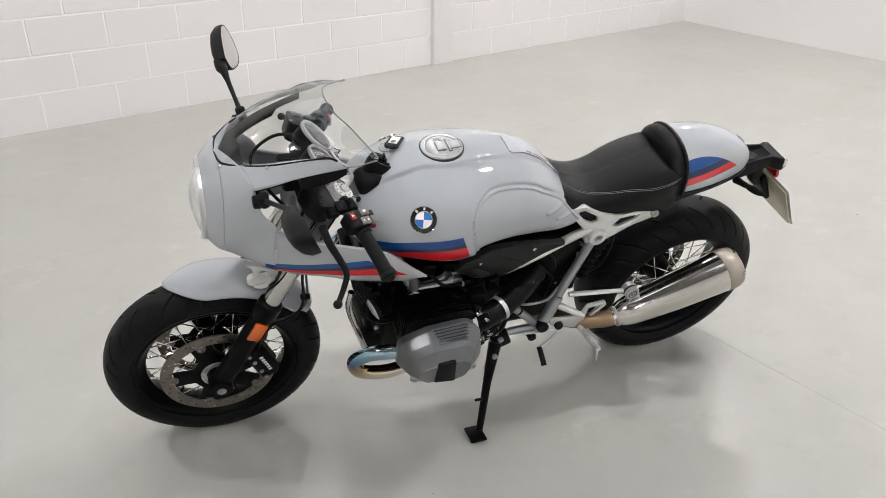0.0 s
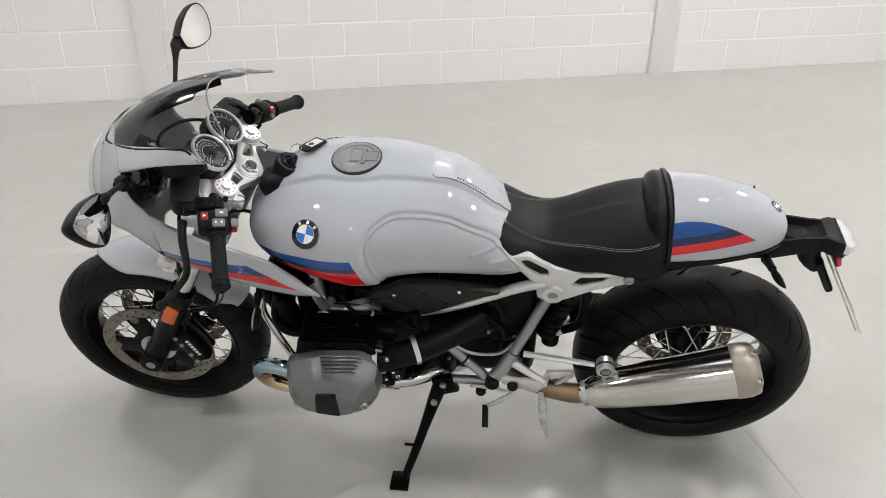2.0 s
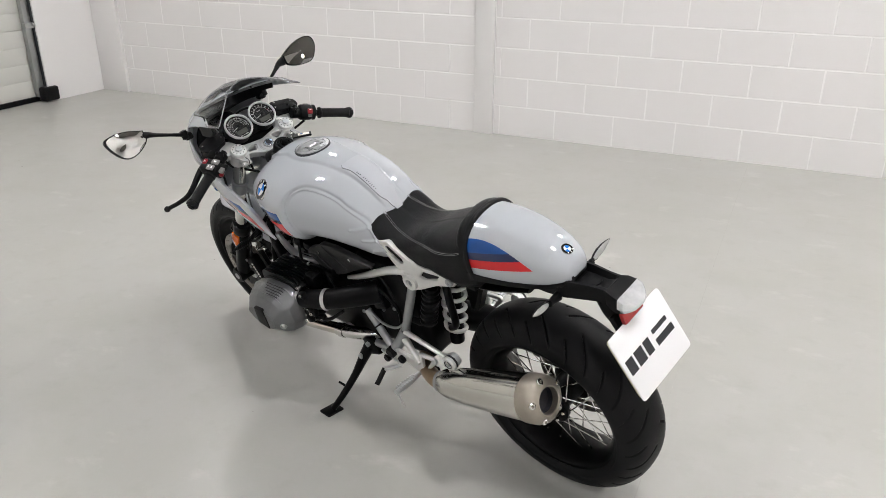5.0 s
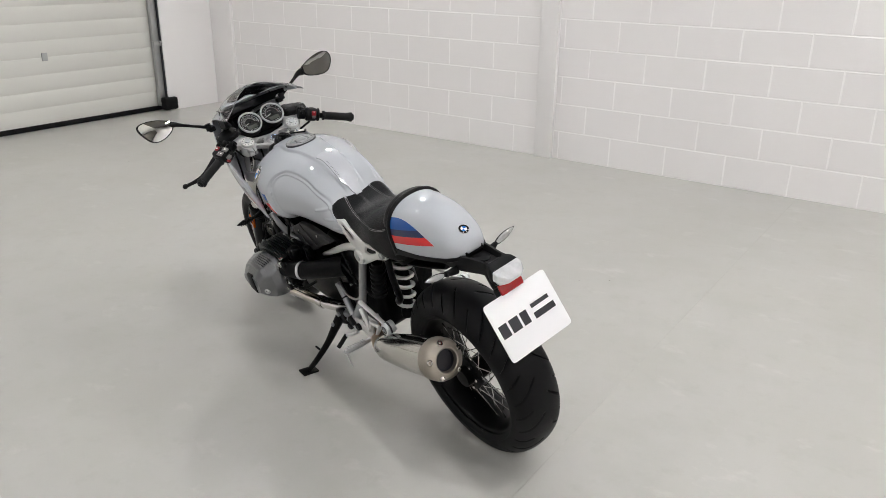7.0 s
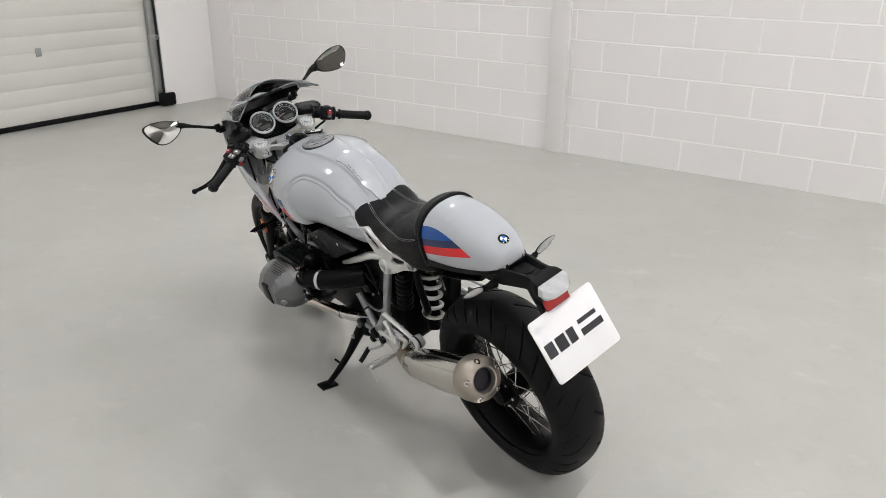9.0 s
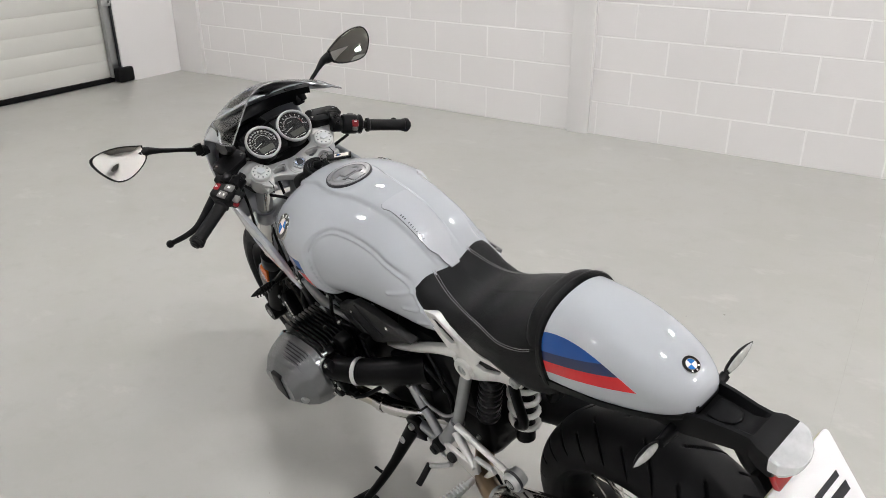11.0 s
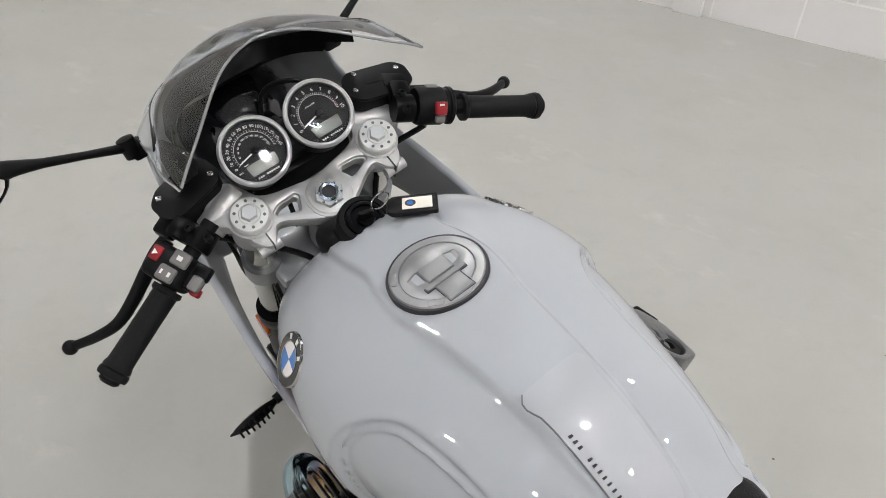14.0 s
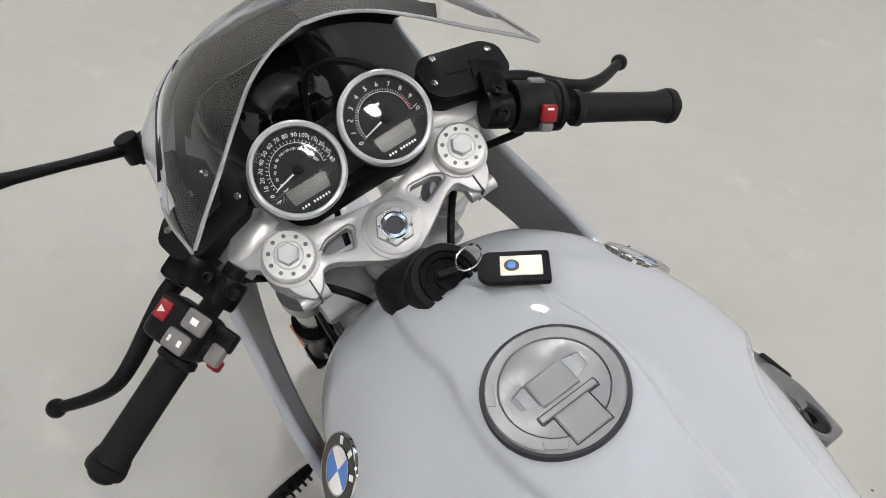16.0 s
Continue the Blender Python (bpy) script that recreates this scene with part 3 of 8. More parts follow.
# wheels
def tyre_mesh(R, half, depth, style):
    """A tyre about the y axis with long curved tread grooves cut into both shoulders."""
    NT, NP = 1200, 112
    rep, turn = (15, -1.0) if style == "rear" else (16, 1.0)
    th = (np.arange(NT) * (2 * np.pi / NT))[:, None]
    a = np.linspace(-2.05, 2.05, NP)[None, :]
    ca, sa = np.cos(a), np.sin(a)
    over = np.clip((np.abs(a) - np.pi / 2) / 0.48, 0, 1)
    y = np.where(np.abs(a) < np.pi / 2, half * np.sign(sa) * np.abs(sa) ** 0.9, half * np.sign(a) * (1 - 0.16 * over**1.5))
    r = np.where(ca > 0, R - depth + depth * np.clip(ca, 0, 1) ** 0.85, R - depth + ca * depth * 0.62)
    u = np.abs(y) / half
    # arc length across the tread, so that grooves keep their width on the shoulders
    v = np.abs(a) / (np.pi / 2)

    def step(lo, hi, q):
        t = np.clip((q - lo) / (hi - lo), 0, 1)
        return t * t * (3 - 2 * t)

    side = np.where(a > 0, 0.0, 0.5)
    base = th / (2 * np.pi) * rep + side
    cut = np.zeros((NT, NP))
    for offset, lo, hi, lead, bend, wide in ((0.0, 0.07, 0.80, 1.35, 0.62, 0.019), (0.46, 0.34, 0.86, 1.15, 0.45, 0.017)):
        ph = (base + turn * (lead * v - bend * v * v) + offset) % 1.0
        on = step(lo, lo + 0.04, v) * (1 - step(hi - 0.05, hi, v))
        narrow = wide * (1 - 0.45 * step(hi - 0.3, hi, v))
        cut = np.maximum(cut, on * (1 - step(narrow, narrow + 0.010, np.abs(ph - 0.5))))
    # a fine moulded line round each side wall
    line = 0.0012 * np.exp(-(((np.abs(a) - 1.72) / 0.02) ** 2))
    r = r - 0.0070 * cut + line
    verts = np.stack([r * np.cos(th), y + 0 * th, r * np.sin(th)], axis=-1).reshape(-1, 3)
    i, j = np.meshgrid(np.arange(NT), np.arange(NP - 1), indexing="ij")
    k = (i + 1) % NT
    faces = np.stack([i * NP + j, i * NP + j + 1, k * NP + j + 1, k * NP + j], axis=-1).reshape(-1, 4)
    me = bpy.data.meshes.new("tmp")
    me.from_pydata(verts.tolist(), [], faces.tolist())
    bm = bmesh.new()
    bm.from_mesh(me)
    bpy.data.meshes.remove(me)
    return bm


def rim_mesh(r_out, half):
    prof = [(r_out + 0.004, -half), (r_out - 0.002, -half + 0.004), (r_out - 0.006, -half + 0.014), (r_out - 0.022, -half * 0.35), (r_out - 0.024, half * 0.35), (r_out - 0.006, half - 0.014), (r_out - 0.002, half - 0.004), (r_out + 0.004, half),
            (r_out + 0.010, half), (r_out + 0.010, half - 0.006), (r_out - 0.012, half * 0.3), (r_out - 0.012, -half * 0.3), (r_out + 0.010, -half + 0.006), (r_out + 0.010, -half)]
    bm = bmesh.new()
    lathe(bm, prof + [prof[0]], (0, 0, 0), (0, 1, 0), 96, cap=False)
    bmesh.ops.remove_doubles(bm, verts=bm.verts, dist=1e-5)
    return bm


def spokes(wheel, count, r_hub, y_hub, r_rim, y_rim):
    """Crossed wire spokes, each on its own, sharing four meshes."""
    kinds = []
    for s in (1, -1):
        for lean in (1, -1):
            bm = bmesh.new()
            a0, a1 = lean * 0.62, 0.0
            p = V(r_hub * math.cos(a0), s * y_hub, r_hub * math.sin(a0))
            q = V(r_rim * math.cos(a1), s * y_rim, r_rim * math.sin(a1))
            tube(bm, [p, q], 0.0019, 6, 1)
            d = (q - p).normalized()
            tube(bm, [q - d * 0.020, q], 0.0034, 6, 1)
            kinds.append(bm)
    meshes = [None] * 4
    per = count // 4
    for k, bm in enumerate(kinds):
        first = part("spoke", bm, M_CHROME, wheel)
        meshes[k] = first.data
        off = 2 * math.pi / count * (k + (0.35 if k % 2 else 0))
        first.matrix_basis = Matrix.Rotation(off, 4, "Y")
        for i in range(1, per):
            ob = new("spoke", meshes[k])
            ob.parent = wheel
            ob.matrix_basis = Matrix.Rotation(off + 2 * math.pi * i / per, 4, "Y")


def disc_mesh(r_in, r_out, y, thick, holes=True):
    """A drilled brake disc, its carrier cut out of the middle."""
    hl = [circle(0, 0, r_in, 64)]
    if holes:
        for i in range(54):
            a = 2 * math.pi * i / 54
            rr = r_out - 0.0085 - 0.0098 * (i % 3)
            hl.append(circle(rr * math.cos(a), rr * math.sin(a), 0.0043, 10))
    bm = bmesh.new()
    plate(bm, circle(0, 0, r_out, 96), hl, side_plate(y), thick)
    return bm


def carrier_mesh(r_hub, r_out, y, arms):
    out = []
    for i in range(arms):
        a = 2 * math.pi * i / arms
        w = math.pi / arms
        for k, (da, rr) in enumerate(((-0.24, r_out), (0.24, r_out), (w * 0.62, r_hub + 0.012), (w * 1.38, r_hub + 0.012))):
            aa = a + (da if k < 2 else da)
            out.append(V(rr * math.cos(aa), rr * math.sin(aa)))
    bm = bmesh.new()
    plate(bm, out, [circle(0, 0, r_hub * 0.8, 24)], side_plate(y), 0.005, 0.001)
    return bm


M_DISC = mat("drilled_disc_steel", (0.21, 0.19, 0.165), 0.34, metal=0.9, noise_scale=30, noise_amount=0.1, rough_var=0.06)

rear_wheel = part("rear_wheel", rim_mesh(0.218, 0.072), M_SATIN, bike, "black spoked wheel rim", at=Matrix.Translation(REAR))
part("tyre", tyre_mesh(0.318, 0.090, 0.074, "rear"), M_RUBBER, rear_wheel, "wide black tyre with slanting tread grooves", 55)
bm = bmesh.new()
lathe(bm, [(0.02, -0.085), (0.062, -0.085), (0.066, -0.06), (0.045, -0.05), (0.040, 0.03), (0.058, 0.04), (0.060, 0.055), (0.035, 0.06), (0.033, 0.085), (0.012, 0.088)], (0, 0, 0), (0, 1, 0), 40)
part("hub", bm, M_SATIN, rear_wheel)
for i in range(6):
    a = i * math.pi / 3
    bm = bmesh.new()
    lathe(bm, [(0.007, 0.0), (0.007, 0.008), (0.004, 0.011)], (0.046 * math.cos(a), 0.056, 0.046 * math.sin(a)), (0, 1, 0), 6)
    part("hub_bolt", bm, M_CHROME, rear_wheel)
spokes(rear_wheel, 40, 0.060, 0.045, 0.197, 0.016)
part("brake_disc", disc_mesh(0.092, 0.1325, -0.075, 0.005), M_DISC, rear_wheel)

front_wheel = part("front_wheel", rim_mesh(0.218, 0.050), M_SATIN, bike, "black spoked wheel rim", at=Matrix.Translation(FRONT))
part("tyre", tyre_mesh(0.304, 0.061, 0.058, "front"), M_RUBBER, front_wheel, "black tyre with slanting tread grooves", 55)
bm = bmesh.new()
lathe(bm, [(0.012, -0.075), (0.03, -0.075), (0.034, -0.062), (0.050, -0.060), (0.050, -0.045), (0.026, -0.04), (0.024, 0.04), (0.050, 0.045), (0.050, 0.060), (0.034, 0.062), (0.03, 0.075), (0.012, 0.075)], (0, 0, 0), (0, 1, 0), 40)
part("hub", bm, M_SATIN, front_wheel)
spokes(front_wheel, 40, 0.048, 0.052, 0.197, 0.012)
for s in (1, -1):
    y = 0.071 if s > 0 else -0.066
    part("brake_disc", disc_mesh(0.127, 0.160, y, 0.005), M_DISC, front_wheel, "drilled steel brake disc")
    part("disc_carrier", carrier_mesh(0.062, 0.126, y - 0.001, 5), M_SATIN, front_wheel)
    for i in range(5):
        a = 2 * math.pi * i / 5
        bm = bmesh.new()
        lathe(bm, [(0.0125, -0.004), (0.0125, 0.005), (0.010, 0.0065), (0.005, 0.0065), (0.004, 0.004), (0.001, 0.004)], (0.1225 * math.cos(a), y - 0.0025 + (0.002 if s > 0 else -0.002), 0.1225 * math.sin(a)), (0, s, 0), 16)
        part("disc_bobbin", bm, M_DISC, front_wheel)
# toothed sensor ring
bm = bmesh.new()
lathe(bm, [(0.034, 0), (0.050, 0), (0.050, 0.003), (0.034, 0.003), (0.034, 0)], (0, 0.0725, 0), (0, 1, 0), 60, cap=False)
for i in range(48):
    a = 2 * math.pi * i / 48
    box(bm, (0.042 * math.cos(a), 0.0765, 0.042 * math.sin(a)), (0.010, 0.002, 0.0026), Matrix.Rotation(-a, 3, "Y"))
part("sensor_ring", bm, M_ALU, front_wheel, "toothed silver sensor ring")

# fork
RAKE = (V(1.504, 0, 0.304) - V(1.158, 0, 0.955)).normalized()


def on_fork(y, h):
    """A point on a fork leg, h metres below the top clamp."""
    return V(1.158, y, 0.955) + RAKE * (h + 0.032)


FORK_LEN = (V(1.504, 0, 0.304) - V(1.158, 0, 0.955)).length - 0.032
BACK = V(RAKE.z, 0, -RAKE.x)  # towards the rider, square to the legs
for s in (1, -1):
    y = s * 0.104
    bm = bmesh.new()
    tube(bm, [on_fork(y, 0.373), on_fork(y, 0.39), on_fork(y, 0.42), on_fork(y, 0.43)], [0.033, 0.034, 0.034, 0.029], 24, 1)
    tube(bm, [on_fork(y, 0.41), on_fork(y, FORK_LEN - 0.02)], 0.0285, 24, 1)
    lathe(bm, [(0.010, -0.034), (0.030, -0.034), (0.033, -0.028), (0.033, 0.028), (0.030, 0.034), (0.010, 0.034)], on_fork(y, FORK_LEN), (0, 1, 0), 28)
    box(bm, on_fork(y - s * 0.012, FORK_LEN - 0.13) + BACK * 0.035, (0.04, 0.02, 0.13), Matrix.Rotation(0.5, 3, "Y"), 0.006)
    leg = part("fork_leg", bm, M_SATIN, bike, "satin black fork slider")
    bm = bmesh.new()
    tube(bm, [on_fork(y, -0.01), on_fork(y, 0.40)], 0.0228, 28, 1)
    part("stanchion", bm, M_CHROME, leg, "chromed fork tube")
    bm = bmesh.new()
    lathe(bm, [(0.013, -0.034), (0.013, -0.0355), (0.009, -0.0365), (0.004, -0.033)], on_fork(y, FORK_LEN) + V(0, s * 0.07, 0), (0, s, 0), 20)
    part("axle_end", bm, M_STEEL, leg)
    bm = bmesh.new()
    c = on_fork(y, FORK_LEN - 0.245)
    box(bm, c - BACK * 0.004 + V(0, s * 0.030, 0), (0.036, 0.010, 0.062), Matrix.Rotation(-math.atan2(RAKE.x, -RAKE.z), 3, "Y"), 0.003)
    part("reflector", bm, M_ORANGE, leg, "orange side reflector")
    # caliper behind the leg
    bm = bmesh.new()
    cc = FRONT + V(-0.118, s * 0.072, 0.052)
    rot = Matrix.Rotation(0.40, 3, "Y")
    box(bm, cc + V(0, s * 0.020, 0), (0.058, 0.040, 0.125), rot, 0.012, 3)
    box(bm, cc + V(0, -s * 0.016, 0), (0.055, 0.026, 0.12), rot, 0.010, 3)
    box(bm, cc + V(0.050, s * 0.012, -0.01), (0.07, 0.022, 0.05), rot, 0.008, 2)
    caliper = part("brake_caliper", bm, M_SATIN, bike, "black four-piston brake caliper")
    for dz in (-0.052, -0.022, 0.022, 0.052):
        bm = bmesh.new()
        lathe(bm, [(0.006, 0), (0.006, 0.004), (0.003, 0.005)], cc + rot @ V(0.012, s * 0.040, dz), (0, s, 0), 10)
        part("caliper_bolt", bm, M_STEEL, caliper)
    if s > 0:
        bm = bmesh.new()
        for i in range(6):
            box(bm, cc + rot @ V(-0.012, s * 0.0408, -0.028 + i * 0.0115), (0.010, 0.0012, 0.007), rot)
        part("maker_mark", bm, M_PRINT, caliper, "small pale bars of lettering")

# upper yoke, cast with its bar mounts
YOKE_N = -RAKE
STEM = V(1.124, 0, 0.941) + RAKE * 0.034
ym = basis(on_fork(0, 0) + YOKE_N * -0.012, YOKE_N, (0, 1, 0))  # plan x: left, plan y: back


def yoke_outline():
    half = [V(0.0, 0.062), V(0.022, 0.058), V(0.050, 0.0405), V(0.068, 0.029), V(0.082, 0.026), V(0.092, 0.044), V(0.104, 0.051), V(0.118, 0.036), V(0.126, 0.010), V(0.136, -0.008), V(0.150, -0.014), V(0.157, -0.034), V(0.140, -0.052), V(0.104, -0.067), V(0.090, -0.048), V(0.080, -0.024), V(0.062, -0.015), V(0.030, -0.009), V(0.0, -0.003)]
    left = half[1:-1]
    return [half[0]] + left + [half[-1]] + [V(-p.x, p.y) for p in reversed(left)]


sgn = 1 if (ym.to_3x3() @ V(0, 1, 0)).dot(V(-1, 0, 0)) > 0 else -1
outl = [V(p.x, p.y * sgn) for p in yoke_outline()]
holes, wells = [], []
for s in (1, -1):
    tri = [V(s * 0.0725, 0.0105 * sgn), V(s * 0.0627, 0.0045 * sgn), V(s * 0.0400, 0.0030 * sgn), V(s * 0.0365, 0.0075 * sgn), V(s * 0.0450, 0.0250 * sgn), V(s * 0.0710, 0.0150 * sgn)]
    holes.append(rounded(tri, 0.003, 3))
    mid = sum(tri, V(0, 0)) / 6
    wells.append(rounded([mid + (p - mid) * 1.22 for p in tri], 0.005, 3))
bm = bmesh.new()
plate(bm, rounded(outl, 0.010, 4), holes, ym, 0.018, 0.003)
plate(bm, rounded(outl, 0.010, 4), wells, ym @ Matrix.Translation((0, 0, 0.0175)), 0.0065, 0.0025)
for s in (1, -1):
    y = s * 0.104
    tube(bm, [on_fork(y, 0.030), on_fork(y, -0.014)], 0.030, 32, 1)
    tube(bm, [on_fork(s * 0.096, 0.003) - BACK * 0.048, on_fork(s * 0.125, 0.005) - BACK * 0.038, on_fork(s * 0.154, 0.010) - BACK * 0.026], [0.019, 0.0215, 0.0205], 28, 4)
STEM = on_fork(0, -0.012) + BACK * 0.0314
lathe(bm, [(0.034, -0.030), (0.034, -0.004), (0.0325, 0.001), (0.031, 0.002), (0.010, 0.002)], STEM, YOKE_N, 48)
yoke = part("upper_yoke", bm, M_YOKE, bike, "silver cast upper fork yoke with cut-outs")
bm = bmesh.new()
lathe(bm, [(0.0285, 0.001), (0.0285, 0.003), (0.027, 0.004), (0.010, 0.004)], STEM, YOKE_N, 40)
part("stem_washer", bm, M_YOKE, yoke)
bm = bmesh.new()
lathe(bm, [(0.0212, 0.0035), (0.0212, 0.0075), (0.0200, 0.009), (0.0090, 0.009)], STEM, YOKE_N, 6)
stem_nut = part("stem_nut", bm, M_STEEL, yoke, "steel hexagonal steering nut", 25)
sa, ua = frame_of(YOKE_N)
for i in range(6):
    a = math.pi * (i + 0.5) / 3
    bm = bmesh.new()
    lathe(bm, [(0.0018, 0.0088), (0.0018, 0.0096), (0.0008, 0.010)], STEM + sa * (0.0164 * math.cos(a)) + ua * (0.0164 * math.sin(a)), YOKE_N, 8)
    part("nut_pip", bm, M_CHROME, stem_nut)
bm = bmesh.new()
lathe(bm, [(0.0142, 0.009), (0.0142, 0.0115), (0.0128, 0.0125), (0.0095, 0.0118), (0.0088, 0.010), (0.0088, 0.0)], STEM, YOKE_N, 32, cap=False)
part("stem_ring", bm, mat("blued_steel_ring", (0.50, 0.56, 0.66), 0.16, metal=1.0), yoke, "bluish steel ring")
# dark plug in place of the shade down the stem's bore
bm = bmesh.new()
lathe(bm, [(0.0090, 0.0), (0.0090, 0.0095), (0.001, 0.0096)], STEM, YOKE_N, 24)
part("stem_bore_shade", bm, M_NEAR_BLACK, yoke)
for s in (1, -1):
    y = s * 0.104
    c = on_fork(y, -0.014)
    bm = bmesh.new()
    lathe(bm, [(0.0265, 0.0), (0.0265, 0.010), (0.0245, 0.0125), (0.0150, 0.0128), (0.0145, 0.0118), (0.0138, 0.0128), (0.0010, 0.0130)], c, YOKE_N, 40)
    cap_ = part("fork_cap", bm, M_SILVERPLATE, yoke, "bright machined fork cap")
    bm = bmesh.new()
    lathe(bm, [(0.0118, 0.0125), (0.0118, 0.0175), (0.0106, 0.019), (0.001, 0.019)], c, YOKE_N, 6)
    part("cap_hexagon", bm, M_ALU, cap_, "brushed hexagon", 25)
    for i in range(10):
        a = 2 * math.pi * i / 10
        bm = bmesh.new()
        lathe(bm, [(0.0022, 0), (0.0022, 0.0006)], c + YOKE_N * 0.0127 + sa * 0.0195 * math.cos(a) + ua * 0.0195 * math.sin(a), YOKE_N, 8)
        part("dimple", bm, M_COVER, cap_)
    # thin dark block as the shade inside the clamp's slot
    bm = bmesh.new()
    q = on_fork(y - s * 0.004, 0.002) + BACK * 0.038
    box(bm, q, (0.026, 0.0018, 0.031), basis((0, 0, 0), YOKE_N, BACK).to_3x3())
    part("clamp_slot_shade", bm, M_NEAR_BLACK, yoke)
    bm = bmesh.new()
    lathe(bm, [(0.0085, -0.016), (0.0085, 0.016), (0.005, 0.0165), (0.005, 0.012), (0.001, 0.012)], on_fork(y, 0.004) + BACK * 0.043, (0, s, 0.0), 16)
    part("clamp_bolt", bm, M_YOKE, yoke)
# lower yoke
bm = bmesh.new()
box(bm, on_fork(0, 0.155) + BACK * 0.02, (0.07, 0.20, 0.035), Matrix.Rotation(-math.atan2(RAKE.x, -RAKE.z), 3, "Y"), 0.008)
for s in (1, -1):
    tube(bm, [on_fork(s * 0.104, 0.130), on_fork(s * 0.104, 0.180)], 0.030, 24, 1)
tube(bm, [STEM + RAKE * 0.025, STEM + RAKE * 0.24], 0.024, 20, 1)
part("lower_yoke", bm, M_FRAMEGREY, bike, "grey lower fork yoke")

# fuel tank
TANK_ROWS = [  # x, top, bottom, half width, height of the widest line
    (0.470, 0.755, 0.727, 0.108, 0.74), (0.488, 0.797, 0.716, 0.128, 0.752), (0.52, 0.834, 0.706, 0.139, 0.765), (0.56, 0.873, 0.705, 0.148, 0.778), (0.60, 0.907, 0.712, 0.157, 0.79),
    (0.65, 0.937, 0.722, 0.169, 0.798), (0.70, 0.950, 0.731, 0.180, 0.803), (0.75, 0.957, 0.734, 0.192, 0.806), (0.79, 0.960, 0.727, 0.200, 0.808), (0.82, 0.961, 0.714, 0.205, 0.808), (0.88, 0.961, 0.706, 0.209, 0.81),
    (0.94, 0.957, 0.711, 0.201, 0.815), (1.00, 0.946, 0.720, 0.183, 0.82), (1.03, 0.933, 0.726, 0.174, 0.821), (1.05, 0.922, 0.732, 0.166, 0.822), (1.07, 0.908, 0.738, 0.156, 0.823), (1.09, 0.892, 0.745, 0.144, 0.824),
    (1.11, 0.876, 0.755, 0.129, 0.822), (1.125, 0.862, 0.770, 0.111, 0.82), (1.137, 0.848, 0.785, 0.083, 0.818), (1.143, 0.835, 0.80, 0.046, 0.816)]


def tank_section(x, n=170):
    """Half outline from the top middle down to the bottom middle."""
    zt, zb, w, zw = spline_table(TANK_ROWS, x)
    pts = []
    up, low = int(n * 0.6), n - int(n * 0.6)
    for i in range(up):
        a = math.pi / 2 * i / up
        pts.append([w * math.sin(a) ** 1.05, zw + (zt - zw) * math.cos(a) ** 0.86])
    for i in range(low + 1):
        a = math.pi / 2 * i / low
        pts.append([w * max(0.0, math.cos(a)) ** 0.34, zw - (zw - zb) * math.sin(a) ** 0.9])
    return pts


KNEE = [(0.470, 0.690), (0.474, 0.738), (0.487, 0.757), (0.520, 0.796), (0.545, 0.825), (0.570, 0.846), (0.620, 0.875), (0.660, 0.896), (0.720, 0.910), (0.770, 0.914), (0.800, 0.909), (0.826, 0.894), (0.839, 0.874), (0.843, 0.853), (0.834, 0.805), (0.814, 0.752), (0.796, 0.690)]
KNEE_LINE = curve_points([(a, b) for a, b in KNEE], 3)
RIBS = [((0.604, 0.812), (0.540, 0.824)), ((0.566, 0.782), (0.500, 0.789)), ((0.536, 0.749), (0.484, 0.760))]


def off_segment(px_, pz_, a, b):
    dx, dz = b[0] - a[0], b[1] - a[1]
    t = max(0.0, min(1.0, ((px_ - a[0]) * dx + (pz_ - a[1]) * dz) / (dx * dx + dz * dz)))
    return math.hypot(px_ - a[0] - dx * t, pz_ - a[1] - dz * t)


def knee_depth(x, z):
    """How far inside the outline of the knee recess a point of the side lies, in metres; minus outside."""
    d = min(off_segment(x, z, a, b) for a, b in zip(KNEE_LINE, KNEE_LINE[1:]))
    inside = False
    ring = KNEE_LINE
    for a, b in zip(ring, ring[1:] + ring[:1]):
        if (a[1] > z) != (b[1] > z) and x < a[0] + (b[0] - a[0]) * (z - a[1]) / (b[1] - a[1]):
            inside = not inside
    return d if inside else -d


SPINE = [(0.50, 0.030), (0.56, 0.037), (0.70, 0.046), (0.80, 0.054), (0.84, 0.062), (0.88, 0.066), (0.92, 0.062), (0.95, 0.056), (1.00, 0.060), (1.06, 0.052), (1.12, 0.030)]


def spine_edge(x):
    """Half the width of the raised spine along the tank's top, wider round the filler cap."""
    return spline_table(SPINE, x)[0]


bm = bmesh.new()
xs = []
x = TANK_ROWS[0][0]
while x < 1.1425:
    xs.append(x)
    x += 0.0035 if x < 0.86 else 0.006 if x < 1.08 else 0.004
xs.append(1.143)
rings = []
for x in xs:
    half = tank_section(x)
    out = []
    for y, z in half:
        y2 = y
        if y > 0.06 and x < 0.90:
            d = knee_depth(x, z)
            # a bevelled edge, a fine lip at its foot, a flat floor with three short ribs
            sink = 0.0120 * smooth(-0.013, 0.000, d) + 0.0025 * smooth(0.002, 0.009, d)
            y2 -= sink - 0.0034 * math.exp(-((d - 0.002) / 0.0024) ** 2)
            if d > -0.004 and x < 0.64 and z < 0.84:
                for a_, b_ in RIBS:
                    y2 += 0.0040 * math.exp(-((off_segment(x, z, a_, b_) / 0.0042) ** 2))
        z2 = z
        # raised spine along the top
        edge = spine_edge(x)
        if z > 0.83:
            z2 += 0.0075 * (1 - smooth(edge - 0.003, edge + 0.006, y)) * smooth(0.53, 0.58, x)
        out.append((y2, z2))
    ring = [V(x, y, z) for y, z in out] + [V(x, -y, z) for y, z in reversed(out[1:-1])]
    rings.append(ring)
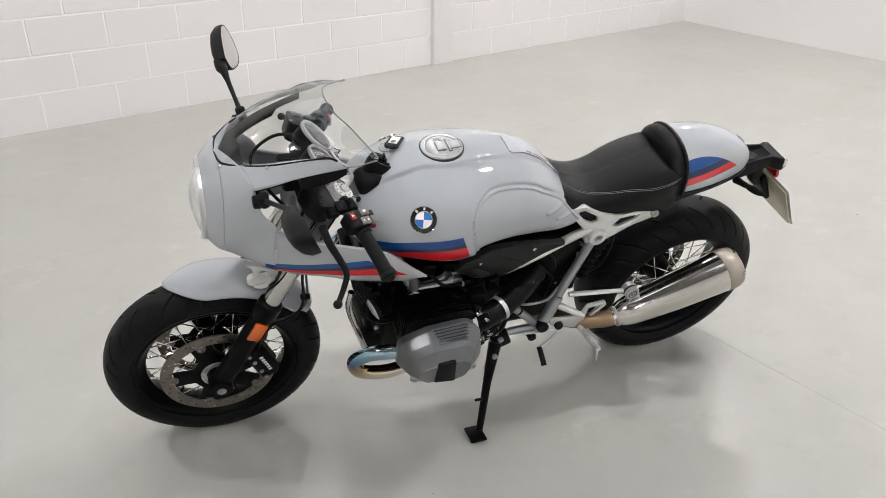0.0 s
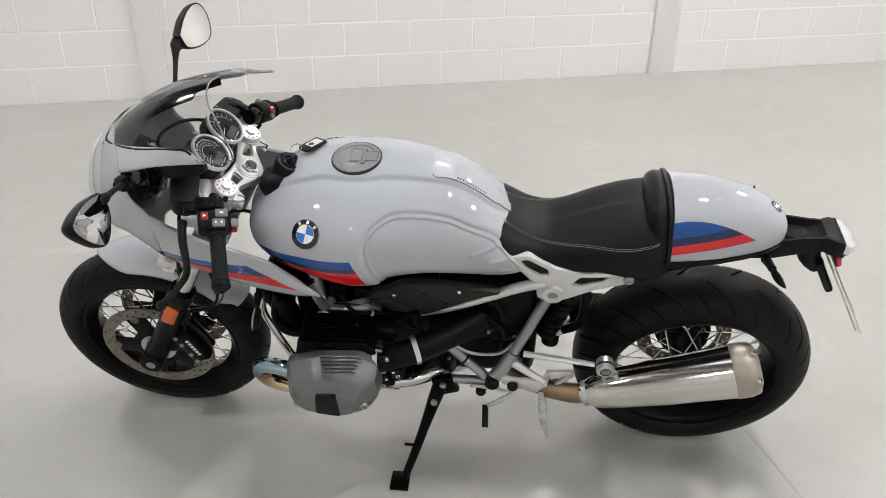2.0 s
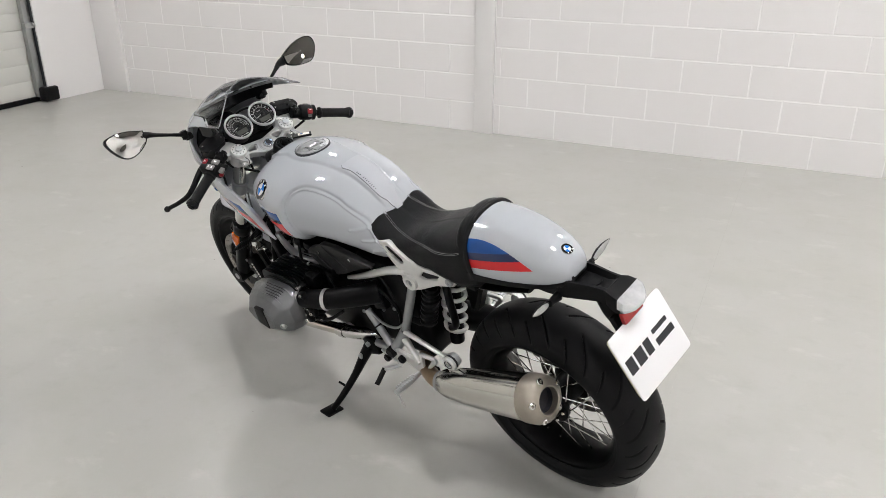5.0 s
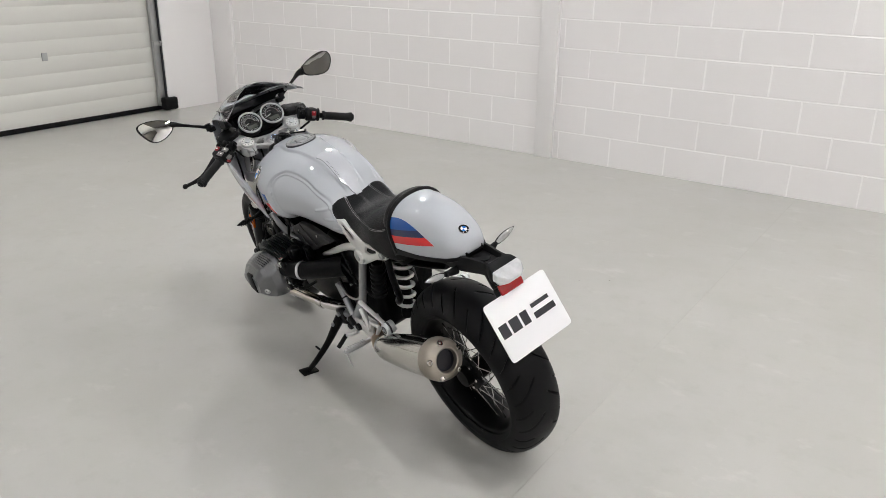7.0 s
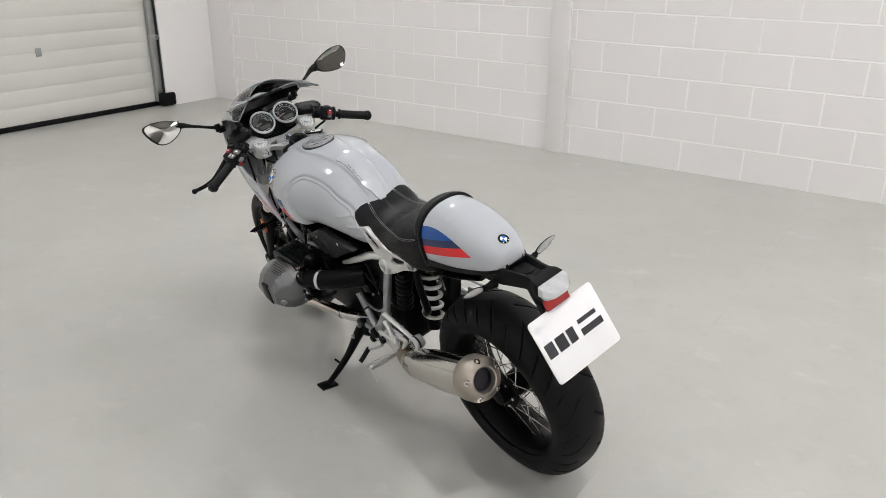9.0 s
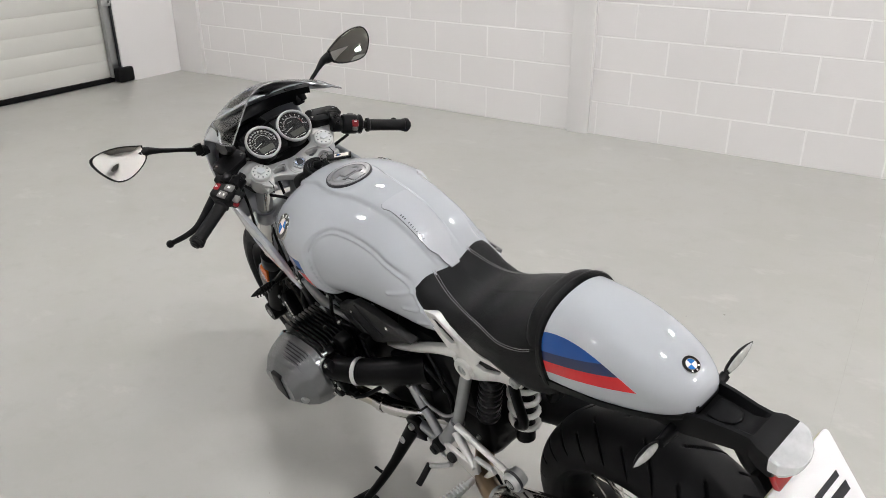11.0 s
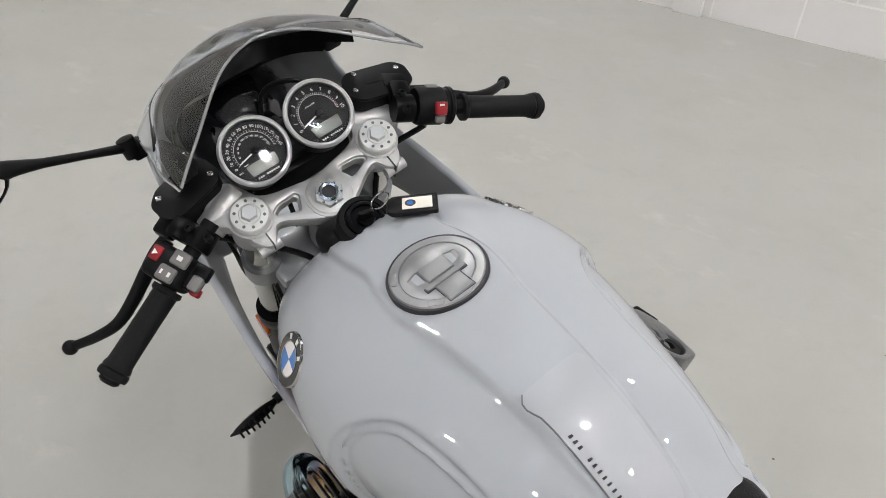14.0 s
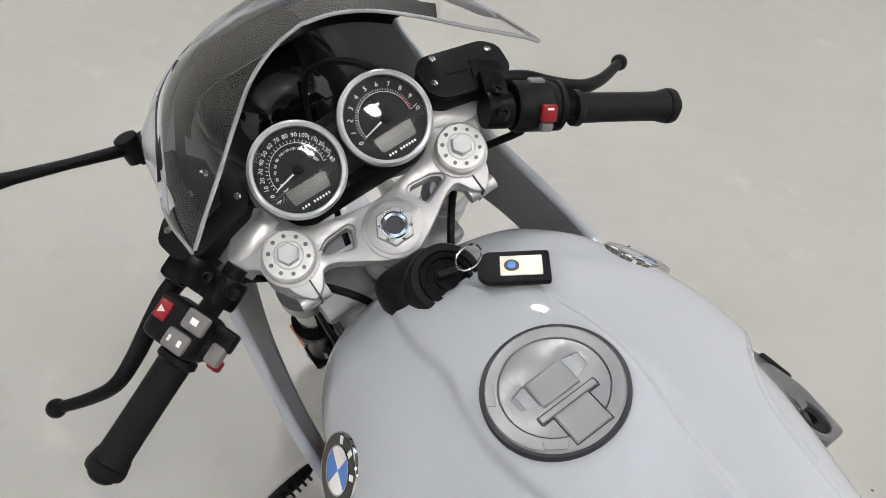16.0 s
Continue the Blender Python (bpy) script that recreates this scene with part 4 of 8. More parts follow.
loft(bm, rings)
tank = part("fuel_tank", bm, M_TANK, bike, "gloss white fuel tank with blue and red stripes and knee recesses", 60)


def tank_top(x, y=0.0):
    sec = tank_section(x)
    for (y0, z0), (y1, z1) in zip(sec, sec[1:]):
        if y0 <= abs(y) <= y1:
            return z0 + (z1 - z0) * (abs(y) - y0) / max(1e-6, y1 - y0)
    return sec[0][1]


M_CAP = mat("brushed_cap_aluminium", (0.31, 0.315, 0.32), 0.40, metal=0.75, spec=0.4, noise_scale=50, noise_amount=0.06, rough_var=0.05)
CAPN = V(0.06, 0, 1).normalized()
CAPC = V(0.880, 0, 0.9610)
bm = bmesh.new()
lathe(bm, [(0.0545, -0.004), (0.0592, -0.004), (0.0592, 0.0062), (0.0580, 0.0078), (0.0555, 0.0078)], CAPC, CAPN, 64, cap=False)
cap_ring = part("filler_seal", bm, M_NEAR_BLACK, tank, "black rubber seal ring")
bm = bmesh.new()
lathe(bm, [(0.0555, -0.002), (0.0555, 0.0075), (0.0540, 0.0092), (0.0445, 0.0096), (0.0440, 0.0088), (0.0440, 0.0030), (0.001, 0.0030)], CAPC, CAPN, 72)
filler = part("filler_cap", bm, M_CAP, tank, "brushed silver filler cap with folding key flap")
CAPM = basis(CAPC, CAPN, (1, 0, 0))
# inner disc, opened at both finger hollows, round its hinged tab
hollows = [rounded([V(-0.006, s * 0.0185), V(0.016, s * 0.0185), V(0.012, s * 0.0335), V(-0.001, s * 0.0325)], 0.0025, 3) for s in (1, -1)]
bm = bmesh.new()
plate(bm, circle(0, 0, 0.0432, 64), hollows, CAPM @ Matrix.Translation((0, 0, 0.0030)), 0.0058, 0.0005)
disc = part("cap_disc", bm, M_CAP, filler)
for s in (1, -1):
    bm = bmesh.new()
    rings = []
    for y_, h_ in ((0.0185, 0.0036), (0.024, 0.0046), (0.0335, 0.0085)):
        rings.append([CAPM @ V(-0.006, s * y_, 0.0030), CAPM @ V(-0.006, s * y_, h_), CAPM @ V(0.016, s * y_, h_), CAPM @ V(0.016, s * y_, 0.0030)])
    loft(bm, rings)
    part("finger_hollow", bm, M_CAP, disc, "", 20)
bm = bmesh.new()
rings = []
for x_, w_, h_ in ((-0.0105, 0.0178, 0.0080), (-0.0100, 0.0178, 0.0112), (0.0, 0.0182, 0.0126), (0.0135, 0.0182, 0.0118), (0.0160, 0.0176, 0.0086)):
    rings.append([CAPM @ V(x_, -w_, 0.004), CAPM @ V(x_, -w_, h_ - 0.001), CAPM @ V(x_, -w_ + 0.0015, h_), CAPM @ V(x_, w_ - 0.0015, h_), CAPM @ V(x_, w_, h_ - 0.001), CAPM @ V(x_, w_, 0.004)])
loft(bm, rings)
part("key_flap", bm, M_CAP, disc, "", 25)
bm = bmesh.new()
plate(bm, rounded([V(-0.0205, -0.0265), V(-0.0150, -0.0265), V(-0.0150, 0.0265), V(-0.0205, 0.0265)], 0.0012), [], CAPM @ Matrix.Translation((0, 0, 0.0080)), 0.0036, 0.0008)
part("hinge_bar", bm, M_CAP, disc)
bm = bmesh.new()
plate(bm, rounded([V(-0.0480, -0.0160), V(-0.0205, -0.0160), V(-0.0205, 0.0160), V(-0.0480, 0.0160)], 0.0015), [], CAPM @ Matrix.Translation((0, 0, 0.0070)), 0.0034, 0.0008)
part("hinge_tab", bm, M_CAP, disc)
# dark lines laid round the tab as the shade in its gaps
bm = bmesh.new()
for a_, b_ in (((-0.0495, -0.0172), (-0.0212, -0.0172)), ((-0.0495, 0.0172), (-0.0212, 0.0172)), ((-0.0492, -0.0172), (-0.0492, 0.0172)), ((-0.0215, -0.0275), (-0.0215, -0.0172)), ((-0.0215, 0.0172), (-0.0215, 0.0275)), ((-0.0140, -0.0275), (-0.0140, 0.0275)), ((-0.0150, -0.0275), (-0.0205, -0.0275)), ((-0.0150, 0.0275), (-0.0205, 0.0275))):
    c_, d_ = CAPM @ V(*a_, 0.0092), CAPM @ V(*b_, 0.0092)
    tube(bm, [c_, d_], 0.0006, 6, 1)
part("tab_gap_shade", bm, M_NEAR_BLACK, disc, "dark lines as the shade in the hinge gap")
for a_ in (1.05, 2.5):
    bm = bmesh.new()
    plate(bm, rounded([V(-0.0035, -0.010), V(0.0035, -0.0085), V(0.0035, 0.0085), V(-0.0035, 0.010)], 0.001), [], CAPM @ Matrix.Rotation(a_, 4, "Z") @ Matrix.Translation((0.0495, 0, 0.0090)), 0.0012, 0.0004)
    part("rim_pad", bm, M_CAP, filler)

# clear silver tank pad behind the cap: follows the tank top
def pad_strip(outline_y, x0, x1, lift, n=26, m=16):
    rows = []
    for i in range(n + 1):
        x = x0 + (x1 - x0) * i / n
        wl = lerp_table(outline_y, x)[0]
        rows.append([V(x, wl * (2 * j / m - 1), tank_top(x, wl * (2 * j / m - 1)) + 0.0058 * smooth(0.53, 0.58, x) + lift) for j in range(m + 1)])
    return rows


bm = bmesh.new()
PAD_W = [(0.520, 0.012), (0.532, 0.018), (0.548, 0.020), (0.560, 0.030), (0.580, 0.033), (0.660, 0.035), (0.676, 0.036), (0.686, 0.041), (0.698, 0.040), (0.702, 0.034)]
top = pad_strip(PAD_W, 0.520, 0.702, 0.0044)
loft(bm, top, cap=False, closed=False)
low = pad_strip(PAD_W, 0.520, 0.702, -0.002)
edge_t = top[0] + [r[-1] for r in top[1:]] + list(reversed(top[-1]))[1:] + [r[0] for r in reversed(top[1:-1])]
edge_b = low[0] + [r[-1] for r in low[1:]] + list(reversed(low[-1]))[1:] + [r[0] for r in reversed(low[1:-1])]
loft(bm, [edge_t, edge_b], cap=False)
bmesh.ops.remove_doubles(bm, verts=bm.verts, dist=1e-5)
pad = part("tank_pad", bm, M_PADCLEAR, tank, "clear silver tank protector pad")
# shadow under the pad's left edge, drawn as a thin grey tube
bm = bmesh.new()
tube(bm, [Vector(p) + V(0, 0.0006, -0.0012) for p in (r[-1] for r in top)], 0.0011, 6, 1)
part("pad_edge_shadow", bm, M_COVER, tank, "grey shadow edge of the pad")
bm = bmesh.new()
for i in range(12):
    x = 0.645 - i * 0.0058
    if i == 3:
        continue
    yy = lerp_table(PAD_W, x)[0] - 0.007
    box(bm, (x, yy, tank_top(x, yy) + 0.0058 + 0.0044), (0.0032, 0.0045, 0.0012), Matrix.Rotation(0.45 * smooth(0.66, 0.58, x), 3, "Y"))
part("pad_marking", bm, M_NEAR_BLACK, tank, "row of dark bars of lettering")

# tank badges: black ring round blue and white quarters
def badge(parent, center, normal, r, up=(0, 0, 1)):
    m = basis(center, normal, Vector(up))
    nz = Vector(normal).normalized()
    bm = bmesh.new()
    lathe(bm, [(r * 0.62, 0.0), (r * 0.62, 0.0022), (r * 0.93, 0.0022), (r * 0.93, -0.008), (r * 0.6, -0.008)], center, nz, 48, cap=False)
    ring = part("badge", bm, M_GLOSSBLACK, parent, "round badge with blue and white quarters")
    bm = bmesh.new()
    lathe(bm, [(r * 0.93, -0.008), (r * 0.97, -0.008), (r * 0.97, 0.0015), (r * 0.955, 0.0024), (r * 0.93, 0.002)], center, nz, 48, cap=False)
    lathe(bm, [(r * 0.59, 0.001), (r * 0.59, 0.0028), (r * 0.63, 0.0028), (r * 0.63, 0.001)], center, nz, 40, cap=False)
    part("badge_rim", bm, M_CHROME, parent)
    for k in range(4):
        bm = bmesh.new()
        fan = [V(0, 0)] + [V(r * 0.6 * math.cos(a), r * 0.6 * math.sin(a)) for a in (math.pi / 2 * (k + i / 8) for i in range(9))]
        plate(bm, fan, [], m @ Matrix.Translation((0, 0, 0.0002)), 0.0017)
        part("badge_quarter", bm, M_BADGEBLUE if k % 2 else M_BADGEWHITE, parent)
    bm = bmesh.new()
    for a in (-0.75, 0.0, 0.75):
        d = m.to_3x3() @ V(math.cos(a), math.sin(a), 0)
        box(bm, Vector(center) + d * r * 0.78 + nz * 0.0024, (r * 0.20, r * 0.15, 0.0006), (m.to_3x3() @ Matrix.Rotation(a, 3, "Z")))
    part("badge_mark", bm, M_PRINT, parent)


def tank_side(x, z):
    """The half width of the tank at a height above its widest line."""
    sec = tank_section(x)
    for (y0, z0), (y1, z1) in zip(sec, sec[1:]):
        if z1 <= z <= z0 and y1 >= y0:
            return y0 + (y1 - y0) * (z0 - z) / max(1e-6, z0 - z1)
    return max(p[0] for p in sec)


bx, bz = 0.974, 0.881
by = tank_side(bx, bz)
bn = V(0.22, 0.73, 0.65)
for s in (1, -1):
    nn = V(bn.x, s * bn.y, bn.z)
    badge(tank, V(bx, s * by, bz) + nn * 0.0005, nn, 0.0350)

# seat
SEAT_ROWS = [  # x, top, shoulder, bottom, half width at the shoulder
    (0.150, 0.888, 0.838, 0.735, 0.098), (0.170, 0.888, 0.834, 0.732, 0.110), (0.20, 0.885, 0.815, 0.732, 0.120), (0.23, 0.880, 0.796, 0.737, 0.125), (0.27, 0.869, 0.779, 0.746, 0.127), (0.32, 0.850, 0.762, 0.752, 0.122), (0.38, 0.823, 0.751, 0.760, 0.113),
    (0.43, 0.811, 0.750, 0.768, 0.109), (0.48, 0.817, 0.760, 0.776, 0.113), (0.52, 0.836, 0.779, 0.782, 0.117), (0.545, 0.851, 0.795, 0.796, 0.112), (0.562, 0.852, 0.797, 0.816, 0.097)]


def seam_at(x):
    """Where the stitched seam runs over a section: 0 the top middle, 1 the shoulder."""
    return lerp_table([(0.15, 0.90), (0.20, 0.87), (0.27, 0.77), (0.34, 0.60), (0.43, 0.42), (0.52, 0.24), (0.56, 0.20)], x)[0]


bm = bmesh.new()
rings = []
for i in range(60):
    x = 0.150 + (0.562 - 0.150) * i / 59
    zt, zs, zb, w = spline_table(SEAT_ROWS, x)
    half = []
    for j in range(72):
        a = math.pi / 2 * j / 71
        dent = 0.0022 * math.exp(-(((j / 71 - seam_at(x) + 0.018) / 0.014) ** 2)) * smooth(0.16, 0.19, x)
        half.append((w * math.sin(a) ** 0.72 - dent * math.sin(a), zs + (zt - zs) * math.cos(a) ** 0.6 - dent * math.cos(a)))
    wb = w * 0.93
    half += [(w * 1.004, min(zs - 0.003, zb + 0.02)), (w * 0.99, zb + 0.008), (wb, zb + 0.002), (wb * 0.9, zb), (0.02, zb)]
    rings.append([V(x, y, z) for y, z in half] + [V(x, -y, z) for y, z in reversed(half)])
loft(bm, rings)
seat = part("seat", bm, M_LEATHER, bike, "black leather single seat with pale stitching", 70)
for s in (1, -1):
    for lift, inset in ((0.0, 0.0), (0.0, 0.010)):
        bm = bmesh.new()
        line = []
        for i in range(26):
            x = 0.185 + (0.555 - 0.185) * i / 25
            zt, zs, zb, w = spline_table(SEAT_ROWS, x)
            a = math.pi / 2 * max(0.02, seam_at(x) - inset * 3.6)
            line.append(V(x, s * (w * math.sin(a) ** 0.72 + 0.0004), zs + (zt - zs) * math.cos(a) ** 0.6 + 0.0004))
        tube(bm, line, 0.0007, 5, 2)
        part("stitching", bm, M_STITCH, seat, "line of pale thread")

bm = bmesh.new()
box(bm, (0.345, 0, 0.742), (0.33, 0.17, 0.070), Matrix.Rotation(-0.10, 3, "Y"), 0.012)
part("seat_base", bm, M_BLACK, bike, "black plastic seat base")

# tail hump
COWL_ROWS = [  # x, top, bottom, half width
    (-0.118, 0.842, 0.824, 0.020), (-0.112, 0.856, 0.814, 0.038), (-0.095, 0.872, 0.808, 0.055), (-0.065, 0.892, 0.803, 0.071), (-0.02, 0.911, 0.798, 0.085), (0.04, 0.926, 0.792, 0.098), (0.10, 0.932, 0.786, 0.106), (0.160, 0.931, 0.780, 0.110)]


def hump_section(x, grow=0.0, n=28):
    zt, zb, w = spline_table(COWL_ROWS, x)
    zt, zb, w = zt + grow, zb - grow * 0.5, w + grow
    zw = zb + (zt - zb) * 0.28
    half = []
    for j in range(n):
        a = math.pi / 2 * j / (n - 1)
        half.append((w * math.sin(a) ** 0.9, zw + (zt - zw) * math.cos(a) ** 0.8))
    half += [(w * 0.995, zw - (zw - zb) * 0.5), (w * 0.97, zb), (w * 0.8, zb - 0.002), (0.0, zb - 0.002)]
    return half


bm = bmesh.new()
rings = []
for i in range(48):
    t = i / 47
    x = -0.118 + 0.278 * t**1.5
    h = hump_section(x)
    rings.append([V(x, y, z) for y, z in h] + [V(x, -y, z) for y, z in reversed(h[1:-1])])
loft(bm, rings)
cowl = part("tail_hump", bm, M_TAIL, bike, "gloss white tail hump with blue and red stripes", 60)
badge(cowl, (-0.084, 0.0, 0.8795), (-0.48, 0, 0.88), 0.0165, (-1, 0, 0))
# black padded edge between seat and hump
bm = bmesh.new()
rings = []
for x, g in ((0.152, 0.000), (0.153, 0.006), (0.157, 0.008), (0.162, 0.007), (0.1645, 0.001), (0.168, 0.002), (0.180, 0.003), (0.191, -0.001), (0.199, -0.009), (0.204, -0.022), (0.206, -0.036)):
    h = hump_section(0.160, g)
    rings.append([V(x + (z - 0.80) * 0.10, y, z) for y, z in h] + [V(x + (z - 0.80) * 0.10, -y, z) for y, z in reversed(h[1:-1])])
loft(bm, rings)
part("back_pad", bm, M_LEATHER, bike, "black padded bump stop between seat and hump", 50)
# black underside of the tail
bm = bmesh.new()
rings = []
for x, w, zt, zb in ((0.30, 0.10, 0.74, 0.70), (0.20, 0.112, 0.79, 0.735), (0.155, 0.113, 0.79, 0.765), (0.04, 0.100, 0.796, 0.778), (-0.02, 0.087, 0.802, 0.785), (-0.065, 0.074, 0.808, 0.792), (-0.10, 0.055, 0.815, 0.80), (-0.116, 0.030, 0.826, 0.81)):
    rings.append([V(x, w, zt), V(x, w * 0.98, zb + 0.003), V(x, w * 0.9, zb), V(x, -w * 0.9, zb), V(x, -w * 0.98, zb + 0.003), V(x, -w, zt)])
loft(bm, rings)
part("tail_tray", bm, M_BLACK, bike, "black plastic tray under the tail hump")

# rear light arm
bm = bmesh.new()
rings = []
for x, w, zt, zb, dip in ((0.02, 0.050, 0.795, 0.755, 0.006), (-0.05, 0.053, 0.806, 0.757, 0.012), (-0.10, 0.053, 0.816, 0.762, 0.018), (-0.14, 0.047, 0.820, 0.768, 0.018), (-0.185, 0.040, 0.820, 0.774, 0.014), (-0.205, 0.039, 0.820, 0.776, 0.006), (-0.212, 0.039, 0.820, 0.776, 0.0), (-0.228, 0.047, 0.819, 0.772, 0.0), (-0.250, 0.050, 0.814, 0.768, 0.0), (-0.256, 0.049, 0.811, 0.770, 0.0)):
    rings.append([V(x, w, zt - 0.014), V(x, w - 0.004, zt), V(x, w - 0.011, zt + 0.001), V(x, w - 0.018, zt - dip), V(x, -w + 0.018, zt - dip), V(x, -w + 0.011, zt + 0.001), V(x, -w + 0.004, zt), V(x, -w, zt - 0.014), V(x, -w, zb + 0.006), V(x, -w + 0.008, zb), V(x, w - 0.008, zb), V(x, w, zb + 0.006)])
loft(bm, rings)
light_arm = part("tail_light_arm", bm, M_BLACK, bike, "black plastic rear light carrier", 25)
bm = bmesh.new()
plate(bm, rounded([V(-0.125, -0.022), V(-0.150, -0.024), V(-0.172, -0.014), V(-0.178, 0.0), V(-0.172, 0.014), V(-0.150, 0.024), V(-0.125, 0.022)], 0.004), [], Matrix.Translation((0, 0, 0.803)), 0.006, 0.002)
part("raised_chevron", bm, M_BLACK, light_arm)
bm = bmesh.new()
rings = []
for x, w, zt, zb in ((-0.250, 0.0515, 0.8155, 0.774), (-0.264, 0.0500, 0.8090, 0.775), (-0.274, 0.042, 0.8025, 0.777), (-0.284, 0.028, 0.795, 0.780), (-0.288, 0.012, 0.791, 0.783)):
    mid = (zt * 0.4 + zb * 0.6)
    rings.append([V(x, w, mid), V(x, w * 0.93, zt - 0.002), V(x, w * 0.86, zt), V(x, -w * 0.86, zt), V(x, -w * 0.93, zt - 0.002), V(x, -w, mid), V(x, -w * 0.85, zb), V(x, w * 0.85, zb)])
loft(bm, rings)
part("tail_light", bm, M_CLEARLENS, light_arm, "clear-lensed rear light", 25)
bm = bmesh.new()
box(bm, (-0.256, 0, 0.752), (0.014, 0.082, 0.034), Matrix.Rotation(0.3, 3, "Y"), 0.004)
part("rear_reflector", bm, M_REDLENS, light_arm, "red rear reflector")
# number plate holder and plate
PLN = V(-0.86, 0, 0.51).normalized()
pm = basis(V(-0.3005, -0.006, 0.6565), PLN, (0, -1, 0))
bm = bmesh.new()
box(bm, (-0.245, 0, 0.690), (0.02, 0.075, 0.11), Matrix.Rotation(0.53, 3, "Y"), 0.008)
tube(bm, [(-0.19, 0, 0.77), (-0.205, 0, 0.73), (-0.23, 0, 0.70)], [0.03, 0.026, 0.02], 12, 4)
part("plate_bracket", bm, M_BLACK, bike)
bm = bmesh.new()
plate(bm, rounded([V(-0.1175, -0.0905), V(0.1175, -0.0905), V(0.1175, 0.0905), V(-0.1175, 0.0905)], 0.012), [], pm, 0.003, 0.0008)
number_plate = part("show_plate", bm, M_PLATE, bike, "white show plate with dark bars of lettering")
bm = bmesh.new()
plate(bm, rounded([V(-0.1135, -0.082), V(0.1135, -0.082), V(0.1135, 0.086), V(-0.1135, 0.086)], 0.010), [], pm @ Matrix.Translation((0, 0, -0.009)), 0.004, 0.0008)
part("backing_plate", bm, M_YELLOW, number_plate, "yellow plate behind it")
bm = bmesh.new()


def letter_bars(x, y, widths, h, gap):
    """One plain bar for each letter."""
    for w in widths:
        box(bm, pm @ V(x + w * 0.5, y, 0.0035), (w, h, 0.0008), pm.to_3x3())
        x += w + gap


letter_bars(-0.106, 0.0, (0.030, 0.034, 0.026), 0.040, 0.008)
letter_bars(0.020, 0.018, (0.068,), 0.012, 0.003)
letter_bars(0.018, -0.012, (0.078,), 0.019, 0.005)
part("plate_marking", bm, M_NEAR_BLACK, number_plate, "dark bars of lettering")


def indicator(parent, root, tip, stalk_r, material_lens, facing):
    """A slim leaf-shaped turn signal on a short stalk."""
    root, tip = Vector(root), Vector(tip)
    d = (tip - root).normalized()
    bm = bmesh.new()
    tube(bm, [root - d * 0.045, root - d * 0.01, root], [stalk_r * 1.3, stalk_r, stalk_r], 12, 3)
    side = Vector(facing)
    side = (side - d * side.dot(d)).normalized()
    up = d.cross(side)
    L = (tip - root).length
    rings = []
    for t, w in ((0.0, 0.45), (0.15, 0.8), (0.4, 1.0), (0.65, 0.9), (0.85, 0.55), (1.0, 0.12)):
        c = root + d * (L * t)
        rings.append([c + up * (0.0120 * w * math.cos(a)) - side * (0.012 * w * max(0.1, math.sin(a)) if math.sin(a) > 0 else 0) for a in (2 * math.pi * j / 16 for j in range(16))])
    loft(bm, rings)
    body = part("turn_signal", bm, M_BLACK, parent, "slim black turn signal")
    bm = bmesh.new()
    rings = []
    for t, w in ((0.10, 0.5), (0.25, 0.82), (0.45, 0.92), (0.65, 0.82), (0.85, 0.5), (0.97, 0.1)):
        c = root + d * (L * t)
        rings.append([c + up * (0.0112 * w * math.cos(a)) + side * (0.007 * w * abs(math.sin(a)) if math.sin(a) > 0 else -0.001) for a in (2 * math.pi * j / 16 for j in range(16))])
    loft(bm, rings)
    part("signal_lens", bm, material_lens, body, "clear signal lens")


indicator(bike, (-0.085, 0.098, 0.775), (-0.092, 0.175, 0.794), 0.009, M_SIGNAL, (-1, 0, 0.15))
indicator(bike, (-0.085, -0.098, 0.775), (-0.092, -0.175, 0.800), 0.009, M_SIGNAL, (-1, 0, 0.15))
bm = bmesh.new()
tube(bm, [(-0.085, 0.095, 0.772), (-0.08, 0.05, 0.772), (-0.08, -0.05, 0.772), (-0.085, -0.095, 0.772)], 0.009, 10, 3)
part("signal_bar", bm, M_BLACK, bike)
for s in (1, -1):
    indicator(bike, (1.118, s * 0.205, 0.660), (1.105, s * 0.286, 0.668), 0.008, M_SIGNAL, (1, s * 0.2, 0.1))
    for k in range(7):
        bm = bmesh.new()
        f = 0.16 + 0.11 * k
        w = 0.0145 * (1 - abs(f - 0.45) * 1.15)
        box(bm, V(1.118 - 0.013 * f - 0.0115, s * (0.205 + 0.081 * f), 0.660 + 0.008 * f), (0.004, 0.0035, 2 * w), None, 0.001)
        part("signal_rib", bm, M_BLACK, bike)
    bm = bmesh.new()
    tube(bm, [(1.128, s * 0.10, 0.70), (1.122, s * 0.15, 0.675), (1.118, s * 0.20, 0.660)], 0.008, 10, 4)
    part("signal_stalk", bm, M_BLACK, bike)

# fairing: nose shell round the headlight, side wings below and slim arms up to the screen
HL = V(1.472, 0, 0.892)


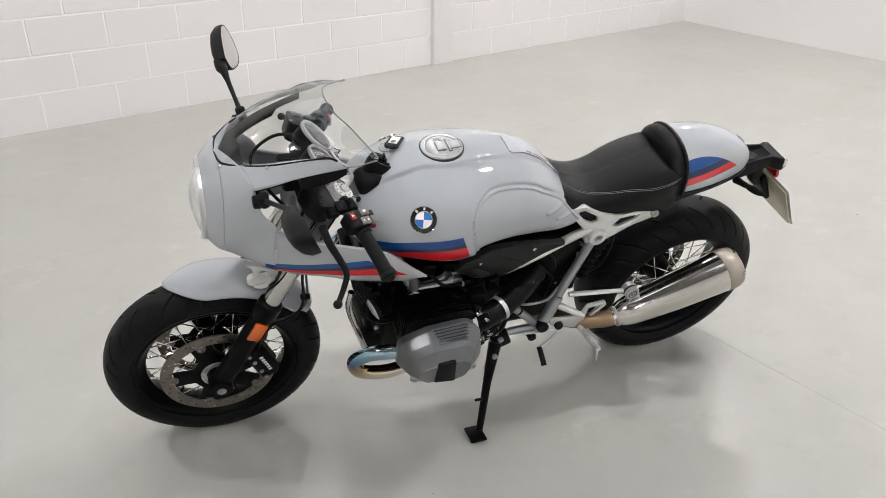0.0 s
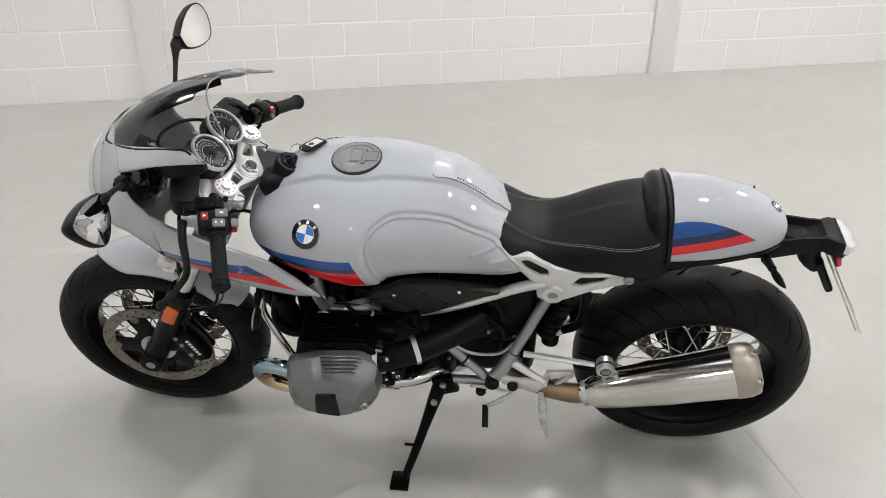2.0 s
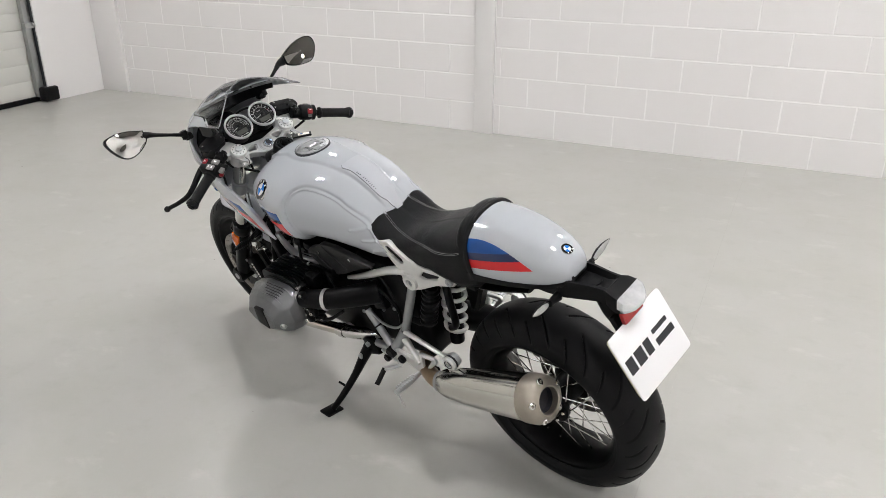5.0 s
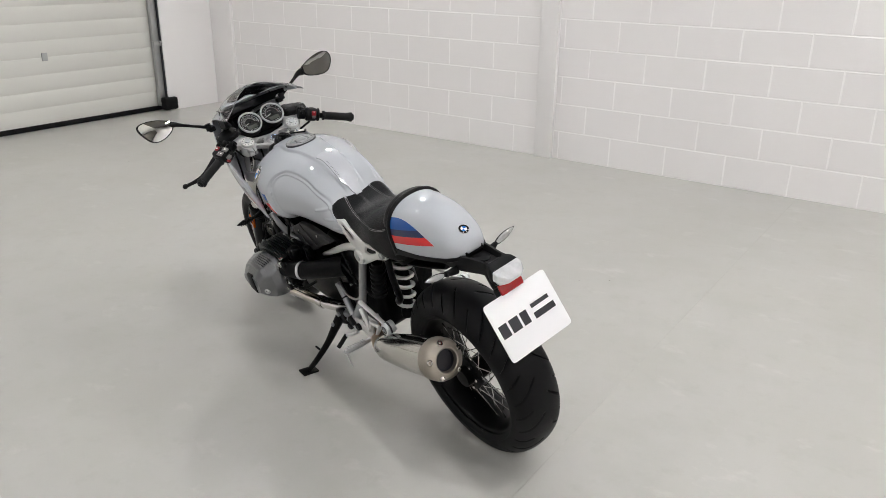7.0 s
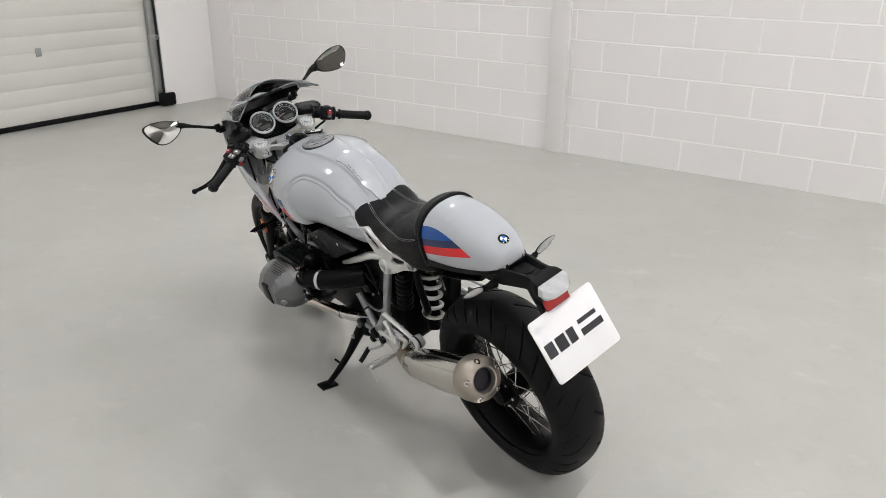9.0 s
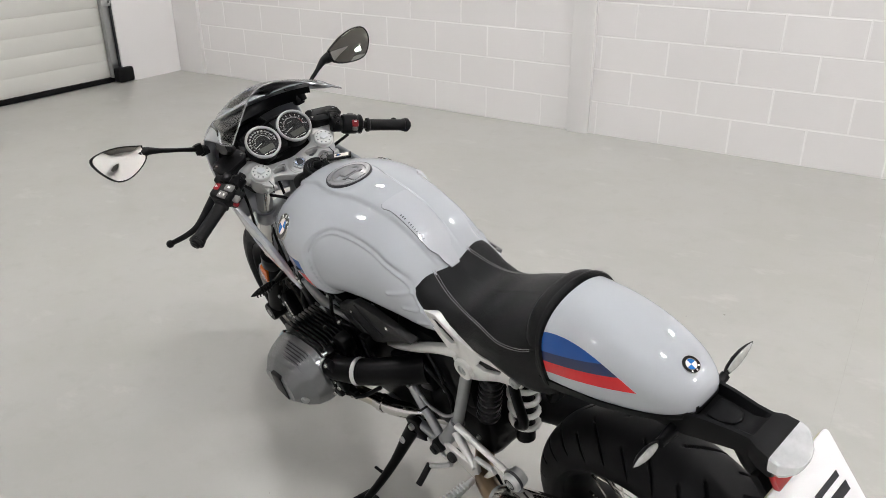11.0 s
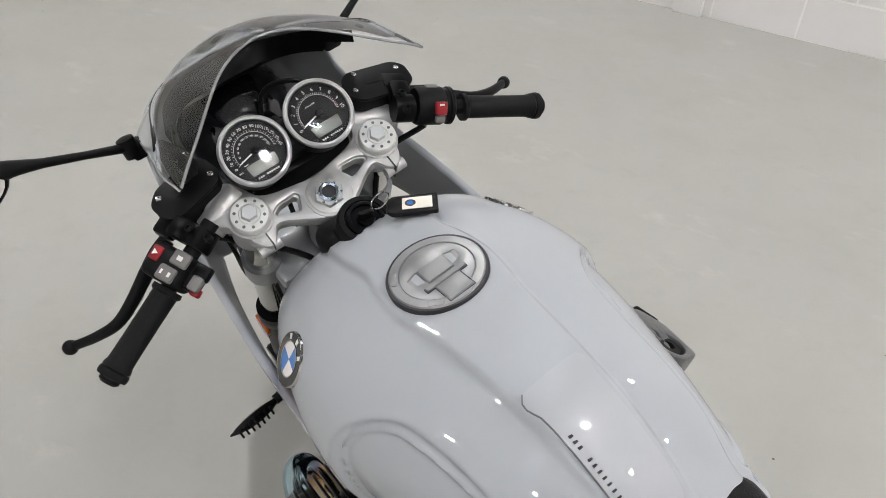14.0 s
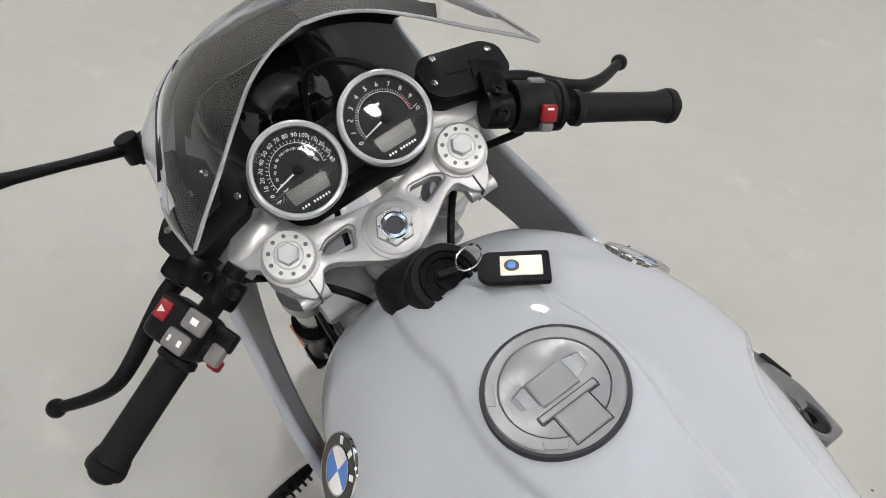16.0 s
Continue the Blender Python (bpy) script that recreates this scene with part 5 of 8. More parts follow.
def nose_curves(t):
    """Three lines round the left half, t = 0 top middle to 1 bottom middle: lamp rim, seam, rear edge."""
    a = math.pi * t
    rim = HL + V(0.012 + 0.012 * math.cos(a) * -0.2, 0.098 * math.sin(a), 0.100 * math.cos(a))
    seam = spline_table([(0.0, 1.446, 0.0, 1.026), (0.16, 1.440, 0.060, 1.020), (0.34, 1.440, 0.112, 0.972), (0.5, 1.446, 0.132, 0.900), (0.66, 1.450, 0.126, 0.838), (0.84, 1.446, 0.085, 0.790), (1.0, 1.440, 0.0, 0.776)], t)
    back = spline_table([(0.0, 1.436, 0.0, 1.032), (0.16, 1.398, 0.088, 1.042), (0.34, 1.374, 0.146, 1.012), (0.5, 1.362, 0.163, 0.955), (0.66, 1.330, 0.168, 0.900), (0.84, 1.345, 0.143, 0.757), (1.0, 1.390, 0.0, 0.755)], t)
    return rim, V(*seam), V(*back)


bm = bmesh.new()
N = 44
rows = []
for i in range(N + 1):
    rim, seam, back = nose_curves(i / N)
    line = curve_points([rim, rim * 0.35 + seam * 0.65 + V(0.006, 0, 0), seam, seam * 0.5 + back * 0.5 + V(0, 0.004 * math.sin(math.pi * i / N), 0), back], 5)
    rows.append(line)
loft(bm, rows, cap=False, closed=False)
merge(bm, mirrored(bm))
bmesh.ops.remove_doubles(bm, verts=bm.verts, dist=2e-4)
WING_UP = [(0.956, 0.196, 0.706), (1.00, 0.199, 0.745), (1.03, 0.200, 0.775), (1.06, 0.200, 0.802), (1.10, 0.198, 0.820), (1.16, 0.193, 0.838), (1.22, 0.187, 0.855), (1.28, 0.178, 0.875), (1.335, 0.168, 0.902)]
WING_LOW = [(0.958, 0.195, 0.703), (1.00, 0.190, 0.692), (1.05, 0.187, 0.695), (1.10, 0.184, 0.703), (1.16, 0.180, 0.717), (1.22, 0.172, 0.734), (1.28, 0.161, 0.743), (1.345, 0.143, 0.757)]


def strip(bm, up, low, n, m, bulge, lip=0.0):
    rows = []
    for i in range(n + 1):
        f = i / n
        xu = up[0][0] + (up[-1][0] - up[0][0]) * f
        xl = low[0][0] + (low[-1][0] - low[0][0]) * f
        u, l = V(xu, *spline_table(up, xu)), V(xl, *spline_table(low, xl))
        roll = [u + V(0, -lip * smooth(0.0, 0.15, f), -0.002), u + V(0, -0.5 * lip * smooth(0.0, 0.15, f), 0.001)] if lip else []
        rows.append(roll + [u.lerp(l, j / m) + V(0, bulge * math.sin(math.pi * j / m), 0) for j in range(m + 1)])
    loft(bm, rows, cap=False, closed=False)


ARM_UP = [(1.165, 0.173, 1.071), (1.185, 0.163, 1.083), (1.205, 0.155, 1.088), (1.24, 0.146, 1.083), (1.28, 0.135, 1.075), (1.338, 0.116, 1.060), (1.398, 0.088, 1.042)]
ARM_LOW = [(1.163, 0.174, 1.067), (1.188, 0.172, 1.063), (1.238, 0.169, 1.055), (1.288, 0.165, 1.044), (1.335, 0.159, 1.028), (1.374, 0.148, 1.012)]
t2 = bmesh.new()
strip(t2, WING_UP, WING_LOW, 40, 12, 0.006, 0.012)
strip(t2, ARM_UP, ARM_LOW, 26, 8, 0.003)
merge(t2, mirrored(t2))
merge(bm, t2)
bmesh.ops.remove_doubles(bm, verts=bm.verts, dist=2e-4)
bmesh.ops.recalc_face_normals(bm, faces=bm.faces)
fairing = part("front_fairing", bm, M_WING, bike, "gloss white half fairing with blue and red stripes", 50)
fairing.data.materials.append(M_INNER)
sol = fairing.modifiers.new("thickness", "SOLIDIFY")
sol.thickness, sol.offset, sol.material_offset, sol.material_offset_rim = 0.004, -1.0, 1, 0
# seam line of the nose
for s in (1, -1):
    bm = bmesh.new()
    line = []
    for i in range(4, 41):
        p = nose_curves(i / 44)[1]
        line.append(V(p.x, s * (p.y + 0.0004), p.z))
    tube(bm, line, 0.0011, 6, 1)
    part("panel_seam", bm, M_INNER, fairing, "thin dark seam")
# headlight
bm = bmesh.new()
lathe(bm, [(0.100, -0.020), (0.1015, 0.010), (0.098, 0.016), (0.092, 0.016), (0.090, 0.008)], HL + V(0.006, 0, 0), (1, 0, 0.06), 64, cap=False)
headlight = part("headlight", bm, M_ALU, bike, "round headlight with a satin rim")
bm = bmesh.new()
lathe(bm, [(0.091, 0.010), (0.080, 0.018), (0.06, 0.025), (0.03, 0.034), (0.001, 0.037)], HL + V(0.006, 0, 0), (1, 0, 0.06), 64)
part("headlight_lens", bm, M_CLEARLENS, headlight, "clear domed lens")
bm = bmesh.new()
lathe(bm, [(0.092, 0.0), (0.094, -0.03), (0.088, -0.07), (0.070, -0.105), (0.04, -0.125), (0.001, -0.13)], HL + V(0.004, 0, 0.004), (1, 0, 0), 48)
part("headlight_bowl", bm, M_GLOSSBLACK, headlight, "gloss black headlight bowl")
# screen
def screen_point(u, v):
    """u: -1 right to 1 left; v: 0 at the fairing, 1 at the rear edge."""
    a = abs(u)
    bx, by, bz = spline_table([(0.0, 1.444, 0.0, 1.024), (0.22, 1.428, 0.060, 1.030), (0.5, 1.338, 0.119, 1.056), (0.72, 1.232, 0.149, 1.082), (0.80, 1.199, 0.158, 1.086), (0.86, 1.169, 0.174, 1.071), (1.0, 1.100, 0.172, 1.078)], a)
    tx, ty, tz = spline_table([(0.0, 1.188, 0.0, 1.149), (0.18, 1.184, 0.030, 1.145), (0.36, 1.173, 0.060, 1.136), (0.54, 1.151, 0.090, 1.124), (0.72, 1.130, 0.120, 1.108), (0.86, 1.112, 0.147, 1.094), (0.94, 1.102, 0.160, 1.088), (1.0, 1.098, 0.169, 1.081)], a)
    s = 1 if u >= 0 else -1
    b, t = V(bx, s * by, bz), V(tx, s * ty, tz)
    p = b.lerp(t, v)
    lift = math.sin(math.pi * v) * (0.020 * (1 - a) ** 0.8 + 0.004 * (1 - a ** 6))
    out = V(0.35, s * a * 0.9, 0.9 * (1 - a) + 0.2).normalized()
    return p + out * lift


bm = bmesh.new()
rows = [[screen_point(-1 + 2 * i / 64, j / 18) for j in range(19)] for i in range(65)]
loft(bm, rows, cap=False, closed=False)
bmesh.ops.remove_doubles(bm, verts=bm.verts, dist=1e-4)
screen = part("windscreen", bm, M_SCREEN, bike, "clear bubble windscreen with a bright polished edge", 80)
screen.visible_shadow = False
M_EDGE = mat("polished_screen_edge", (0.30, 0.30, 0.31), 0.12, metal=0.3, coat=0.5)
for nm, v, r, mt, u0, u1 in (("screen_edge", 1.0, 0.0018, M_EDGE, -1, 1), ("screen_seal", 0.0, 0.0028, M_BLACK, -0.82, 0.82)):
    bm = bmesh.new()
    tube(bm, [screen_point(u0 + (u1 - u0) * i / 60, v) for i in range(61)], r, 8, 1)
    part(nm, bm, mt, screen, "black rubber screen seal" if v == 0 else "polished clear edge")
for s in (1, -1):
    bm = bmesh.new()
    tube(bm, [screen_point(s * (0.84 + 0.16 * i / 10), 0.0) for i in range(11)], 0.0016, 8, 1)
    part("lower_edge", bm, M_EDGE, screen)
    for x, y, z in ((1.437, 0.059, 1.022), (1.338, 0.122, 1.052), (1.223, 0.155, 1.074)):
        bm = bmesh.new()
        lathe(bm, [(0.0058, -0.002), (0.0058, 0.002), (0.004, 0.004), (0.0022, 0.004), (0.0022, 0.002)], (x, s * y, z), (0.3, s * 0.75, 0.55), 14)
        part("screen_screw", bm, M_CHROME, fairing)
# black inner panel: a lip under the screen's foot that runs down to the headlight bowl
bm = bmesh.new()
rows = []
for i in range(61):
    u = -0.74 + 1.48 * i / 60
    a = abs(u)
    p = screen_point(u, 0.0) - V(0.004, math.copysign(0.011, u) * smooth(0.0, 0.15, a), 0.008)
    drop = 0.034 - 0.016 * smooth(0.60, 0.62, a)
    arm = V(p.x, p.y * 0.985, p.z - drop)
    front = V(1.385 - 0.01 * a, p.y * 0.80, 1.006)
    f = smooth(0.46, 0.24, a)
    q = arm.lerp(front, f)
    low = arm.lerp(V(1.425, p.y * 0.66, 0.975), f)
    rows.append([p, p.lerp(q, 0.4) + V(0, 0, 0.006 * f), p.lerp(q, 0.8) + V(0, 0, 0.004 * f), q, q.lerp(low, 0.5), low])
loft(bm, rows, cap=False, closed=False)
bmesh.ops.remove_doubles(bm, verts=bm.verts, dist=5e-5)
panel = part("inner_panel", bm, M_LINING, bike, "black inner fairing panel")
# black cover inside the rear end of the left arm
bm = bmesh.new()
rings = []
for x, yo, yi, zt, zb in ((1.168, 0.166, 0.150, 1.062, 1.036), (1.19, 0.163, 0.132, 1.062, 1.020), (1.23, 0.160, 0.122, 1.056, 1.006), (1.27, 0.155, 0.120, 1.046, 1.000)):
    rings.append([V(x, yo, zt), V(x, yo - 0.002, zb + 0.006), V(x, yo - 0.012, zb), V(x, yi, zb + 0.004), V(x, yi, zb + 0.012), V(x, yo - 0.014, zt - 0.004)])
loft(bm, rings)
cover_ = part("corner_cover", bm, M_BLACK, bike, "black plastic cover inside the fairing arm")
for c in ((1.188, 0.152, 1.054), (1.235, 0.130, 1.026)):
    bm = bmesh.new()
    lathe(bm, [(0.005, -0.004), (0.005, 0.003), (0.003, 0.004), (0.001, 0.002)], c, (-0.3, -0.2, 1), 12)
    part("cover_screw", bm, M_CHROME, cover_)
# gauge carrier
GN = V(-0.68, 0, 0.73).normalized()
bm = bmesh.new()
box(bm, V(1.225, 0.003, 0.972), (0.05, 0.16, 0.07), basis((0, 0, 0), GN, (0, 1, 0)).to_3x3() @ Matrix.Rotation(math.pi / 2, 3, "Z"), 0.012, 3)
box(bm, V(1.262, 0.0, 0.940), (0.07, 0.10, 0.05), None, 0.010, 2)
box(bm, V(1.238, 0.0, 0.925), (0.050, 0.170, 0.050), Matrix.Rotation(-0.4, 3, "Y"), 0.010, 2)
tube(bm, [(1.255, 0.03, 0.945), (1.30, 0.03, 0.935), (1.37, 0.03, 0.92)], 0.009, 10, 4)
tube(bm, [(1.255, -0.03, 0.945), (1.30, -0.03, 0.935), (1.37, -0.03, 0.92)], 0.009, 10, 4)
gauge_carrier = part("gauge_carrier", bm, M_BLACK, bike)
DIAL_UP = V(0, 0, 1) - GN * GN.z


def gauge(name, center, marks, inner, red_from, needle_deg):
    """A round dial with a silver bezel, scale, needle, window and glass."""
    c = Vector(center)
    bm = bmesh.new()
    lathe(bm, [(0.030, -0.052), (0.044, -0.040), (0.0465, -0.007), (0.045, -0.0065)], c, GN, 56)
    body = part(name, bm, M_BLACK, bike, "round black instrument with a silver bezel")
    bm = bmesh.new()
    lathe(bm, [(0.0415, -0.001), (0.0425, 0.0035), (0.0455, 0.0055), (0.0480, 0.003), (0.0482, -0.004), (0.0460, -0.006)], c, GN, 64, cap=False)
    part("bezel", bm, M_ALU, body, "satin silver bezel")
    up = DIAL_UP.normalized()
    right = up.cross(GN)
    dm = Matrix((right, up, GN)).transposed().to_4x4()
    dm.translation = c
    bm = bmesh.new()
    lathe(bm, [(0.042, -0.006), (0.042, -0.003), (0.001, -0.0029)], c, GN, 56)
    part("dial", bm, M_DIAL, body)

    def at(deg, r, h=-0.0024):
        a = radians(deg)
        return dm @ V(r * math.sin(a), r * math.cos(a), h)

    n = len(marks)
    for i, txt in enumerate(marks):
        deg = -105 + 205 * i / (n - 1)
        words("scale_number", txt, 0.0072 if n < 13 else 0.0062, dm @ Matrix.Translation(V(0.0345 * math.sin(radians(deg)), 0.0345 * math.cos(radians(deg)), -0.0027)) @ Matrix.Rotation(-radians(deg) * 0.75, 4, "Z"), M_PRINT, body)
    for i, txt in enumerate(inner):
        deg = -101 + 190 * i / max(1, len(inner) - 1)
        words("scale_number", txt, 0.0038, dm @ Matrix.Translation(V(0.0212 * math.sin(radians(deg)), 0.0212 * math.cos(radians(deg)), -0.0027)) @ Matrix.Rotation(-radians(deg) * 0.75, 4, "Z"), M_PRINT, body)
    bm = bmesh.new()
    fine = (n - 1) * (2 if n > 12 else 4)
    for i in range(fine + 1):
        deg = -105 + 205 * i / fine
        long = i % (fine // (n - 1)) == 0
        box(bm, at(deg, 0.0285 if long else 0.0290), (0.0005, 0.0030 if long else 0.0018, 0.0003), dm.to_3x3() @ Matrix.Rotation(-radians(deg), 3, "Z"))
    tube(bm, [at(-105 + 205 * i / 40, 0.0268) for i in range(41)], 0.00025, 4, 1)
    part("scale", bm, M_PRINT, body)
    if red_from is not None:
        bm = bmesh.new()
        tube(bm, [at(-105 + 205 * (red_from + (1 - red_from) * i / 10), 0.0276) for i in range(11)], 0.0006, 4, 1)
        part("red_zone", bm, M_REDPLASTIC, body)
        words("scale_note", "r/min x1000", 0.0030, dm @ Matrix.Translation(V(-0.004, 0.0155, -0.0027)), M_PRINT, body)
    else:
        words("scale_note", "mph", 0.0032, dm @ Matrix.Translation(V(-0.031, -0.0165, -0.0027)), M_PRINT, body)
        words("scale_note", "km/h", 0.0030, dm @ Matrix.Translation(V(-0.0195, -0.0105, -0.0027)), M_PRINT, body)
    bm = bmesh.new()
    plate(bm, rounded([V(-0.020, -0.0285), V(0.020, -0.0285), V(0.022, -0.0125), V(-0.022, -0.0125)], 0.003), [], dm @ Matrix.Translation((0, 0, -0.0029)), 0.0006)
    part("display_window", bm, M_LCD, body, "blank grey display")
    bm = bmesh.new()
    for i in range(10):
        if i != 3:
            box(bm, dm @ V(-0.0150 + i * 0.0033, -0.0335, -0.0027), (0.0019, 0.0024, 0.0003), dm.to_3x3())
    part("dial_marking", bm, M_PRINT, body)
    bm = bmesh.new()
    tube(bm, [at(needle_deg, 0.006, -0.0008), at(needle_deg, 0.027, -0.0008)], [0.0011, 0.0007], 6, 1)
    part("needle", bm, M_PRINT, body)
    bm = bmesh.new()
    lathe(bm, [(0.0055, -0.002), (0.0055, 0.0008), (0.004, 0.0015), (0.001, 0.0015)], c, GN, 20)
    part("needle_hub", bm, M_BLACK, body)
    bm = bmesh.new()
    lathe(bm, [(0.0425, 0.0028), (0.036, 0.0036), (0.024, 0.0044), (0.012, 0.0048), (0.001, 0.0049)], c, GN, 48, cap=False)
    gl = part("gauge_glass", bm, M_GLASS, body)
    gl.visible_shadow = False


gauge("speedometer", (1.197, 0.0535, 1.005), [str(10 * i) for i in range(15)], [str(20 * i) for i in range(12)], None, -104)
gauge("rev_counter", (1.195, -0.0470, 1.006), [str(i) for i in range(11)], [], 0.82, -104)

# handlebars, switches, levers, reservoirs
def bar_side(s):
    a = V(1.172, s * 0.150, 0.962)
    e = V(1.111, 0.353, 0.889) if s > 0 else V(1.107, -0.346, 0.879)
    d = (e - a).normalized()
    L = (e - a).length
    bm = bmesh.new()
    tube(bm, [a, e], 0.011, 16, 1)
    bar = part("handlebar", bm, M_BLACK, bike, "black clip-on handlebar")
    g0 = a + d * (L - 0.125)
    bm = bmesh.new()
    prof = [(0.0115, 0.0), (0.0195, 0.0), (0.020, 0.006), (0.0165, 0.009)]
    prof += [(0.0165, 0.014), (0.0162, 0.04), (0.0162, 0.085), (0.0165, 0.106), (0.0182, 0.110), (0.0188, 0.114), (0.0172, 0.1155), (0.0195, 0.117), (0.020, 0.122), (0.019, 0.126), (0.012, 0.127)]
    lathe(bm, prof, g0, d, 28)
    part("grip", bm, M_GRIP, bar, "black rubber grip")
    bm = bmesh.new()
    lathe(bm, [(0.0135, 0.0), (0.0135, 0.006), (0.010, 0.009), (0.006, 0.009), (0.005, 0.006), (0.001, 0.006)], e, d, 24)
    part("bar_end", bm, M_BLACK, bar)
    up = (V(-0.25, 0, 1) - d * d.dot(V(-0.25, 0, 1))).normalized()
    fw = up.cross(d) * (1 if s > 0 else -1)
    if fw.x < 0:
        fw = -fw
    rot = Matrix((d, fw, up)).transposed()
    # switch housing beside the grip
    bm = bmesh.new()
    sc = a + d * (L - (0.150 if s > 0 else 0.168))
    if s > 0:
        box(bm, sc + fw * 0.008 + up * 0.006, (0.046, 0.060, 0.042), rot, 0.009, 3)
        box(bm, sc - fw * 0.016 - up * 0.004, (0.034, 0.030, 0.036), rot, 0.008, 3)
    else:
        lathe(bm, [(0.012, -0.028), (0.025, -0.028), (0.0275, -0.024), (0.0275, 0.010), (0.026, 0.013), (0.0245, 0.014), (0.0245, 0.020), (0.027, 0.021), (0.027, 0.026), (0.024, 0.028), (0.016, 0.029)], sc + fw * 0.004, d, 32)
    sw = part("switch_block", bm, M_BLACK, bar, "black switch housing")

    def key(name, o, size, material, label="", bev=0.003, turn=0.0):
        b2 = bmesh.new()
        box(b2, sc + d * o[0] + fw * o[1] + up * o[2], size, rot @ Matrix.Rotation(turn, 3, "X"), bev, 2)
        return part(name, b2, material, sw, label)

    def sign(o, size, turn=0.0):
        b2 = bmesh.new()
        box(b2, sc + d * o[0] + fw * o[1] + up * o[2], size, rot @ Matrix.Rotation(turn, 3, "X"))
        part("key_marking", b2, M_PRINT, sw)

    if s > 0:
        key("hazard_switch", (-0.006, 0.025, 0.027), (0.020, 0.015, 0.006), M_REDPLASTIC, "red hazard switch")
        b2 = bmesh.new()
        plate(b2, [V(-0.004, -0.0035), V(0.004, -0.0035), V(0.0, 0.004)], [], basis(sc + d * -0.006 + fw * 0.025 + up * 0.0301, up, d), 0.0004)
        part("key_marking", b2, M_PRINT, sw)
        key("rocker_switch", (-0.013, -0.010, 0.027), (0.020, 0.026, 0.007), M_GREYBUTTON, "grey rocker switch", 0.0032)
        key("rocker_switch", (0.011, -0.003, 0.027), (0.020, 0.026, 0.007), M_GREYBUTTON, "grey rocker switch", 0.0032)
        sign((-0.013, -0.010, 0.0306), (0.006, 0.008, 0.0004))
        sign((0.011, 0.003, 0.0306), (0.006, 0.003, 0.0004))
        sign((0.011, -0.009, 0.0306), (0.006, 0.004, 0.0004))
        key("signal_switch", (0.004, -0.037, 0.012), (0.020, 0.016, 0.010), M_GREYBUTTON, "grey signal switch")
        key("horn_button", (0.013, -0.036, 0.000), (0.012, 0.014, 0.010), M_REDPLASTIC, "red horn button")
        key("switch_wing", (-0.012, -0.034, 0.008), (0.020, 0.024, 0.012), M_BLACK)
    else:
        key("stop_switch", (0.002, -0.020, 0.0180), (0.018, 0.019, 0.008), M_REDPLASTIC, "red engine stop switch", 0.003, 0.9)
        key("start_button", (0.002, -0.0262, 0.0040), (0.014, 0.010, 0.008), M_GREYBUTTON, "pale start key", 0.002, 1.2)
        key("heater_button", (-0.004, 0.018, 0.0235), (0.018, 0.010, 0.006), M_GREYBUTTON, "grey key", 0.002, -0.5)
        sign((0.002, -0.0195, 0.0246), (0.007, 0.0025, 0.0006), 0.9)
        sign((0.002, -0.0245, 0.0180), (0.007, 0.0030, 0.0006), 0.9)
    # lever clamp and lever
    bm = bmesh.new()
    lc = a + d * (L - (0.198 if s > 0 else 0.214))
    lathe(bm, [(0.012, -0.014), (0.019, -0.014), (0.020, -0.010), (0.020, 0.010), (0.019, 0.014), (0.012, 0.014)], lc, d, 24)
    box(bm, lc + fw * 0.026 + up * 0.004, (0.030, 0.034, 0.024), rot, 0.006, 2)
    box(bm, lc + fw * 0.050, (0.040, 0.030, 0.020), rot, 0.006, 2)
    clamp = part("lever_clamp", bm, M_SATIN, bar)
    for o in (0.008, -0.022):
        bm = bmesh.new()
        lathe(bm, [(0.0055, -0.004), (0.0055, 0.004), (0.0035, 0.005), (0.003, 0.002), (0.001, 0.002)], lc + fw * o + up * 0.020 - d * 0.004, up, 12)
        part("clamp_bolt", bm, M_BLACK, clamp)
    bm = bmesh.new()
    run = [(1.232, 0.205, 0.930), (1.229, 0.225, 0.922), (1.221, 0.252, 0.908), (1.207, 0.286, 0.892), (1.200, 0.316, 0.880), (1.214, 0.348, 0.868), (1.235, 0.384, 0.859)] if s > 0 else [(1.236, -0.205, 0.928), (1.226, -0.235, 0.916), (1.210, -0.258, 0.903), (1.198, -0.290, 0.886), (1.203, -0.322, 0.871), (1.216, -0.352, 0.858), (1.232, -0.382, 0.846)]
    tube(bm, run, [0.0095, 0.0095, 0.0090, 0.0080, 0.0072, 0.0066, 0.0060], 14, 5, 1.2)
    bmesh.ops.create_icosphere(bm, subdivisions=3, radius=0.0105, matrix=Matrix.Translation(run[-1]))
    part("lever", bm, M_BLACK, bar, "black hand lever")
    # reservoir
    bm = bmesh.new()
    if s > 0:
        c1, c2 = V(1.243, 0.105, 0.975), V(1.226, 0.196, 0.965)
    else:
        c1, c2 = V(1.232, -0.104, 0.980), V(1.224, -0.202, 0.955)
    mid = (c1 + c2) / 2
    dd = (c2 - c1).normalized()
    u2 = (V(-0.32, 0, 0.95) - dd * dd.dot(V(-0.32, 0, 0.95))).normalized()
    m2 = Matrix((dd, u2.cross(dd), u2)).transposed().to_4x4()
    m2.translation = mid
    hw = (c2 - c1).length / 2
    outl = rounded([V(-hw, -0.018), V(-hw + 0.016, -0.030), V(hw - 0.02, -0.028), V(hw, -0.014), V(hw, 0.016), V(hw - 0.016, 0.028), V(-hw + 0.012, 0.026), V(-hw, 0.014)], 0.008, 3)
    plate(bm, outl, [], m2 @ Matrix.Translation((0, 0, -0.030)), 0.044, 0.003)
    res = part("fluid_reservoir", bm, M_BLACK, bar, "black fluid reservoir with a screwed lid")
    bm = bmesh.new()
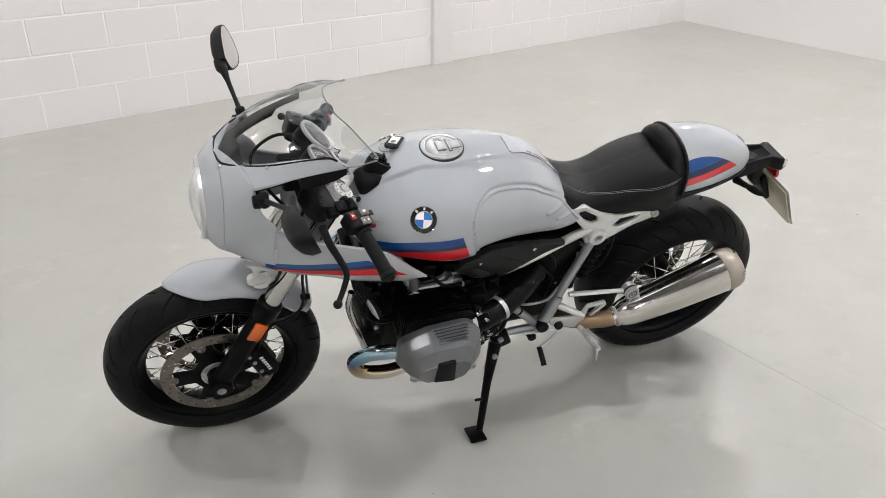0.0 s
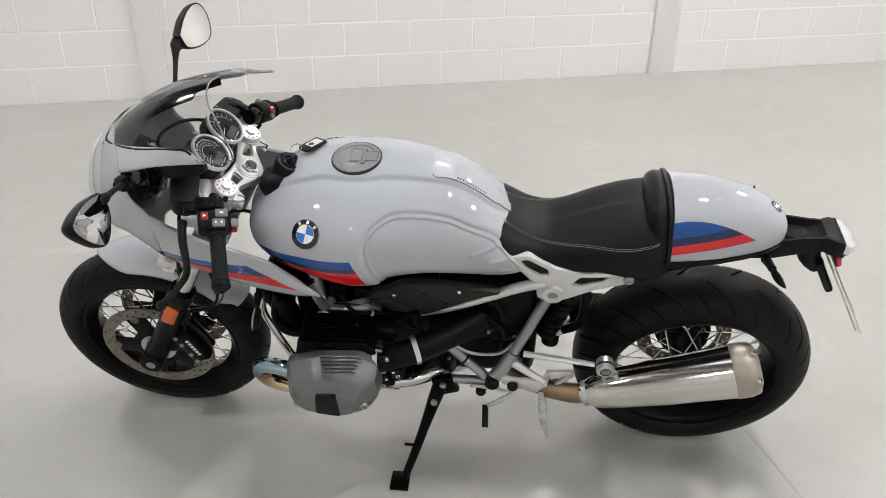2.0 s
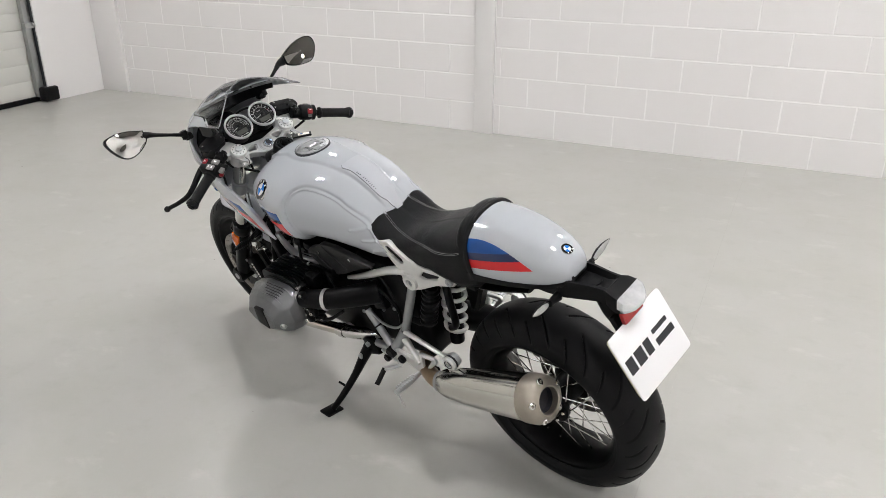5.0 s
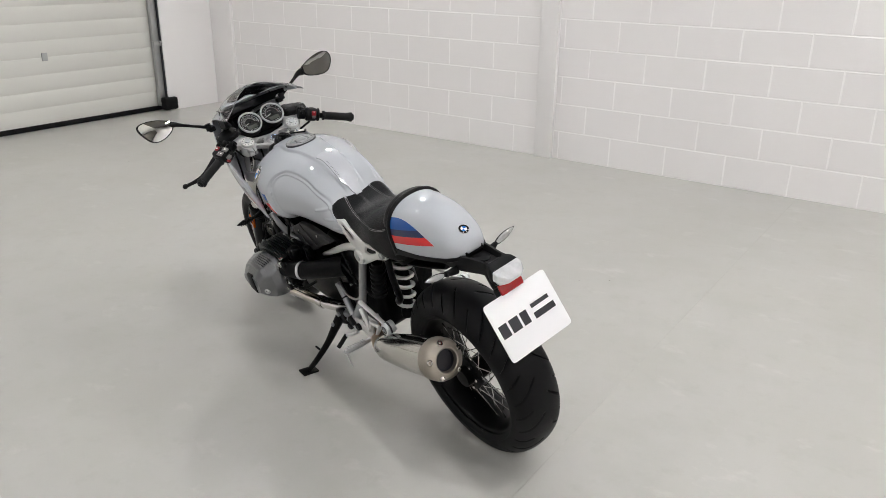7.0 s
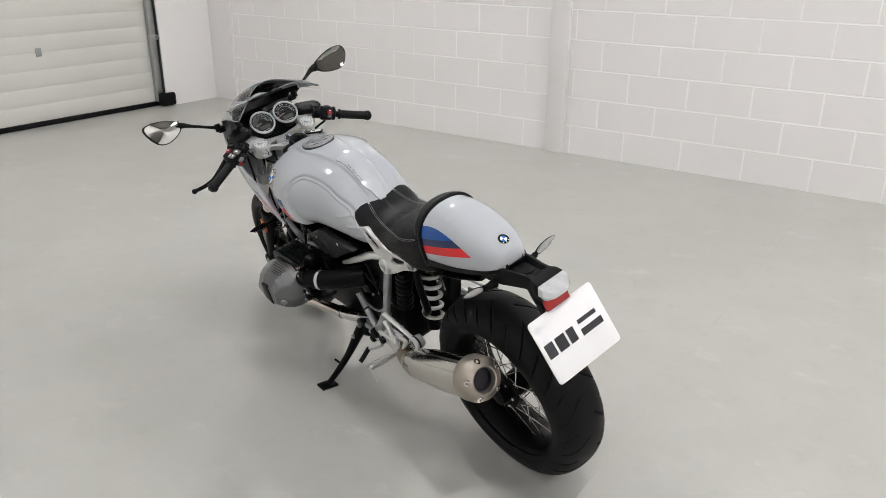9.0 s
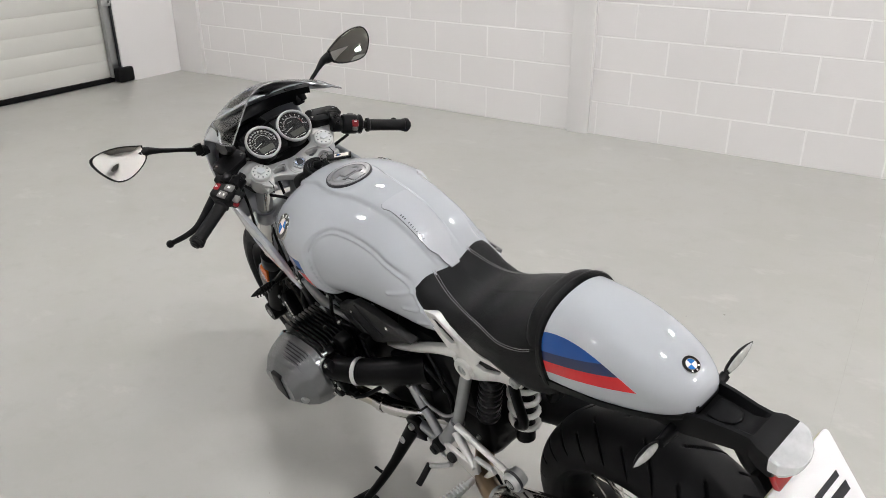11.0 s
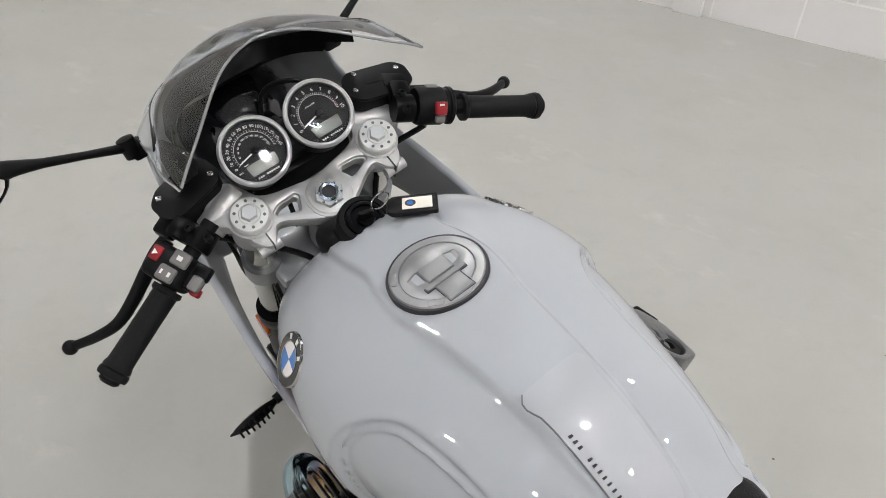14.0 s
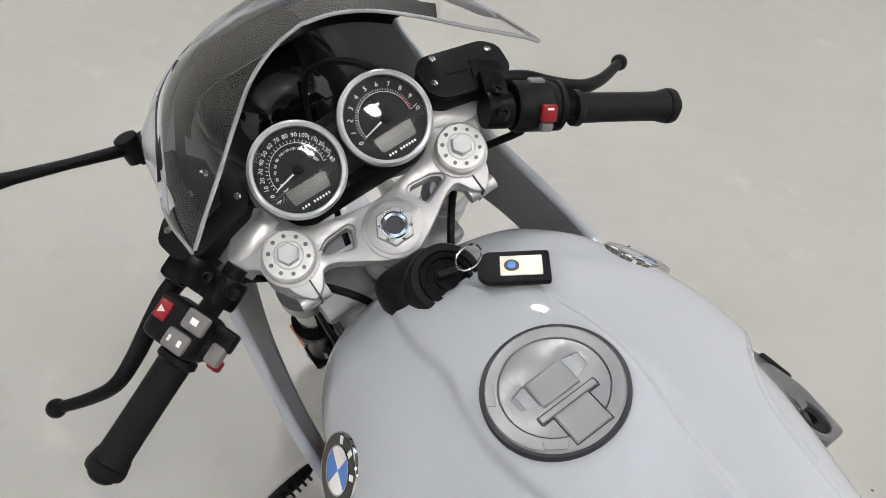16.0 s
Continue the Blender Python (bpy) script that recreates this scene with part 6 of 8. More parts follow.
    plate(bm, [p * 1.03 for p in outl], [], m2 @ Matrix.Translation((0, 0, 0.014)), 0.006, 0.002)
    plate(bm, rounded([V(-0.022, -0.004), V(0.014, -0.004), V(0.018, 0.002), V(-0.022, 0.004)], 0.002), [], m2 @ Matrix.Translation((0, 0, 0.020)), 0.001)
    part("lid", bm, M_BLACK, res)
    for q in ((-hw + 0.010, -0.010), (-hw + 0.022, 0.020), (hw - 0.014, 0.014)):
        bm = bmesh.new()
        lathe(bm, [(0.0040, 0.0), (0.0040, 0.0012), (0.0022, 0.0014), (0.0018, 0.0004)], m2 @ V(q[0], q[1] if s < 0 else -q[1], 0.020), u2, 12)
        part("lid_screw", bm, M_CHROME, res)
    bm = bmesh.new()
    tube(bm, [mid - u2 * 0.02 + dd * 0.02, lc + fw * 0.03], 0.010, 10, 1)
    part("reservoir_stem", bm, M_BLACK, res)


for s in (1, -1):
    bar_side(s)

# mirrors
def mirror(s, neck, outline, base, back):
    """Leaf-shaped mirror: outline points of the glass edge; back: the way its shell bulges."""
    pts = [Vector(p) for p in outline]
    mid_z = sum(p.z for p in pts) / len(pts)
    pts = [p + V((p.z - mid_z) * 0.085, 0, 0) for p in pts]
    loop = curve_points(pts + [pts[0]], 6)[:-1]
    # smooth the closing corner by reusing the ring as it stands
    c = sum(loop, V(0, 0, 0)) / len(loop)
    bk = Vector(back).normalized()
    bm = bmesh.new()
    rings = [[c + (p - c) * 0.965 - bk * 0.001 for p in loop], [c + (p - c) * 1.0 - bk * 0.003 for p in loop], [c + (p - c) * 1.035 + bk * 0.001 for p in loop], [c + (p - c) * 1.0 + bk * 0.016 for p in loop], [c + (p - c) * 0.8 + bk * 0.030 for p in loop], [c + (p - c) * 0.45 + bk * 0.038 for p in loop], [c + (p - c) * 0.05 + bk * 0.041 for p in loop]]
    loft(bm, rings)
    mir = part("mirror", bm, M_BLACK, bike, "black leaf-shaped rear-view mirror")
    bm = bmesh.new()
    rows = []
    for k in range(5):
        f = 0.955 * (1 - k / 4.0) + 0.02 * (k / 4.0)
        rows.append([c + (p - c) * f - bk * (0.0022 + 0.0022 * (1 - f * f)) for p in loop])
    loft(bm, rows, cap=False)
    bm.faces.new([v for v in bm.verts][-len(loop):])
    part("mirror_glass", bm, M_MIRROR, mir, "silvered glass")
    bm = bmesh.new()
    nk = Vector(neck)
    bs = Vector(base)
    inner = c + (nk - c) * 0.55 + bk * 0.014
    tube(bm, [inner, inner.lerp(nk, 0.6) + bk * 0.003, nk, nk.lerp(bs, 0.25), nk.lerp(bs, 0.6), bs], [0.018, 0.0155, 0.0110, 0.0065, 0.0055, 0.0070], 14, 4)
    d = (bs - nk).normalized()
    lathe(bm, [(0.006, -0.016), (0.012, -0.014), (0.0125, 0.014), (0.006, 0.016)], bs, (0.2, 0, 1), 18)
    box(bm, bs + V(0.008, -s * 0.012, -0.012), (0.034, 0.030, 0.022), None, 0.006)
    part("mirror_arm", bm, M_BLACK, mir)


mirror(1, (1.316, 0.311, 1.081), [(1.318, 0.318, 1.100), (1.312, 0.372, 1.124), (1.304, 0.420, 1.134), (1.300, 0.449, 1.127), (1.292, 0.444, 1.095), (1.283, 0.418, 1.058), (1.292, 0.375, 1.050), (1.308, 0.325, 1.068)], (1.356, 0.174, 1.004), (1.0, 0.12, -0.28))
mirror(-1, (1.384, -0.292, 1.058), [(1.378, -0.318, 1.082), (1.377, -0.372, 1.104), (1.372, -0.420, 1.112), (1.362, -0.450, 1.102), (1.349, -0.448, 1.070), (1.340, -0.412, 1.034), (1.348, -0.362, 1.032), (1.366, -0.318, 1.048)], (1.360, -0.176, 1.004), (1.0, -0.12, -0.28))

# ignition lock in front of the tank
LOCKN = V(-0.42, -0.10, 0.90).normalized()
bm = bmesh.new()
lc = V(1.036, 0.000, 0.947)
lathe(bm, [(0.036, -0.090), (0.0375, -0.035), (0.037, -0.012), (0.035, -0.003), (0.033, 0.0), (0.027, 0.0), (0.026, -0.004), (0.010, -0.004)], lc, LOCKN, 40)
box(bm, lc + V(0.032, 0.016, -0.060), (0.075, 0.080, 0.085), Matrix.Rotation(0.35, 3, "Y"), 0.022, 4)
lock = part("ignition_lock", bm, M_BLACK, bike, "black ignition lock housing")
bm = bmesh.new()
lathe(bm, [(0.0245, -0.004), (0.0245, 0.001), (0.0225, 0.002), (0.0195, 0.002), (0.0185, -0.001), (0.012, -0.001), (0.0115, 0.004), (0.001, 0.004)], lc, LOCKN, 36)
part("lock_barrel", bm, M_SATIN, lock, "stepped black lock barrel")

# front mudguard
bm = bmesh.new()
rows = []
for i in range(41):
    a = radians(71 + (147 - 71) * i / 40)
    R0 = 0.335 + 0.012 * math.sin(math.pi * i / 40)
    wl = 0.074 * (0.10 + 0.90 * math.sin(math.pi / 2 * min(1.0, i / 11)) ** 0.8) * (0.62 + 0.38 * (1 - smooth(33, 40, i)))
    side = 0.036 * math.sin(math.pi / 2 * min(1.0, i / 12)) * (1 - 0.3 * smooth(34, 40, i)) + 0.004
    row = []
    for j in range(21):
        b = -1 + 2 * j / 20
        ang = b * 1.45
        y = wl * math.sin(ang) / math.sin(1.45)
        r = R0 - side * (1 - math.cos(ang)) / (1 - math.cos(1.45))
        row.append(V(FRONT.x + r * math.cos(a), y, FRONT.z + r * math.sin(a)))
    rows.append(row)
loft(bm, rows, cap=False, closed=False)
guard = part("front_mudguard", bm, M_WHITE, bike, "gloss white front mudguard", 60)
g2 = guard.modifiers.new("thickness", "SOLIDIFY")
g2.thickness = 0.003
BRACKET = rounded([V(1.412, 0.735), V(1.380, 0.728), V(1.327, 0.700), V(1.340, 0.659), V(1.355, 0.645), V(1.383, 0.651), V(1.405, 0.664), V(1.400, 0.680), V(1.384, 0.686), V(1.390, 0.718)], 0.007, 4)
for s in (1, -1):
    bm = bmesh.new()
    plate(bm, BRACKET, [circle(1.362, 0.692, 0.013, 18)], side_plate(0.094 if s > 0 else -0.070), 0.024, 0.004)
    tube(bm, [(1.385, s * 0.090, 0.656), (1.362, s * 0.098, 0.660), (1.340, s * 0.098, 0.684)], 0.008, 12, 4)
    bracket_ = part("guard_bracket", bm, M_SILVERPLATE, bike, "silver cast mudguard bracket")
    bm = bmesh.new()
    lathe(bm, [(0.0085, -0.006), (0.0085, 0.005), (0.006, 0.007), (0.004, 0.007), (0.0035, 0.003), (0.0005, 0.003)], (1.346, s * 0.100, 0.665), (0, s, 0), 16)
    part("bracket_bolt", bm, M_DARKSTEEL, bracket_)
# brake line and sensor cable behind the near fork leg, held by a clip
for dx_, dy_, r_, mat_ in ((0.0, 0.0, 0.0042, M_BLACK), (0.012, -0.010, 0.0032, M_DARKSTEEL)):
    bm = bmesh.new()
    tube(bm, [(1.250 - dx_, 0.100 + dy_, 0.760), (1.264 - dx_, 0.100 + dy_, 0.678), (1.262 - dx_, 0.100 + dy_, 0.590), (1.276 - dx_, 0.102 + dy_, 0.545), (1.312 - dx_, 0.104 + dy_, 0.520), (1.350, 0.105 + dy_, 0.508), (1.385, 0.104 + dy_, 0.460)], r_, 10, 5)
    part("brake_line", bm, mat_, bike, "thin brake line behind the fork")
bm = bmesh.new()
box(bm, (1.257, 0.096, 0.590), (0.026, 0.018, 0.012), None, 0.004)
part("line_clip", bm, M_BLACK, bike)

# engine
bm = bmesh.new()
box(bm, (0.84, 0, 0.45), (0.40, 0.24, 0.30), None, 0.03, 3)
engine = part("engine_block", bm, M_ENGINE, bike, "black painted flat-twin engine block")

for name_, c_, size_, bv in (("front_cover", (1.02, 0, 0.50), (0.08, 0.20, 0.26), 0.025), ("gearbox", (0.56, 0, 0.41), (0.26, 0.19, 0.20), 0.03), ("sump", (0.88, 0, 0.345), (0.42, 0.20, 0.09), 0.025), ("bell_housing", (0.70, 0, 0.60), (0.34, 0.21, 0.13), 0.03)):
    bm = bmesh.new()
    box(bm, c_, size_, None, bv, 3)
    part(name_, bm, M_ENGINE, engine)
# bolts along the castings, sensors, hose ends and plugs on both sides
rng = random.Random(5)
for s in (1, -1):
    for x_, y_, z_ in ((1.055, 0.102, 0.60), (1.055, 0.102, 0.55), (1.055, 0.102, 0.42), (1.01, 0.102, 0.615), (0.70, 0.121, 0.50), (0.70, 0.121, 0.44), (0.66, 0.121, 0.40), (0.62, 0.097, 0.46), (0.56, 0.097, 0.49), (0.49, 0.097, 0.48), (0.47, 0.097, 0.38), (0.83, 0.107, 0.640), (0.74, 0.107, 0.655), (0.60, 0.107, 0.648)):
        bm = bmesh.new()
        r_ = rng.uniform(0.0045, 0.007)
        lathe(bm, [(r_, -0.004), (r_, 0.004), (r_ * 0.75, 0.0055), (r_ * 0.5, 0.0055), (r_ * 0.45, 0.002), (0.0005, 0.002)], (x_, s * y_, z_), (0, s, 0), 10)
        part("case_bolt", bm, M_STEEL, engine)
    for c_, size_ in (((0.80, s * 0.135, 0.60), (0.05, 0.05, 0.04)), ((0.745, s * 0.165, 0.605), (0.035, 0.03, 0.05)), ((0.68, s * 0.125, 0.55), (0.05, 0.04, 0.05)), ((0.86, s * 0.13, 0.665), (0.06, 0.04, 0.03)), ((0.93, s * 0.12, 0.665), (0.04, 0.05, 0.04)), ((0.60, s * 0.115, 0.53), (0.06, 0.03, 0.07))):
        bm = bmesh.new()
        box(bm, c_, size_, Matrix.Rotation(rng.uniform(-0.4, 0.4), 3, "Y"), 0.007, 2)
        part("connector", bm, M_ENGINE, engine)
    for pts_, r_ in (([(0.80, s * 0.155, 0.61), (0.84, s * 0.175, 0.63), (0.89, s * 0.17, 0.625), (0.93, s * 0.14, 0.655)], 0.0050), ([(0.745, s * 0.18, 0.62), (0.72, s * 0.185, 0.58), (0.70, s * 0.17, 0.53), (0.66, s * 0.13, 0.50)], 0.0045), ([(1.06, s * 0.11, 0.62), (1.04, s * 0.14, 0.66), (0.99, s * 0.135, 0.69)], 0.0070), ([(0.64, s * 0.12, 0.60), (0.57, s * 0.125, 0.585), (0.52, s * 0.115, 0.52), (0.53, s * 0.11, 0.44)], 0.0060)):
        bm = bmesh.new()
        tube(bm, pts_, r_, 8, 5)
        part("hose_run", bm, M_ENGINE, engine)
    for c_ in ((0.842, s * 0.178, 0.630), (0.712, s * 0.186, 0.565)):
        bm = bmesh.new()
        lathe(bm, [(0.0062, -0.003), (0.0072, -0.003), (0.0072, 0.003), (0.0062, 0.003)], c_, (1, 0, 0.4), 14, cap=False)
        part("hose_clip", bm, M_STEEL, engine)


def cylinder(s, dx):
    """A finned cylinder with its grey valve cover."""
    cx, cz = 0.925 + dx, 0.535
    bm = bmesh.new()
    tube(bm, [(cx, s * 0.10, cz), (cx, s * 0.255, cz)], 0.062, 28, 1)
    cyl = part("cylinder", bm, M_ENGINE, bike, "black finned cylinder")
    for i in range(13):
        bm = bmesh.new()
        y = 0.122 + i * 0.0113
        w = 0.098 - 0.004 * abs(i - 6) / 6
        out = rounded([V(cx - w, cz - 0.085), V(cx + w, cz - 0.085), V(cx + w, cz + 0.070), V(cx - w, cz + 0.078)], 0.03, 4)
        plate(bm, out, [], side_plate(s * y + 0.0018), 0.0036)
        part("fin", bm, M_FIN, cyl)
    bm = bmesh.new()
    out = rounded([V(cx - 0.112, cz - 0.07), V(cx - 0.070, cz - 0.118), V(cx + 0.078, cz - 0.100), V(cx + 0.120, cz - 0.055), V(cx + 0.108, cz + 0.030), V(cx + 0.05, cz + 0.062), V(cx - 0.075, cz + 0.070), V(cx - 0.115, cz + 0.04)], 0.02, 3)
    plate(bm, [V(cx + (p.x - cx) * 0.95, cz + (p.y - cz) * 0.92) for p in out], [], side_plate(0.2625 if s > 0 else -0.232), 0.030, 0.003)
    part("cylinder_head", bm, M_ENGINE, bike, "black cylinder head")
    # valve cover: a faceted shell, its slanting upper face slotted at the rear
    base = rounded([V(cx - 0.113, cz - 0.055), V(cx - 0.092, cz - 0.100), V(cx - 0.030, cz - 0.120), V(cx + 0.072, cz - 0.108), V(cx + 0.126, cz - 0.060), V(cx + 0.118, cz + 0.018), V(cx + 0.040, cz + 0.048), V(cx - 0.066, cz + 0.056), V(cx - 0.107, cz + 0.026)], 0.014, 4)
    mid = rounded([V(cx - 0.107, cz - 0.050), V(cx - 0.086, cz - 0.094), V(cx - 0.028, cz - 0.112), V(cx + 0.074, cz - 0.098), V(cx + 0.116, cz - 0.052), V(cx + 0.104, cz + 0.014), V(cx + 0.040, cz + 0.038), V(cx - 0.060, cz + 0.040), V(cx - 0.101, cz + 0.010)], 0.010, 4)
    ridge = rounded([V(cx - 0.086, cz - 0.048), V(cx - 0.070, cz - 0.086), V(cx - 0.024, cz - 0.102), V(cx + 0.072, cz - 0.088), V(cx + 0.106, cz - 0.048), V(cx + 0.094, cz + 0.004), V(cx + 0.036, cz + 0.026), V(cx - 0.050, cz + 0.030), V(cx - 0.080, cz + 0.004)], 0.007, 4)
    inner = rounded([V(cx - 0.062, cz - 0.046), V(cx - 0.050, cz - 0.068), V(cx - 0.016, cz - 0.080), V(cx + 0.064, cz - 0.068), V(cx + 0.090, cz - 0.042), V(cx + 0.078, cz - 0.018), V(cx + 0.032, cz - 0.004), V(cx - 0.040, cz + 0.000), V(cx - 0.064, cz - 0.016)], 0.008, 4)
    bm = bmesh.new()

    def ring(o, y, k=1.0):
        c = sum(o, V(0, 0)) / len(o)
        return [V(c.x + (p.x - c.x) * k, s * y, c.y + (p.y - c.y) * k) for p in o]

    loft(bm, [ring(base, 0.262), ring(base, 0.284), ring(mid, 0.314), ring(ridge, 0.336), ring(inner, 0.358), ring(inner, 0.361, 0.95), ring(inner, 0.361, 0.3)])
    cover = part("valve_cover", bm, M_COVER, cyl, "grey cast valve cover with raised fins", 12)
    # slots: bright fins on the slanting upper rear face, dark strips as shade between
    def upper(x, y):
        """The height of the upper face."""
        z = lerp_table([(0.284, 0.056), (0.314, 0.040), (0.336, 0.030)], y)[0]
        return cz + z - 0.008 * (x - (cx - 0.06)) / 0.1

    def along(y, grow, r, material, name, label, d):
        bm = bmesh.new()
        x0, x1 = cx + 0.030 - 0.3 * (y - 0.284), cx - 0.060 + 0.25 * (y - 0.284)
        n = V(0, s * 0.45, 0.89)
        pts = [V(x0, s * y, upper(x0, y)) + n * d, V(x1, s * y, upper(x1, y)) + n * d]
        if grow:
            pts.append(pts[-1] + V(-0.036, -s * 0.002, -0.030))
        tube(bm, pts, r, 8, 1, 1.2)
        part(name, bm, material, cover, label)

    for i in range(6):
        along(0.282 + 0.0076 * i, True, 0.0023, M_COVER, "cover_fin", "", 0.0036)
        if i < 5:
            along(0.2858 + 0.0076 * i, True, 0.0021, M_NEAR_BLACK, "fin_shade", "dark strip as the shade between fins", 0.0012)
    for i in range(3):
        bm = bmesh.new()
        g0 = V(cx + 0.112 - 0.010 * i, s * (0.296 + 0.010 * i), cz + 0.010 - 0.004 * i)
        tube(bm, [g0, g0 + V(0.004, 0, -0.050)], 0.0022, 6, 1)
        part("front_groove", bm, M_COVER, cover)
    bm = bmesh.new()
    out = rounded([V(cx - 0.020, cz - 0.078), V(cx + 0.040, cz - 0.070), V(cx + 0.034, cz + 0.000), V(cx - 0.016, cz + 0.004)], 0.006, 3)
    plate(bm, out, [], side_plate(0.365 if s > 0 else -0.339), 0.026, 0.004)
    part("plug_cover", bm, M_BLACK, cover, "black spark plug cover")
    for px_, pz_, py_ in ((cx + 0.088, cz - 0.066, 0.338), (cx - 0.074, cz - 0.056, 0.340)):
        bm = bmesh.new()
        lathe(bm, [(0.012, -0.012), (0.012, 0.005), (0.009, 0.008), (0.007, 0.008), (0.006, 0.003), (0.001, 0.003)], (px_, s * py_, pz_), (0.25 if px_ > cx else -0.25, s, -0.1), 18)
        part("cover_bolt", bm, M_STEEL, cover)
    for px_, pz_ in ((cx - 0.112, cz + 0.06), (cx - 0.118, cz + 0.02), (cx - 0.115, cz - 0.03), (cx - 0.105, cz - 0.07)):
        bm = bmesh.new()
        lathe(bm, [(0.006, -0.01), (0.006, 0.003), (0.003, 0.004)], (px_, s * 0.262, pz_), (0, s, 0), 8)
        part("head_bolt", bm, M_CHROME, cyl)
    # intake
    bm = bmesh.new()
    tube(bm, [(cx - 0.06, s * 0.225, cz + 0.02), (cx - 0.10, s * 0.249, cz + 0.010), (cx - 0.18, s * 0.224, cz + 0.014), (cx - 0.26, s * 0.175, cz + 0.022), (cx - 0.34, s * 0.11, cz + 0.03)], [0.030, 0.032, 0.033, 0.036, 0.040], 22, 5)
    box(bm, (cx - 0.135, s * 0.235, cz - 0.032), (0.05, 0.035, 0.05), None, 0.008)
    box(bm, (cx - 0.12, s * 0.20, cz + 0.06), (0.05, 0.04, 0.05), None, 0.010)
    intake = part("intake_tube", bm, M_ENGINE, bike, "black intake tube with throttle body")
    for ctr, ax, r in (((cx - 0.098, s * 0.250, cz + 0.010), (-1, -s * 0.02, 0.05), 0.0345), ((cx - 0.190, s * 0.219, cz + 0.015), (-1, -s * 0.42, 0.1), 0.0365)):
        bm = bmesh.new()
        lathe(bm, [(r - 0.002, -0.006), (r, -0.006), (r, 0.006), (r - 0.002, 0.006)], ctr, ax, 32, cap=False)
        part("hose_clamp", bm, M_ALU, intake, "bright hose clamp")
    for q in ((-0.118, 0.256, -0.022), (-0.152, 0.256, -0.045), (-0.132, 0.256, -0.052), (-0.05, 0.21, 0.085), (-0.09, 0.222, 0.06)):
        bm = bmesh.new()
        lathe(bm, [(0.005, -0.004), (0.005, 0.003), (0.002, 0.004)], (cx + q[0], s * q[1], cz + q[2]), (0, s, 0), 8)
        part("small_bolt", bm, M_CHROME, intake)
    # throttle linkage and screws round the inlet stub
    bm = bmesh.new()
    for o_, size_, turn_ in (((-0.128, 0.262, 0.030), (0.030, 0.018, 0.040), 0.3), ((-0.150, 0.258, -0.020), (0.036, 0.020, 0.034), -0.2), ((-0.118, 0.262, -0.052), (0.030, 0.016, 0.050), 0.5), ((-0.165, 0.246, -0.052), (0.045, 0.018, 0.026), 0.15), ((-0.105, 0.245, 0.052), (0.022, 0.026, 0.030), -0.4)):
        box(bm, (cx + o_[0], s * o_[1], cz + o_[2]), size_, Matrix.Rotation(turn_, 3, "Y"), 0.005, 2)
    tube(bm, [(cx - 0.160, s * 0.262, cz - 0.045), (cx - 0.20, s * 0.24, cz - 0.050), (cx - 0.235, s * 0.20, cz - 0.03)], 0.006, 8, 5)
    linkage = part("throttle_linkage", bm, M_ENGINE, intake, "black throttle linkage")
    for o_, r_ in (((-0.128, 0.273, 0.042), 0.0055), ((-0.150, 0.270, -0.026), 0.0065), ((-0.140, 0.270, -0.010), 0.0045), ((-0.112, 0.272, -0.066), 0.0065), ((-0.122, 0.272, -0.038), 0.0045), ((-0.178, 0.256, -0.050), 0.0050), ((-0.152, 0.257, -0.056), 0.0045), ((-0.104, 0.260, 0.058), 0.0050), ((-0.118, 0.268, 0.014), 0.0060), ((-0.116, 0.268, -0.014), 0.0060)):
        bm = bmesh.new()
        lathe(bm, [(r_, -0.004), (r_, 0.003), (r_ * 0.8, 0.0045), (r_ * 0.45, 0.0045), (r_ * 0.4, 0.002), (0.0005, 0.002)], (cx + o_[0], s * o_[1], cz + o_[2]), (-0.3, s, 0.1), 10)
        part("linkage_screw", bm, M_CHROME, linkage)
    # exhaust header
    bm = bmesh.new()
    tube(bm, [(cx + 0.06, s * 0.262, cz - 0.055), (cx + 0.13, s * 0.258, cz - 0.040), (cx + 0.190, s * 0.240, cz - 0.056), (cx + 0.222, s * 0.218, cz - 0.106), (cx + 0.200, s * 0.208, cz - 0.166), (cx + 0.12, s * 0.205, cz - 0.192), (cx + 0.02, s * 0.188, cz - 0.196), (cx - 0.10, s * 0.165, cz - 0.196)], 0.0205, 24, 6)
    header = part("exhaust_header", bm, M_HEAT, bike, "polished header pipe blued by heat")
    bm = bmesh.new()
    tube(bm, [(cx - 0.10, s * 0.165, cz - 0.196), (cx - 0.17, s * 0.15, cz - 0.195), (cx - 0.24, s * 0.11, cz - 0.205), (cx - 0.30, s * 0.06, cz - 0.225), (cx - 0.38, s * 0.03, cz - 0.23)], 0.0225, 22, 5)
    lathe(bm, [(0.0225, -0.008), (0.026, -0.008), (0.026, 0.008), (0.0225, 0.008)], (cx - 0.125, s * 0.161, cz - 0.196), (-1, -s * 0.15, 0), 24, cap=False)
    part("lower_pipe", bm, M_CHROME, header)


cylinder(1, 0.0)
cylinder(-1, -0.03)
# oil filler on the rear of the right valve cover
bm = bmesh.new()
plate(bm, rounded([V(-0.045, -0.040), V(0.030, -0.045), V(0.075, -0.020), V(0.070, 0.030), V(-0.030, 0.034), V(-0.050, 0.010)], 0.012, 4), [circle(-0.012, -0.004, 0.0255, 24)], basis(V(0.832, -0.322, 0.572), (-0.10, -0.62, 0.78), (1, 0, 0)), -0.05, 0.003)
filler_boss = part("oil_filler_boss", bm, M_COVER, bike, "grey cast oil filler boss")
bm = bmesh.new()
on_ = V(-0.10, -0.62, 0.78).normalized()
oc_ = basis(V(0.832, -0.322, 0.572), on_, (1, 0, 0)) @ V(-0.012, -0.004, 0)
